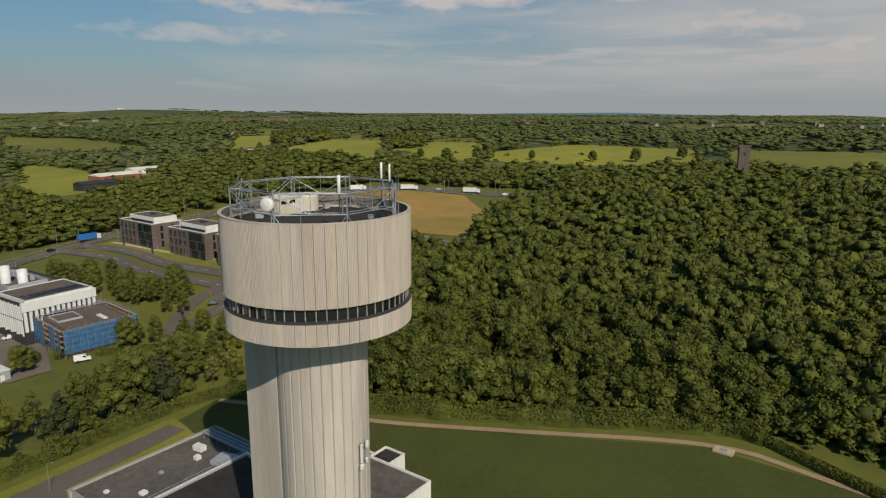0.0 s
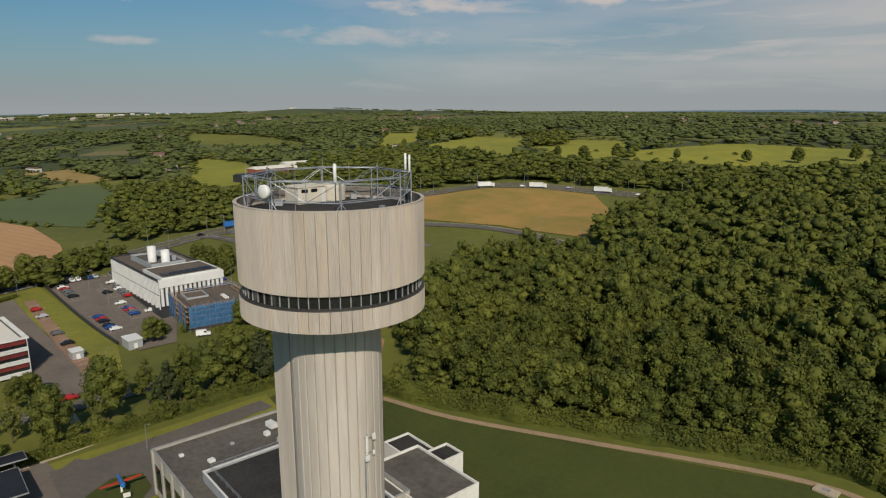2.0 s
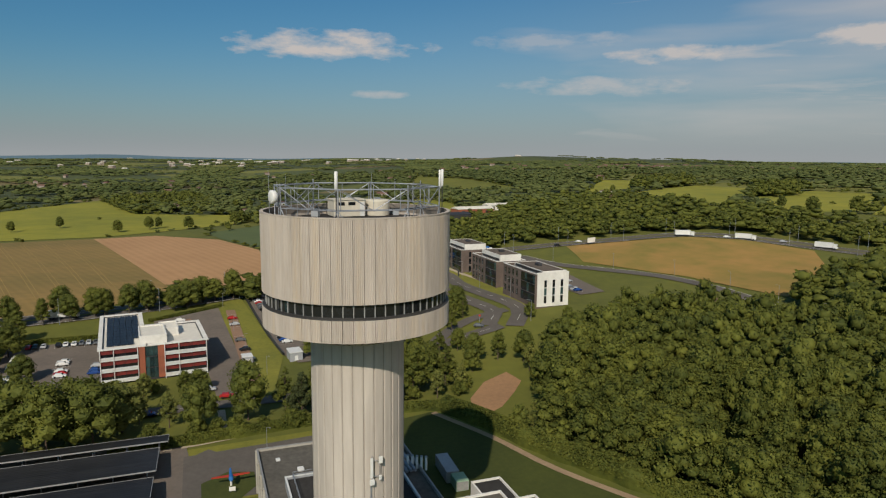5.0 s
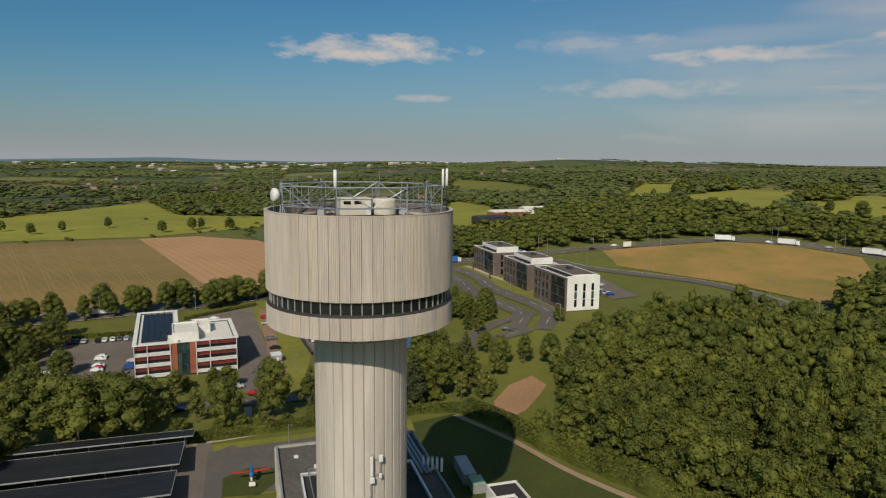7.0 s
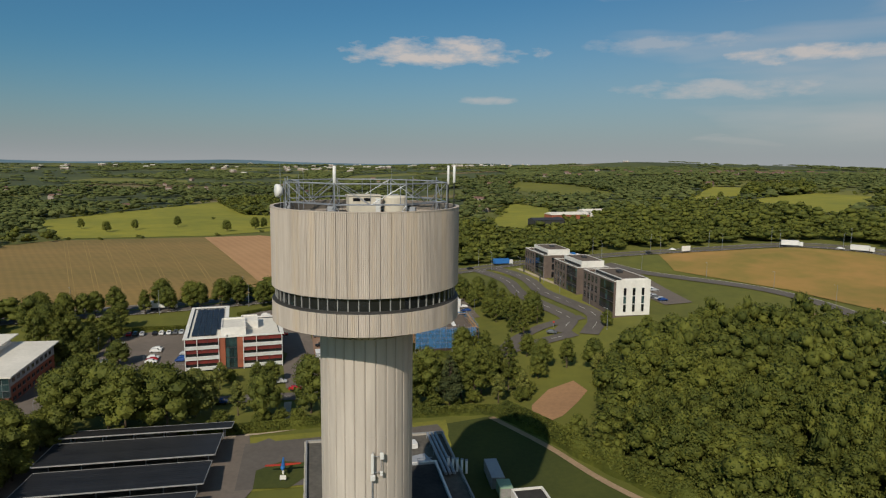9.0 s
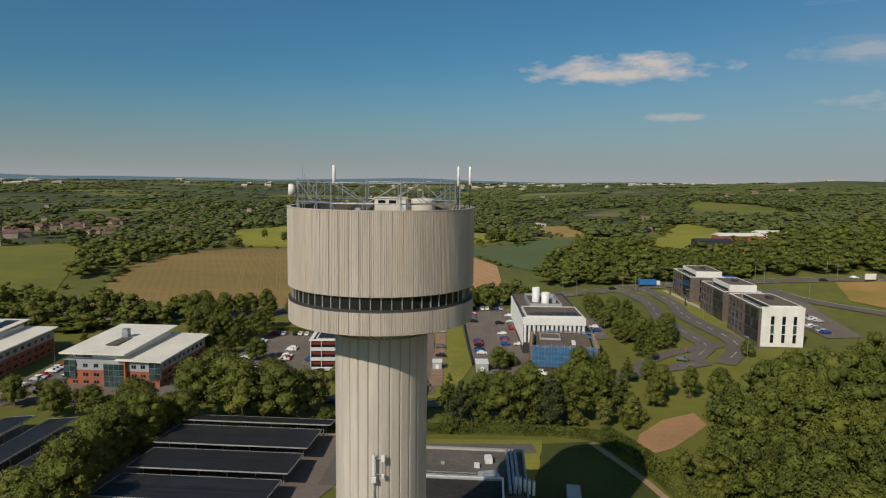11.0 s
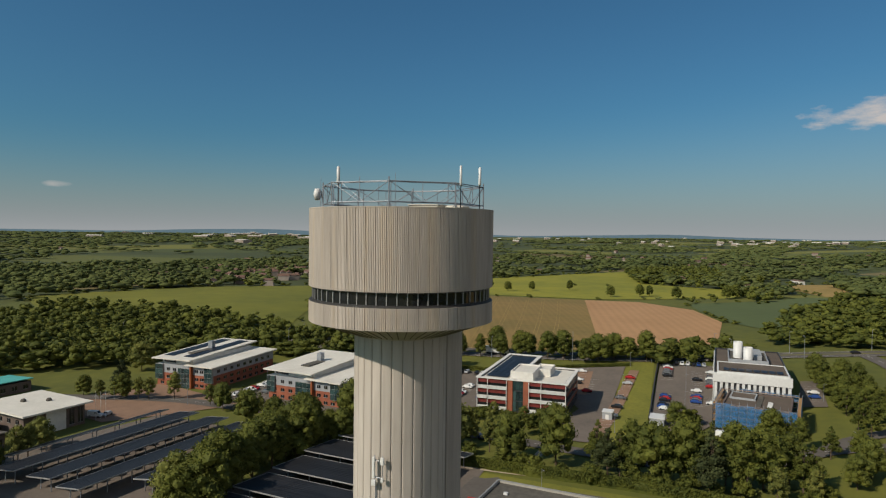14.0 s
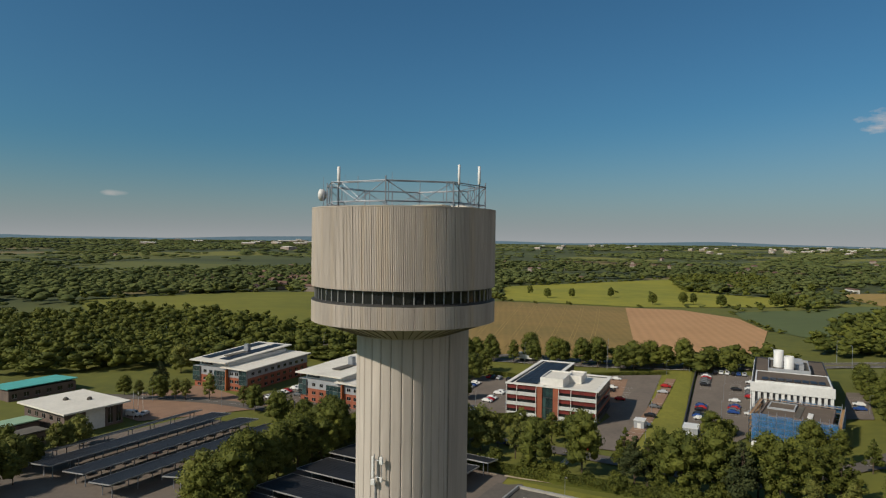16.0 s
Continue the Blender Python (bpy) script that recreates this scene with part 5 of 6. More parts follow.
line = smooth_line([(-308, 66, 0), (-270, 69.5, 0), (-226, 74, 0)])
for p, q in zip(line, line[1:]):
    v = [bm.verts.new((c.x, c.y + o, H(c.x, c.y) + z)) for o in (0.25, -0.25) for c, z in ((p, 0), (q, 0), (q, 1.3), (p, 1.3))]
    bm.faces.new(v[:4])
    bm.faces.new(v[7:3:-1])
part("wall_face", bm, M["dark_panel"], wall_bank)


# ---- trees, hedges and woods ----
def leaf_cloud(rng, lobes, count, size, core=0.8, core_faces=True):
    """Leaves on the skin of several round lobes, with an inner mass: vertex and face arrays."""
    vol = np.array([l[3] ** 2 for l in lobes])
    pick = rng.choice(len(lobes), count, p=vol / vol.sum())
    L = np.array(lobes)[pick]
    d = rng.normal(size=(count, 3))
    d /= np.linalg.norm(d, axis=1)[:, None]
    d[:, 2] = np.where(d[:, 2] < -0.45, -d[:, 2], d[:, 2])
    rad = L[:, 3] * (0.82 + 0.32 * rng.random(count))
    c = L[:, :3] + d * rad[:, None] * np.array([1, 1, 0.85])
    # leave out leaves buried in another lobe
    keep = np.ones(count, bool)
    for i, l in enumerate(lobes):
        q = np.linalg.norm((c - np.array(l[:3])) / np.array([1, 1, 0.85]), axis=1)
        keep &= (q > 0.72 * l[3]) | (pick == i)
    c, d = c[keep], d[keep]
    n = len(c)
    t = rng.normal(size=(n, 3))
    nrm = d + 0.8 * rng.normal(size=(n, 3))
    nrm /= np.linalg.norm(nrm, axis=1)[:, None]
    u = np.cross(nrm, t)
    u /= np.linalg.norm(u, axis=1)[:, None]
    w = np.cross(nrm, u)
    s = size * (0.6 + 0.8 * rng.random(n))[:, None]
    V = np.stack([c - u * s, c - w * s * 0.62, c + u * s + nrm * s * 0.15, c + w * s * 0.62], 1).reshape(-1, 3)
    F = np.arange(n * 4).reshape(-1, 4)
    if core_faces:
        phi = (1 + 5 ** 0.5) / 2
        ico = np.array([(-1, phi, 0), (1, phi, 0), (-1, -phi, 0), (1, -phi, 0), (0, -1, phi), (0, 1, phi), (0, -1, -phi), (0, 1, -phi), (phi, 0, -1), (phi, 0, 1), (-phi, 0, -1), (-phi, 0, 1)]) / math.sqrt(1 + phi * phi)
        tri = [(0, 11, 5), (0, 5, 1), (0, 1, 7), (0, 7, 10), (0, 10, 11), (1, 5, 9), (5, 11, 4), (11, 10, 2), (10, 7, 6), (7, 1, 8), (3, 9, 4), (3, 4, 2), (3, 2, 6), (3, 6, 8), (3, 8, 9), (4, 9, 5), (2, 4, 11), (6, 2, 10), (8, 6, 7), (9, 8, 1)]
        cores = []
        for l in lobes:
            cores.append(np.array(l[:3]) + ico * l[3] * core * np.array([1, 1, 0.85]) * (0.9 + 0.2 * rng.random((12, 1))))
        return V, F, np.concatenate(cores), [(a + 12 * k, b + 12 * k, c2 + 12 * k) for k in range(len(lobes)) for a, b, c2 in tri]
    return V, F, np.zeros((0, 3)), []


def crown_lobes(rng, r, h, base, n, pointed=False):
    """Round lobes over a domed or pointed crown of radius r, with smaller ones proud of its skin."""
    out = [(0.0, 0.0, base + (h - base) * 0.45, r * (0.42 if pointed else 0.62))]
    for k in range(n):
        f = (k + 0.5) / n
        z = base + (h - base) * (0.16 + 0.74 * f)
        wide = r * ((1.02 * (1 - f) + 0.12) if pointed else math.sqrt(max(0.05, 1 - abs(f - 0.36) ** 2.0 / 0.46)))
        a = k * 2.399963 + rng.random() * 0.9
        lr = (0.24 + 0.26 * rng.random()) * (r if not pointed else 0.75 * wide + 0.2 * r)
        d = max(0.0, wide - lr * 0.75) * (0.82 + 0.18 * rng.random())
        out.append((d * math.cos(a), d * math.sin(a), z, max(lr, 0.12 * r)))
    return out


def trunk_mesh(rng, h, base, r, lobes):
    bm = bmesh.new()
    tube(bm, (0, 0, -0.3), (0, 0, base * 0.55), 0.32 * (h / 14), 7, 0.22 * (h / 14))
    tube(bm, (0, 0, base * 0.55), (0.2, 0.1, h * 0.72), 0.22 * (h / 14), 6, 0.07)
    for l in lobes[::2]:
        tube(bm, (0.05, 0.05, max(base * 0.6, l[2] * 0.55)), (l[0] * 0.8, l[1] * 0.8, l[2]), 0.1 * (h / 14), 5, 0.03)
    me = bpy.data.meshes.new("trunk")
    bm.to_mesh(me)
    bm.free()
    me.materials.append(M["bark"])
    return me


def crown_mesh(V, F, CV, CF, mat, name="crown"):
    me = bpy.data.meshes.new(name)
    n = len(V)
    me.from_pydata([tuple(v) for v in V] + [tuple(v) for v in CV], [], [tuple(f) for f in F] + [tuple(i + n for i in f) for f in CF])
    me.materials.append(mat)
    return me


RNG = np.random.default_rng(7)
KINDS = {}
for name, r, h, base, lobes, leaves, size, mat, pointed in (
        ("oak", 5.4, 13.0, 1.2, 22, 2300, 0.26, "leaf", False), ("oak2", 5.0, 14.5, 1.4, 24, 2300, 0.26, "leaf", False), ("ash", 4.0, 14.5, 1.3, 20, 1900, 0.25, "leaf", False),
        ("lime", 3.4, 13.0, 0.8, 18, 1700, 0.24, "leaf", True), ("birch", 3.1, 12.0, 1.4, 16, 1400, 0.24, "leaf_pale", False), ("willow", 4.8, 10.5, 0.7, 18, 1900, 0.27, "leaf_pale", False),
        ("pine", 4.2, 14.0, 0.9, 20, 1900, 0.26, "leaf_dark", True), ("shrub", 2.4, 3.6, 0.1, 9, 700, 0.21, "leaf", False)):
    lb = crown_lobes(RNG, r, h, base, lobes, pointed)
    KINDS[name] = (crown_mesh(*leaf_cloud(RNG, lb, leaves, size), M[mat]), trunk_mesh(RNG, h, base, r, lb), h)
WORDS = {"oak": "broad green oak in full leaf", "oak2": "tall broad green tree in full leaf", "ash": "tall green ash tree in full leaf", "lime": "conical green lime tree in full leaf",
         "birch": "slender pale green birch tree", "willow": "pale green weeping willow", "pine": "dark green spreading conifer", "shrub": "low rounded green shrub"}


def tree(kind, x, y, h=None, group=""):
    crown, trunk, h0 = KINDS[kind]
    s = 1.12 * (h or h0) / h0 * (0.93 + 0.14 * RNG.random())
    t = thing("shrub" if kind == "shrub" else "tree", WORDS[kind], "shrub" if kind == "shrub" else "tree", x, y, None, RNG.random() * 360, group)
    t.scale = (s * (0.9 + 0.2 * RNG.random()), s * (0.9 + 0.2 * RNG.random()), s)
    for name, me in (("trunk", trunk), ("crown", crown)):
        new(name, me).parent = t


def row(kinds, a, b, n, jitter, h, group):
    for k in range(n):
        f = (k + 0.5) / n
        x, y = a[0] + (b[0] - a[0]) * f + RNG.normal() * jitter, a[1] + (b[1] - a[1]) * f + RNG.normal() * jitter
        tree(kinds[int(RNG.integers(len(kinds)))], x, y, h * (0.82 + 0.36 * RNG.random()), group)


# the row between the hedge and the campus road
for kind, x, y, h in (("oak", -166, 44, 13), ("oak2", -168, 57, 17), ("lime", -171, 68, 14), ("ash", -169, 78, 15), ("lime", -172, 86, 13), ("oak2", -168, 92, 16), ("pine", -164, 98, 15), ("ash", -170, 103, 15),
                      ("oak2", -172, 110, 15), ("ash", -178, 116, 13), ("lime", -174, 121, 12), ("oak", -186, 135, 10), ("birch", -163, 113, 8), ("birch", -164, 121, 8),
                      ("birch", -170, 36, 10), ("birch", -175, 28, 11), ("willow", -171, 24, 12), ("oak", -163, 18, 17), ("oak2", -160, 8, 17), ("oak", -166, 2, 16), ("oak2", -163, -8, 16), ("oak", -173, 12, 15),
                      ("ash", -190, 40, 9), ("birch", -193, 28, 8), ("oak", -196, 44, 7), ("shrub", -200, 20, 4), ("shrub", -201, 30, 4), ("shrub", -200, 40, 4),
                      ("oak", -220, 84, 8), ("shrub", -226, 88, 5), ("shrub", -222, 97, 4), ("oak", -240, 150, 9), ("shrub", -158, 30, 3)):
    tree(kind, x, y, h, "trees along the campus road")
row(["oak", "oak2", "ash"], (-158, -20), (-92, -8), 17, 1.6, 13, "tree belt between the canopies")
row(["oak", "willow", "ash"], (-150, -14), (-100, -18), 8, 2.5, 11, "tree belt between the canopies")
row(["lime", "oak", "birch"], (-172, -75), (-158, -24), 9, 3.0, 9, "trees before the pale-roofed offices")
row(["willow", "oak", "birch"], (-112, -82), (-80, -70), 6, 3.0, 9, "trees beside the canopies")
row(["oak", "birch"], (-150, -128), (-170, -92), 6, 3.0, 8, "trees round the forecourt")
row(["oak", "ash", "oak2"], (-96, -92), (-70, -60), 7, 3.0, 10, "trees beside the canopies")
row(["ash", "oak", "lime"], (-300, 128), (-222, 140), 16, 3.0, 9, "trees along the access road")
row(["oak", "ash", "lime"], (-290, 138), (-226, 148), 14, 3.0, 8.5, "trees along the access road")
row(["oak2", "ash", "lime"], (-214, 108), (-196, 135), 5, 2.5, 9, "trees beside the slip road")
row(["oak", "oak2", "ash"], (-287, -50), (-300, 30), 14, 2.5, 12, "trees along the dual carriageway")
row(["oak", "oak2"], (-296, 30), (-312, 62), 5, 2.0, 12, "trees along the dual carriageway")
row(["oak", "ash", "shrub"], (-312, 66), (-326, 98), 7, 2.0, 8, "trees along the dual carriageway")
row(["oak", "oak2", "ash"], (-284, -58), (-240, -34), 9, 4.0, 13, "trees round the car park")
row(["oak", "ash"], (-275, -22), (-225, -28), 8, 2.5, 10, "trees round the car park")
row(["oak", "lime"], (-230, -88), (-228, -10), 8, 2.5, 8, "trees behind the offices")
row(["oak", "oak2"], (-190, -14), (-175, -12), 4, 2.0, 12, "trees round the car park")
row(["ash", "lime", "oak2", "pine"], (-166, 62), (-171, 122), 9, 2.6, 13, "trees along the campus road")
row(["shrub"], (-164, 30), (-163, 108), 14, 1.6, 3.6, "shrubs under the trees")
row(["oak", "ash"], (-152, -6), (-158, -24), 4, 2.0, 12, "tree belt between the canopies")
row(["shrub", "birch"], (-176, -60), (-160, -30), 8, 3.0, 4.5, "shrubs before the pale-roofed offices")
for x, y, h in ((-677, -165, 10), (-646, -133, 10), (-663, -112, 10), (-691, -78, 10), (-638, -23, 10), (-655, 2, 11), (-665, 10, 11), (-648, 37, 11), (-676, 80, 12), (-690, 88, 12), (-863, 92, 13), (-867, 109, 13),
                (-397, 507, 11), (-356, 494, 12), (-260, 598, 10), (-228, 625, 12), (-196, 664, 13), (-303, 557, 9), (-647, 513, 10), (-344, 526, 12), (-179, 567, 12)):
    tree(("oak", "oak2")[int(x) % 2], x, y, h, "hedgerow oaks between the fields")
for kind, x, y, h in (("oak", -178, 131, 8), ("ash", -183, 143, 9), ("oak2", -177, 150, 10), ("birch", -169, 148, 9), ("shrub", -162, 120, 4), ("shrub", -167, 124, 4), ("oak", -158, 146, 9), ("oak", -214, 172, 6), ("shrub", -208, 186, 4)):
    tree(kind, x, y, h, "trees round the bare clearing")
tree("willow", -200, -150, 12)
tree("pine", -175, -132, 11)


def wood(name, label, spots, mat, leaves, size, lobes, core=0.88):
    """Many trees as one mass: each spot is (x, y, height, radius)."""
    vs, fs, off = [], [], 0
    variants = []
    for k in range(9):
        lb = crown_lobes(RNG, 1.0, 2.3, 0.35, lobes)
        variants.append(leaf_cloud(RNG, lb, leaves, size, core))
    quads, tris = [], []
    for x, y, h, r in spots:
        V, F, CV, CF = variants[int(RNG.integers(9))]
        a = RNG.random() * math.tau
        R = np.array(((math.cos(a), -math.sin(a), 0), (math.sin(a), math.cos(a), 0), (0, 0, 1)))
        sc = np.array((r, r, h / 2.3))
        base = np.array((x, y, H(x, y) - 0.4))
        P = np.concatenate([V, CV]) @ R.T * sc + base
        vs.append(P)
        quads.append(F + off)
        if CF:
            tris.append(np.array(CF) + len(V) + off)
        off += len(P)
    P, Q = np.concatenate(vs), np.concatenate(quads)
    T = np.concatenate(tris) if tris else np.zeros((0, 3), int)
    me = bpy.data.meshes.new(name)
    me.vertices.add(len(P))
    me.vertices.foreach_set("co", P.astype(np.float32).ravel())
    me.loops.add(Q.size + T.size)
    me.loops.foreach_set("vertex_index", np.concatenate([Q.ravel(), T.ravel()]).astype(np.int32))
    me.polygons.add(len(Q) + len(T))
    me.polygons.foreach_set("loop_start", np.concatenate([np.arange(len(Q)) * 4, Q.size + np.arange(len(T)) * 3]).astype(np.int32))
    me.update(calc_edges=True)
    me.validate()
    me.materials.append(mat)
    return tagged(new(name, me), label, "trees", "", "stuff")


def fill(poly, gap, h, spread=0.3):
    xs, ys = [p[0] for p in poly], [p[1] for p in poly]
    out = []
    y = min(ys)
    while y < max(ys):
        x = min(xs)
        while x < max(xs):
            px, py = x + RNG.normal() * gap * 0.25, y + RNG.normal() * gap * 0.25
            if inside(px, py, poly):
                hh = h * (1 - spread + 2 * spread * RNG.random())
                out.append((px, py, hh, gap * (0.50 + 0.42 * RNG.random())))
            x += gap
        y += gap * 0.9
    return out


NEAR_WOOD = [(-178, 158), (-160, 153), (-146, 141), (-130, 134), (-108, 134), (-70, 149), (-28, 169), (-8, 166), (22, 161), (70, 165), (100, 280), (20, 300), (-60, 300), (-150, 258), (-184, 246), (-198, 222), (-190, 196), (-186, 172)]
near = fill(NEAR_WOOD, 8.4, 14.0, 0.30)
front = [s for s in near if math.hypot(s[0] + 80, s[1] - 95) < 105]
wood("woodland", "dense green broadleaf wood beside the hedge", front, M["leaf"], 1600, 0.058, 12, 0.80)
wood("woodland", "dense green broadleaf wood", [s for s in near if s not in front], M["leaf"], 420, 0.085, 9, 0.9)
SCRUB = [(-138, 122), (-130, 124), (-108, 132), (-70, 149), (-28, 168), (0, 170), (20, 176), (10, 184), (-30, 176), (-70, 157), (-110, 141), (-132, 134)]
wood("scrub", "low scrub between hedge and wood", fill(SCRUB, 4.2, 5.0, 0.4), M["leaf"], 240, 0.10, 6, 0.88)
DEEP_WOOD = [(20, 300), (100, 280), (220, 320), (260, 480), (60, 520), (-60, 500), (-180, 425), (-205, 350), (-188, 290), (-150, 262), (-60, 300)]
wood("woodland", "dense green broadleaf wood", fill(DEEP_WOOD, 10.5, 13.0), M["leaf"], 150, 0.13, 6, 0.94)
SOUTH_WOOD = [(-296, -130), (-300, -220), (-285, -300), (-240, -420), (-120, -380), (-150, -210), (-215, -150), (-246, -120), (-262, -70), (-285, -62)]
wood("woodland", "dense green wood behind the offices", fill(SOUTH_WOOD, 9.5, 10.0), M["leaf"], 150, 0.13, 6, 0.94)
BELTS = [[(-368, 120), (-368, 250), (-356, 330), (-338, 375), (-262, 415), (-140, 452), (-20, 490), (-30, 520), (-160, 490), (-290, 450), (-372, 390), (-420, 330), (-450, 270), (-470, 200), (-430, 150), (-385, 108)],
         [(-300, 30), (-306, 70), (-330, 110), (-338, 106), (-326, 62), (-312, 26)], [(-298, -140), (-276, -190), (-300, -300), (-292, -380), (-310, -380), (-318, -250), (-306, -170)]]
spots = []
for b in BELTS:
    spots += fill(b, 10.0, 9.5)
wood("tree_belt", "green tree belt along the dual carriageway", spots, M["leaf"], 100, 0.15, 4, 0.95)

# hedgerows, copses and woods out to the horizon
KEEP = [poly for _, poly, _ in FIELDS] + [MAIN]


def clear(x, y):
    return not any(inside(x, y, p) for p in KEEP[:-1])


spots = []
for poly in ([(-873, -34), (-990, 60), (-1150, 40), (-1030, -70)], [(-498, 578), (-470, 610), (-540, 700), (-580, 660)], [(-695, 574), (-692, 678), (-800, 760), (-800, 660)], [(-560, 165), (-440, 118), (-400, 130), (-450, 190), (-540, 215)]):
    spots += fill(poly, 11.0, 12.0)
wood("copse", "rounded copse of broadleaf trees in the pasture", spots, M["leaf"], 90, 0.15, 5, 0.95)


def before_field(s):
    """Keeps the ground open to the south-east of the pastures, with hedges only."""
    x, y, h, r = s
    d = math.hypot(x + 20, y - 60)
    ux, uy = (x + 20) / d, (y - 60) / d
    if any(not clear(x + ux * k, y + uy * k) for k in (25, 50)):
        return (x, y, min(h, 3.5), min(r, 3.5)) if RNG.random() < 0.35 else None
    return s


spots = []
for key, poly, _ in FIELDS[:-1]:
    for (ax, ay), (bx, by) in zip(poly, poly[1:] + poly[:1]):
        if key == "field_peach" or (key == "field_brown" and ax < -340 and bx < -290 and ay > -40):
            continue
        ln = math.hypot(bx - ax, by - ay)
        if math.hypot((ax + bx) / 2 + 330, (ay + by) / 2 - 30) < 110:
            continue
        f = 0.0
        while f < ln:
            spots.append((ax + (bx - ax) * f / ln + RNG.normal() * 2, ay + (by - ay) * f / ln + RNG.normal() * 2, 3.0 + 7.0 * RNG.random() ** 2, 3.5 + 2.5 * RNG.random()))
            f += 7 + 26 * RNG.random() ** 2
for x0, y0, n, s in ((-740, -60, 5, 26), (-760, 20, 6, 30), (-700, 100, 6, 18), (-690, 60, 4, 20), (-330, 560, 3, 20), (-400, 590, 5, 25), (-270, 640, 4, 26), (-230, 700, 4, 25), (-420, 540, 4, 12), (-640, 110, 5, 14), (-560, -200, 6, 40)):
    for _ in range(n):
        spots.append((x0 + RNG.normal() * s, y0 + RNG.normal() * s, 9 + 5 * RNG.random(), 5 + 2.5 * RNG.random()))
# woods along the north side of the carriageway up to the pastures, and west of the fields
for poly, gap in (([(-470, 215), (-440, 300), (-380, 400), (-290, 462), (-330, 505), (-420, 485), (-470, 480), (-600, 480), (-660, 400), (-520, 300)], 12),
                  ([(-280, 455), (-20, 520), (60, 530), (200, 520), (200, 640), (-20, 668), (-120, 628), (-255, 555), (-310, 500)], 12),
                  ([(-830, -25), (-1000, -70), (-1060, 60), (-860, 70)], 14), ([(-570, -190), (-420, -185), (-330, -165), (-520, -260)], 11)):
    spots += fill(poly, gap, 10.0)
wood("hedgerow", "hedgerow trees and copses between the fields", [s for s in map(before_field, spots) if s], M["leaf"], 30, 0.2, 3, 0.98)
spots, outer = [], []
for _ in range(900):
    r, a = 600 + 3800 * RNG.random() ** 1.3, math.radians(60 + 190 * RNG.random())
    cx, cy = -64 + r * math.cos(a), 65 + r * math.sin(a)
    ang, ln = RNG.random() * math.pi, (90 + 320 * RNG.random()) * (1 + r / 2000)
    deep = 12 + (150 if RNG.random() < 0.5 else 8) * RNG.random() * (1 + r / 2600)
    n = int(ln * (1 + deep / 32) / (11 + r / 110))
    for k in range(n):
        u, v = (RNG.random() - 0.5) * ln, (RNG.random() - 0.5) * deep
        x, y = cx + u * math.cos(ang) - v * math.sin(ang), cy + u * math.sin(ang) + v * math.cos(ang)
        if clear(x, y) and math.hypot(x + 150, y - 100) > 470:
            (spots if r < 1500 else outer).append((x, y, 8 + 5 * RNG.random(), (6.5 + r / 190) * (0.7 + 0.6 * RNG.random())))
wood("distant_woods", "distant woods and hedgerows between the fields", [s for s in map(before_field, spots[:6500]) if s], M["leaf_far"], 6, 0.3, 2, 1.0)
wood("distant_woods", "distant woods and hedgerows to the horizon", outer[:17000], M["leaf_far"], 0, 0.3, 0, 1.0)


def hedge(pts, w, h):
    t = thing("hedge", "long clipped green hedge", "hedge", 0, 0, 0.0)
    line = smooth_line([(x, y, 0) for x, y in pts], 2.0)
    bm = bmesh.new()
    rows = []
    for i, p in enumerate(line):
        d = (line[min(i + 1, len(line) - 1)] - line[max(i - 1, 0)]).normalized()
        s = Vector((-d.y, d.x, 0))
        z = H(p.x, p.y)
        k = 1 + 0.12 * math.sin(i * 1.3) + 0.1 * math.sin(i * 0.47)
        rows.append([bm.verts.new(p + s * e * w * k * 0.86 + Vector((0, 0, z + f * h * k * 0.86))) for e, f in ((-0.48, -0.1), (-0.5, 0.6), (-0.34, 0.97), (0.0, 1.04), (0.34, 0.97), (0.5, 0.6), (0.48, -0.1))])
    for a, b in zip(rows, rows[1:]):
        for j in range(6):
            bm.faces.new((a[j], a[j + 1], b[j + 1], b[j]))
    part("mass", bm, M["leaf"], t)
    n = int(len(line) * 190)
    V, F = [], []
    for k in range(n):
        a = RNG.random() * math.pi
        o = math.cos(a) * w * 0.5
        i = min(len(line) - 2, max(0, int(RNG.integers(len(line) - 1))))
        q, q2 = line[i], line[i + 1]
        d = (q2 - q).normalized()
        f = RNG.random()
        c = np.array((q.x + (q2.x - q.x) * f - d.y * o, q.y + (q2.y - q.y) * f + d.x * o, H(q.x, q.y) + 0.25 * h + 0.82 * h * math.sin(a) ** 0.6))
        u, v = RNG.normal(size=3), RNG.normal(size=3)
        u, v = u / np.linalg.norm(u) * 0.36, v / np.linalg.norm(v) * 0.26
        V += [c - u, c - v, c + u, c + v]
        F.append((4 * k, 4 * k + 1, 4 * k + 2, 4 * k + 3))
    me = crown_mesh(V, F, [], [], M["leaf"], "leaves")
    new("leaves", me).parent = t


hedge([(-157, 22), (-156.5, 40), (-158, 60), (-159, 84), (-157, 104), (-154, 112)], 2.6, 2.6)
hedge([(-154, 112), (-140, 118), (-110, 129), (-76, 145), (-35, 165), (-24, 166)], 5.0, 4.2)
hedge([(-24, 166), (-4, 158), (20, 150)], 2.5, 2.0)
hedge([(-214, 104), (-206, 112), (-201, 118)], 2.2, 2.0)
hedge([(-226, 30), (-203, 8), (-200, -4)], 1.6, 1.4)
hedge([(-268, -22), (-268, 8), (-266, 26)], 1.6, 1.6)
hedge([(-284, 24), (-300, 55)], 1.4, 1.3)


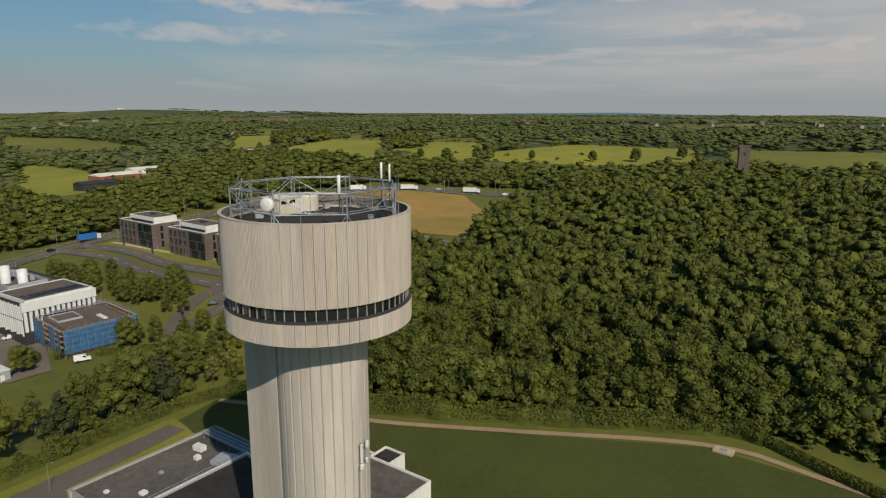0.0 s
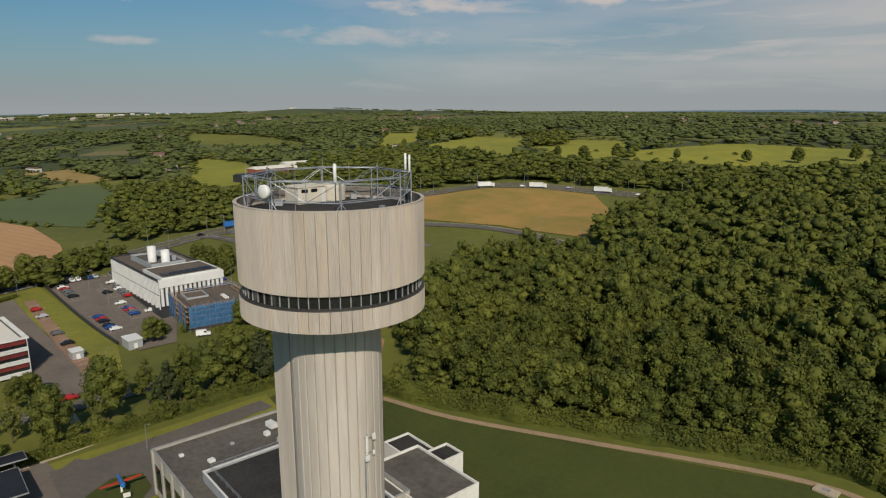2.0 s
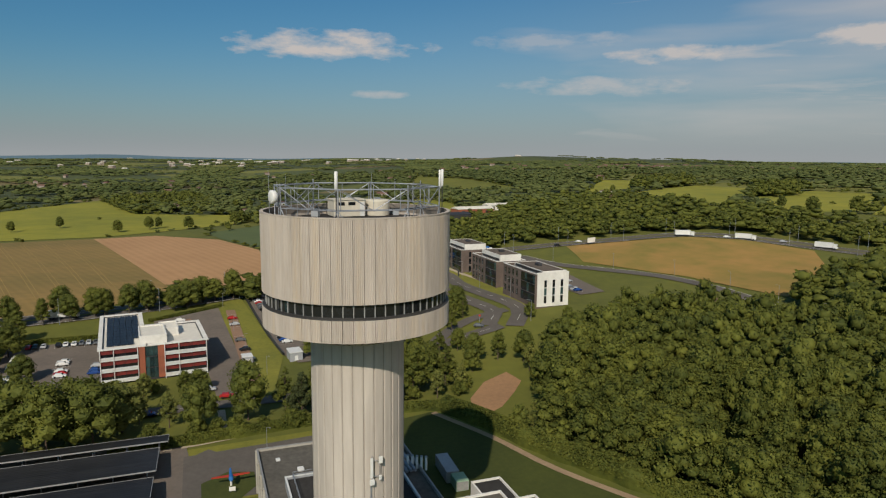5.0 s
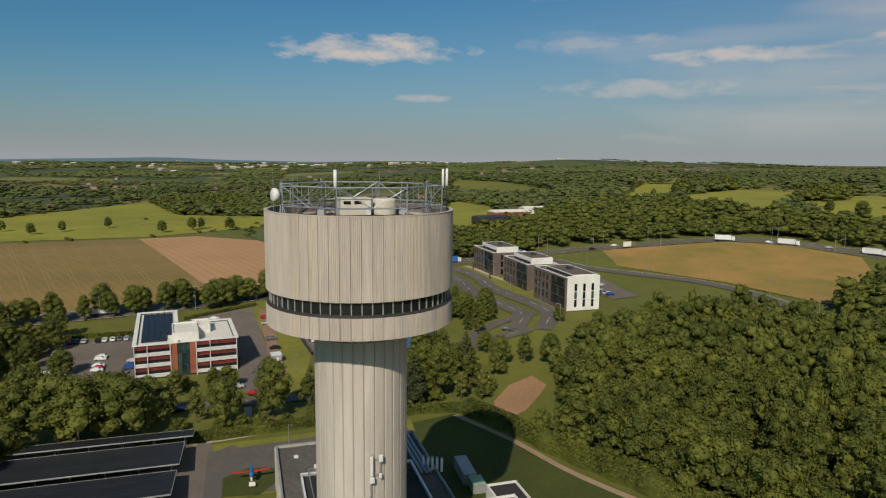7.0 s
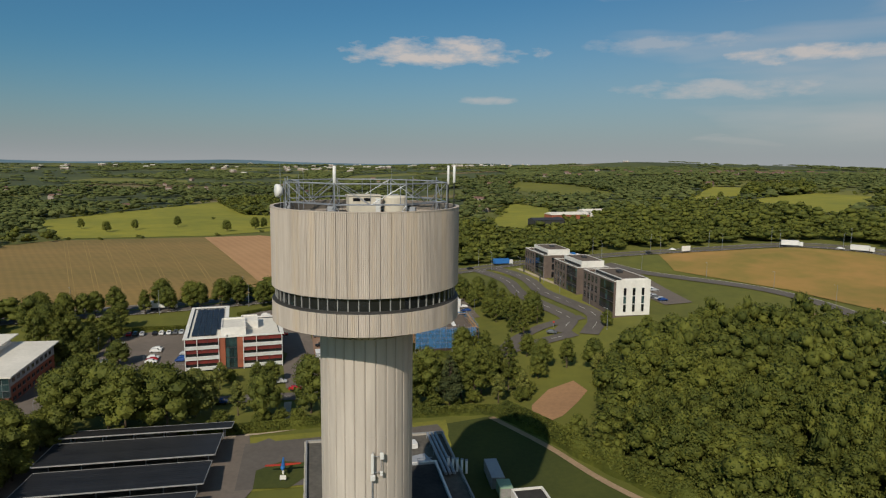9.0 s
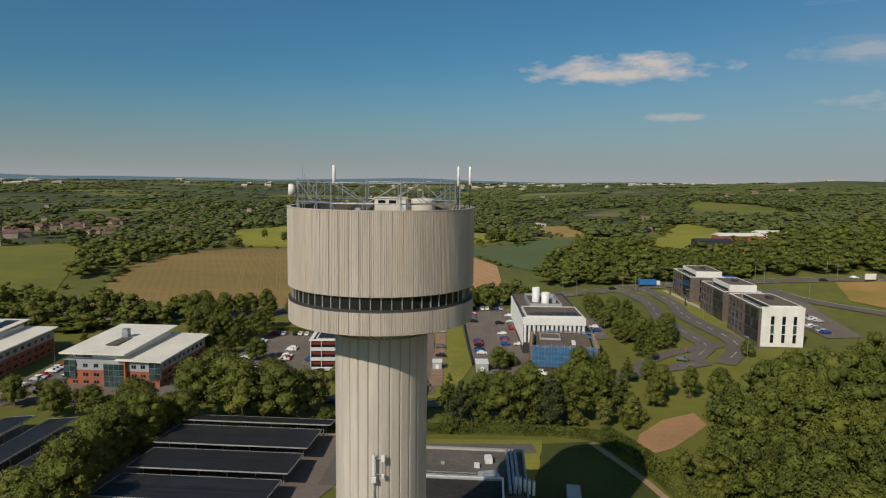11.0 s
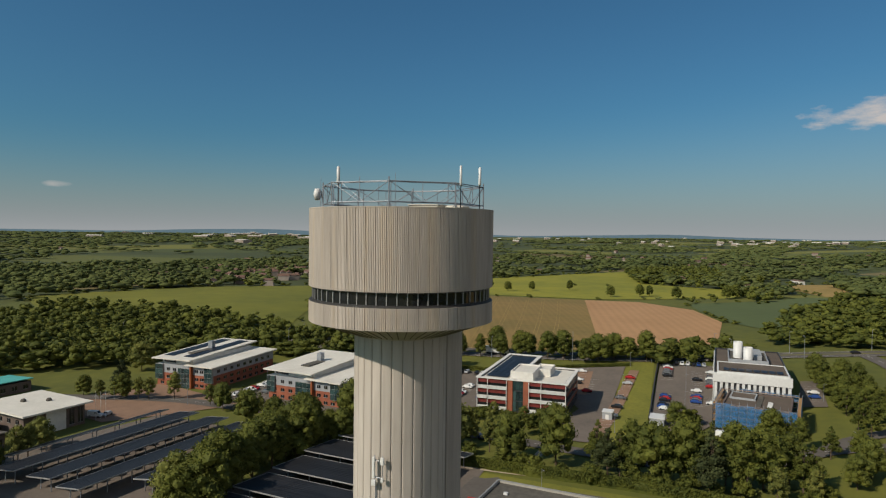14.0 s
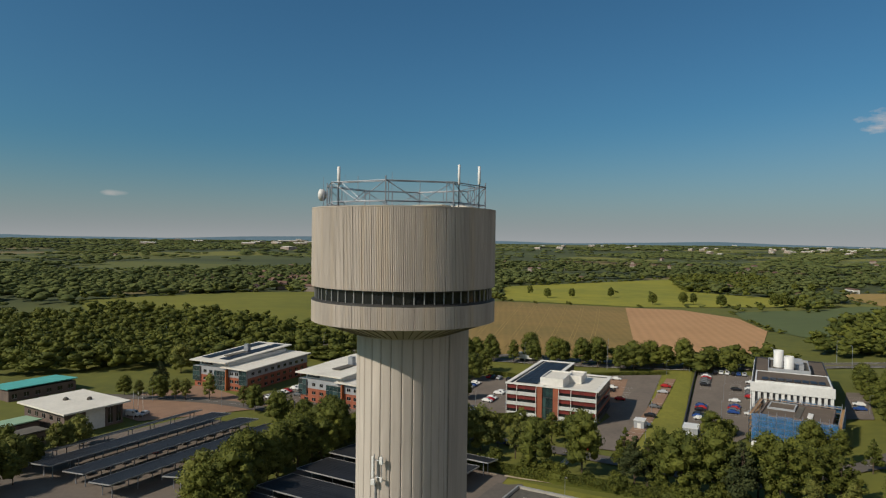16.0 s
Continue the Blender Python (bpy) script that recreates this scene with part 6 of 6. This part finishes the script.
# ---- cars ----
def car_meshes(van=False):
    prof = [(-2.1, 0.35), (-2.15, 0.8), (-1.75, 0.98), (-1.3, 1.42), (0.55, 1.46), (1.05, 1.0), (2.0, 0.84), (2.15, 0.6), (2.1, 0.35)]
    if van:
        prof = [(-2.5, 0.4), (-2.55, 1.0), (-2.5, 2.15), (1.0, 2.2), (1.7, 1.35), (2.45, 1.15), (2.55, 0.7), (2.5, 0.4)]
    bm = bmesh.new()
    sides = []
    for y, k in ((-0.88, 0.97), (-0.78, 1.0), (0.78, 1.0), (0.88, 0.97)):
        sides.append([bm.verts.new((x * k, y * (0.86 if z > 1.2 else 1), 0.35 + (z - 0.35) * (1 if abs(y) < 0.8 else 0.96))) for x, z in prof])
    n = len(prof)
    for a, b in zip(sides, sides[1:]):
        for i in range(n):
            bm.faces.new((a[i], a[(i + 1) % n], b[(i + 1) % n], b[i]))
    bm.faces.new(sides[0][::-1])
    bm.faces.new(sides[-1])
    bmesh.ops.recalc_face_normals(bm, faces=bm.faces[:])
    body = bpy.data.meshes.new("body")
    bm.to_mesh(body)
    bm.free()
    if van:
        panes = [("windscreen", ((1.06, -0.72, 2.16), (1.06, 0.72, 2.16), (1.66, 0.72, 1.43), (1.66, -0.72, 1.43)))]
        panes += [("side_window", ((0.2, 0.885 * s, 1.35), (1.2, 0.885 * s, 1.35), (0.9, 0.775 * s, 1.9), (0.2, 0.775 * s, 1.9))) for s in (-1, 1)]
    else:
        panes = [("side_window", ((-1.45, 0.80 * s, 1.045), (0.85, 0.80 * s, 1.045), (0.45, 0.70 * s, 1.405), (-1.15, 0.70 * s, 1.405))) for s in (-1, 1)]
        panes += [("windscreen", ((1.07, -0.68, 1.055), (1.07, 0.68, 1.055), (0.62, 0.6, 1.455), (0.62, -0.6, 1.455)))]
        panes += [("rear_window", ((-1.70, -0.68, 1.065), (-1.70, 0.68, 1.065), (-1.34, 0.6, 1.425), (-1.34, -0.6, 1.425)))]
    win = []
    for name, cs in panes:
        me = bpy.data.meshes.new(name)
        me.from_pydata(cs, [], [(0, 1, 2, 3)])
        me.materials.append(M["glass"])
        win.append((name, me))
    bm = bmesh.new()
    tube(bm, (0, -0.1, 0), (0, 0.1, 0), 0.33, 12)
    wheel = bpy.data.meshes.new("wheel")
    bm.to_mesh(wheel)
    bm.free()
    wheel.materials.append(M["rubber"])
    return body, win, wheel


COLOURS = {"white": (0.72, 0.72, 0.70), "silver": (0.42, 0.43, 0.44), "black": (0.015, 0.015, 0.017), "grey": (0.12, 0.125, 0.13), "blue": (0.02, 0.06, 0.22), "red": (0.36, 0.02, 0.02), "turquoise": (0.06, 0.35, 0.42)}
CARS = {}
BODY, WIN, WHEEL = car_meshes()
VBODY, VWIN, _ = car_meshes(True)
for name, c in COLOURS.items():
    pm = material("car_paint_" + name, c, tuple(v * 0.85 for v in c), 0.25, coarse=0.5, spec=0.6)
    CARS[name] = BODY.copy()
    CARS[name].materials.append(pm)
VBODY.materials.append(bpy.data.materials["car_paint_white"])


def car(colour, x, y, turn, where, van=False):
    t = thing("van" if van else "car", f"parked white van on the {where}" if van else f"parked {colour} car on the {where}", "van" if van else "car", x, y, H(x, y) + 0.36, turn, "parked cars on the " + where)
    new("body", VBODY if van else CARS[colour]).parent = t
    for name, me in VWIN if van else WIN:
        new(name, me).parent = t
    for wx in (-1.35, 1.35):
        for wy in (-0.78, 0.78):
            w = new("wheel", WHEEL)
            w.parent = t
            w.location = (wx * (1.15 if van else 1), wy, 0.33)


MIXED = ["white", "silver", "black", "grey", "white", "blue", "red", "white", "silver", "black", "grey", "white"]


def bays(a, b, n, turn, fullness, where):
    for k in range(n):
        if RNG.random() < fullness:
            f = (k + 0.5) / n
            car(MIXED[int(RNG.integers(len(MIXED)))], a[0] + (b[0] - a[0]) * f + RNG.normal() * 0.1, a[1] + (b[1] - a[1]) * f + RNG.normal() * 0.15, turn + RNG.normal() * 1.5 + (180 if RNG.random() < 0.4 else 0), where)


def bay_lines(a, b, n, depth, turn):
    t = tagged(new("bay_marking"), "white parking bay lines", "road marking", "", "structure")
    dx, dy = math.cos(radians(turn)) * depth / 2, math.sin(radians(turn)) * depth / 2
    bm = bmesh.new()
    for k in range(n + 1):
        f = k / n
        x, y = a[0] + (b[0] - a[0]) * f, a[1] + (b[1] - a[1]) * f
        v = [(x - dx, y - dy), (x + dx, y + dy)]
        px, py = -dy / depth * 0.14, dx / depth * 0.14
        q = [bm.verts.new((c[0] + e * px, c[1] + e * py, H(*c) + 0.37)) for c, e in ((v[0], -1), (v[1], -1), (v[1], 1), (v[0], 1))]
        bm.faces.new(q)
    bmesh.ops.recalc_face_normals(bm, faces=bm.faces[:])
    part("line", bm, M["paint"], t)


P1, P2, P3, P4, P5 = "asphalt car park", "car park behind the red building", "car park by the trees", "car park between the offices", "car park behind the offices"
for a, b, n, turn, full, where in (
        ((-304, 71), (-283, 73.2), 8, 95, 0.95, P1), ((-262, 75), (-240, 77.2), 8, 95, 0.95, P1), ((-308, 73), (-309, 97), 10, 3, 0.85, P1),
        ((-298, 84), (-278, 85.5), 8, 95, 0.5, P1), ((-298, 89.5), (-274, 91.2), 9, 95, 0.85, P1), ((-270, 86.0), (-250, 87.5), 8, 95, 0.8, P1), ((-262, 92), (-252, 93), 4, 95, 0.6, P1),
        ((-288, 36), (-262, 39), 6, 96, 0.6, P2), ((-272, 43.5), (-252, 45.5), 6, 96, 0.5, P2), ((-285, 58), (-210, 62), 18, 96, 0.3, P2), ((-250, 36), (-236, 38), 5, 96, 0.5, P2),
        ((-262, -18), (-262, 10), 11, 3, 0.75, P3), ((-252, -18), (-222, -16), 12, 92, 0.85, P3), ((-246, -2), (-222, 0), 9, 92, 0.7, P3), ((-216, -14), (-211, 4), 7, 10, 0.8, P3), ((-236, 10), (-222, 10), 5, 92, 0.6, P3),
        ((-224, -78), (-222, -68), 4, 4, 0.9, P4), ((-212, -80), (-190, -78), 9, 94, 0.8, P4), ((-212, -71), (-192, -70), 8, 94, 0.8, P4), ((-186, -82), (-182, -68), 5, 4, 0.6, P4),
        ((-318, 214), (-262, 220), 20, 95, 0.7, P5), ((-258, 212), (-242, 213), 6, 95, 0.9, P5), ((-284, 127), (-262, 127.5), 7, 92, 0.3, P1)):
    bays(a, b, n, turn, full, where)
    bay_lines(a, b, n, 4.8, turn)
for x, y, turn, c in ((-188, 52, 85, "red"), (-196, 47, 92, "silver"), (-180, 30, 88, "blue"), (-142, -97, 20, "silver"), (-88, -77, 60, "blue"), (-216, 150, 60, "grey")):
    car(c, x, y, turn, "campus road")
car("white", -213, 99, 70, "yard by the scaffold", True)
car("white", -139, -99, 110, "block-paved forecourt", True)
for k in range(11):
    car(MIXED[k], -147.5 + 5.1 * k, -58.6 + 0.1 * (k % 2), 90 + 2 * (k % 3), "canopy bays")
    car(MIXED[-k], -146 + 5.0 * k, -46.0, 90 - 2 * (k % 3), "canopy bays")
for k in range(6):
    car(MIXED[k + 3], -150, 4 + 5.2 * k, 2 * (k % 3), "canopy bays")
    car(MIXED[k + 1], -134, 2 + 5.4 * k, -2 * (k % 2), "canopy bays")


def lorry(x, y, turn, body, key):
    t = thing("lorry", f"{body} box lorry on the dual carriageway", "lorry", x, y, H(x, y) + 0.4, turn, "lorries on the road")
    boxes("box_body", M[key], t, (-6.5, 3.2, -1.25, 1.25, 1.0, 3.9))
    bm = bmesh.new()
    prism(bm, [(3.5, -1.2), (5.4, -1.2), (5.7, -0.9), (5.7, 0.9), (5.4, 1.2), (3.5, 1.2)], 0.6, 3.1)
    part("cab", bm, M["white_metal"], t)
    boxes("windscreen", M["glass"], t, (5.55, 5.74, -0.95, 0.95, 1.8, 2.8))
    boxes("chassis", M["dark_steel"], t, (-6.4, 5.2, -1.0, 1.0, 0.55, 1.0))
    for wx in (-5.4, -4.2, 4.3):
        for wy in (-1.05, 1.05):
            bm = bmesh.new()
            tube(bm, (wx, wy - 0.16, 0.5), (wx, wy + 0.16, 0.5), 0.5, 12)
            part("wheel", bm, M["rubber"], t)


for x, y, turn, body, key in ((-357, 172, 95, "blue", "sign_blue"), (-355, 214, 92, "blue", "sign_blue"), (-334, 93, 110, "pale green", "green_roof"), (-327, 347, 60, "white", "white_metal"), (-300, 372, 35, "white", "white_metal"), (-262, 396, 25, "white", "white_metal"), (-297, -10, 95, "white", "white_metal")):
    lorry(x, y, turn, body, key)
for x, y, turn, c in ((-318, 60, 108, "white"), (-307, 22, 100, "white"), (-350, 280, 82, "white"), (-346, 262, 80, "black"), (-310, 366, 40, "white"), (-285, 387, 30, "silver"), (-240, 405, 20, "white"), (-352, 150, 100, "black")):
    car(c, x, y, turn, "dual carriageway")
hoarding = thing("hoarding", "white roadside hoarding on posts", "sign", -338, 282, None, 10)
boxes("panel", M["white"], hoarding, (-0.15, 0.15, -3.2, 3.2, 1.5, 4.6))
boxes("post", M["dark_steel"], hoarding, (-0.1, 0.1, -2.6, -2.4, -0.2, 1.5), (-0.1, 0.1, 2.4, 2.6, -0.2, 1.5))


# ---- lamps and signs ----
def lamp_meshes():
    bm = bmesh.new()
    tube(bm, (0, 0, -0.2), (0, 0, 9.0), 0.10, 8, 0.06)
    tube(bm, (0, 0, 9.0), (1.3, 0, 9.25), 0.05, 6, 0.04)
    pole = bpy.data.meshes.new("pole")
    bm.to_mesh(pole)
    bm.free()
    pole.materials.append(M["galv"])
    bm = bmesh.new()
    box(bm, 1.1, 1.9, -0.16, 0.16, 9.16, 9.32)
    bmesh.ops.bevel(bm, geom=bm.edges[:], offset=0.05, segments=1, affect="EDGES")
    head = bpy.data.meshes.new("lantern")
    bm.to_mesh(head)
    bm.free()
    head.materials.append(M["frame_grey"])
    return pole, head


POLE, LANTERN = lamp_meshes()


def street_lamp(x, y, turn, s, group):
    t = thing("street_lamp", "grey steel street lamp", "street lamp", x, y, None, turn, group)
    t.scale = (s, s, s)
    new("pole", POLE).parent = t
    new("lantern", LANTERN).parent = t


for pts, gap, side, s, g in ((MAIN, 34, 9.0, 1.15, "lamps along the dual carriageway"), (MAIN, 34, -9.0, 1.15, "lamps along the dual carriageway"), (LINK, 26, 11.0, 0.95, "lamps along the access road"), (EAST, 30, 5.0, 0.95, "lamps along the estate road"), (CAMPUS, 30, 4.6, 0.7, "lamps along the campus road")):
    line = smooth_line([(x, y, 0) for x, y in pts])
    run = 0.0
    for p, q in zip(line, line[1:]):
        run += (q - p).length
        if run > gap:
            run = 0.0
            d = (q - p).normalized()
            street_lamp(p.x - d.y * side, p.y + d.x * side, math.degrees(math.atan2(-d.x * side, d.y * side)), s, g)
for x, y in ((-298, 55), (-262, 58), (-238, 61), (-206, 66), (-292, 80), (-270, 82), (-246, 84), (-268, 12), (-240, -22), (-210, -84), (-300, 210), (-262, 130), (-215, 0), (-145, 60)):
    street_lamp(x, y, 40, 0.75, "car-park lamps")
for x, y, turn in ((-172, -48, 10), (-168, -30, 10), (-330, 176, 80), (-303, 176, 80)):
    t = thing("sign_totem", "tall dark sign totem", "sign", x, y, None, turn)
    boxes("panel", M["dark_panel"], t, (-0.2, 0.2, -0.8, 0.8, 0, 3.4))
    boxes("bar", M["white"], t, (0.2, 0.23, -0.5, 0.5, 2.6, 2.8), (0.2, 0.23, -0.5, 0.3, 2.2, 2.35), label="pale lettering bars")
t = thing("road_sign", "round red road sign on a post", "sign", -222, 153, None, -20)
bm = bmesh.new()
tube(bm, (0, 0, 0), (0, 0, 3.0), 0.06)
part("post", bm, M["galv"], t)
bm = bmesh.new()
tube(bm, (0.05, 0, 2.6), (0.12, 0, 2.6), 0.4, 20)
part("disc", bm, M["sign_red"], t)
for k in range(4):
    t = thing("signal_cabinet", "dark equipment post beside the hedge path", "cabinet", -160.5, 72 + 1.9 * k, None, 0, "dark posts by the path")
    boxes("case", M["dark_panel"], t, (-0.25, 0.25, -0.3, 0.3, 0, 2.2))
    boxes("plinth", M["paving"], t, (-0.35, 0.35, -0.4, 0.4, -0.1, 0.08))
t = thing("stone_slab", "pale concrete manhole slab in the grass", "slab", -31, 157.5)
boxes("slab", M["paving"], t, (-2.2, 2.2, -1.4, 1.4, -0.6, 0.45))
boxes("cover", M["frame_grey"], t, (-0.7, 0.7, -0.6, 0.6, 0.45, 0.55))

# ---- farm sheds, houses and the far town ----
def shed(x, y, l, w, h, turn, wall, roof, label):
    t = thing("shed", label, "building", x, y, None, turn)
    boxes("wall", M[wall], t, (-l / 2, l / 2, -w / 2, w / 2, -1, h))
    bm = bmesh.new()
    v = [[bm.verts.new((sx * (l / 2 + 0.4), yy, zz)) for yy, zz in ((-w / 2 - 0.4, h), (0, h + w * 0.14), (w / 2 + 0.4, h))] for sx in (-1, 1)]
    for i in range(2):
        bm.faces.new((v[0][i], v[1][i], v[1][i + 1], v[0][i + 1]))
    bm.faces.new(v[0])
    bm.faces.new(v[1][::-1])
    part("roof", bm, M[roof], t)
    for k in range(4):
        boxes("door", M["dark_panel"], t, (-l * 0.4 + l * 0.22 * k, -l * 0.4 + l * 0.22 * k + 3, -w / 2 - 0.06, -w / 2 + 0.06, 0, min(3.4, h - 0.5)))


for s in ((-575, 300, 40, 16, 5, 96, "brick", "white_roof", "long brick shed with pale roof"), (-545, 268, 30, 14, 4.5, 96, "dark_panel", "dark_panel", "long low black farm shed"), (-590, 338, 36, 14, 4.5, 96, "white", "white_roof", "long pale farm shed"), (-530, 350, 30, 10, 4, 100, "grey_panel", "white_roof", "long grey farm shed"), (-880, 150, 16, 8, 5, 30, "white", "tile_red", "white farmhouse with tiled roof"), (-640, 500, 14, 9, 5, 10, "white", "tile_red", "white farmhouse with tiled roof"), (-186, 246, 18, 9, 6, 20, "white", "tile_red", "pale house among the trees")):
    shed(*s)
church = thing("church_tower", "sandstone church tower above the trees", "church", -118, 560, None, 20)
boxes("tower", M["brick_dark"], church, (-4, 4, -4, 4, -1, 24))
boxes("parapet", M["brick_dark"], church, *[(x, x + 1.2, s * 4.1 - 0.3, s * 4.1 + 0.3, 24, 25.2) for s in (-1, 1) for x in (-4, -1.6, 0.8, 2.8)])
boxes("louvre", M["sill"], church, (-0.9, 0.9, -4.06, -3.9, 17, 20.5))
boxes("louvre", M["sill"], church, (3.9, 4.06, -0.9, 0.9, 17, 20.5))


def village(name, label, centre, spread, n, big):
    bm, bw, bv = bmesh.new(), bmesh.new(), bmesh.new()
    for _ in range(n):
        x, y = centre[0] + RNG.normal() * spread[0], centre[1] + RNG.normal() * spread[1]
        if not clear(x, y):
            continue
        z = H(x, y)
        l, w, h = big * (7 + 6 * RNG.random()), big * (6 + 2 * RNG.random()), (5 + 2 * RNG.random()) * (1 + (big - 1) * 0.25)
        a = RNG.random() * math.pi
        R = Matrix.Translation((x, y, z)) @ Matrix.Rotation(a, 4, "Z")
        b2 = bmesh.new()
        box(b2, -l / 2, l / 2, -w / 2, w / 2, -2, h)
        b2.transform(R)
        me = bpy.data.meshes.new("tmp")
        b2.to_mesh(me)
        b2.free()
        bm.from_mesh(me)
        bpy.data.meshes.remove(me)
        v = [[bw.verts.new(R @ Vector((sx * (l / 2 + 0.3), yy, zz))) for yy, zz in ((-w / 2 - 0.3, h), (0, h + w * 0.35 / big), (w / 2 + 0.3, h))] for sx in (-1, 1)]
        for i in range(2):
            bw.faces.new((v[0][i], v[1][i], v[1][i + 1], v[0][i + 1]))
        bw.faces.new(v[0])
        bw.faces.new(v[1][::-1])
    t = tagged(new(name), label, "buildings", "", "stuff")
    part("walls", bm, M["house_wall"] if big > 2 else M["house_wall"], t)
    part("roofs", bw, M["white_roof"] if big > 2 else M["tile_red"], t)


village("village_houses", "brick and white houses of a village beyond the pasture", (-720, -470), (110, 80), 80, 1.0)
village("village_houses", "scattered houses and farms among the woods", (-1200, 100), (420, 520), 60, 1.1)
village("village_houses", "hilltop village houses", (-1500, 1150), (160, 120), 60, 1.2)
village("village_houses", "scattered houses among northern fields", (-300, 1500), (600, 300), 60, 1.2)
village("distant_town", "pale blocks of a distant town", (-3300, 200), (300, 700), 70, 2.4)
village("distant_sheds", "long pale warehouses near the horizon", (-2900, -2400), (500, 500), 26, 5.0)
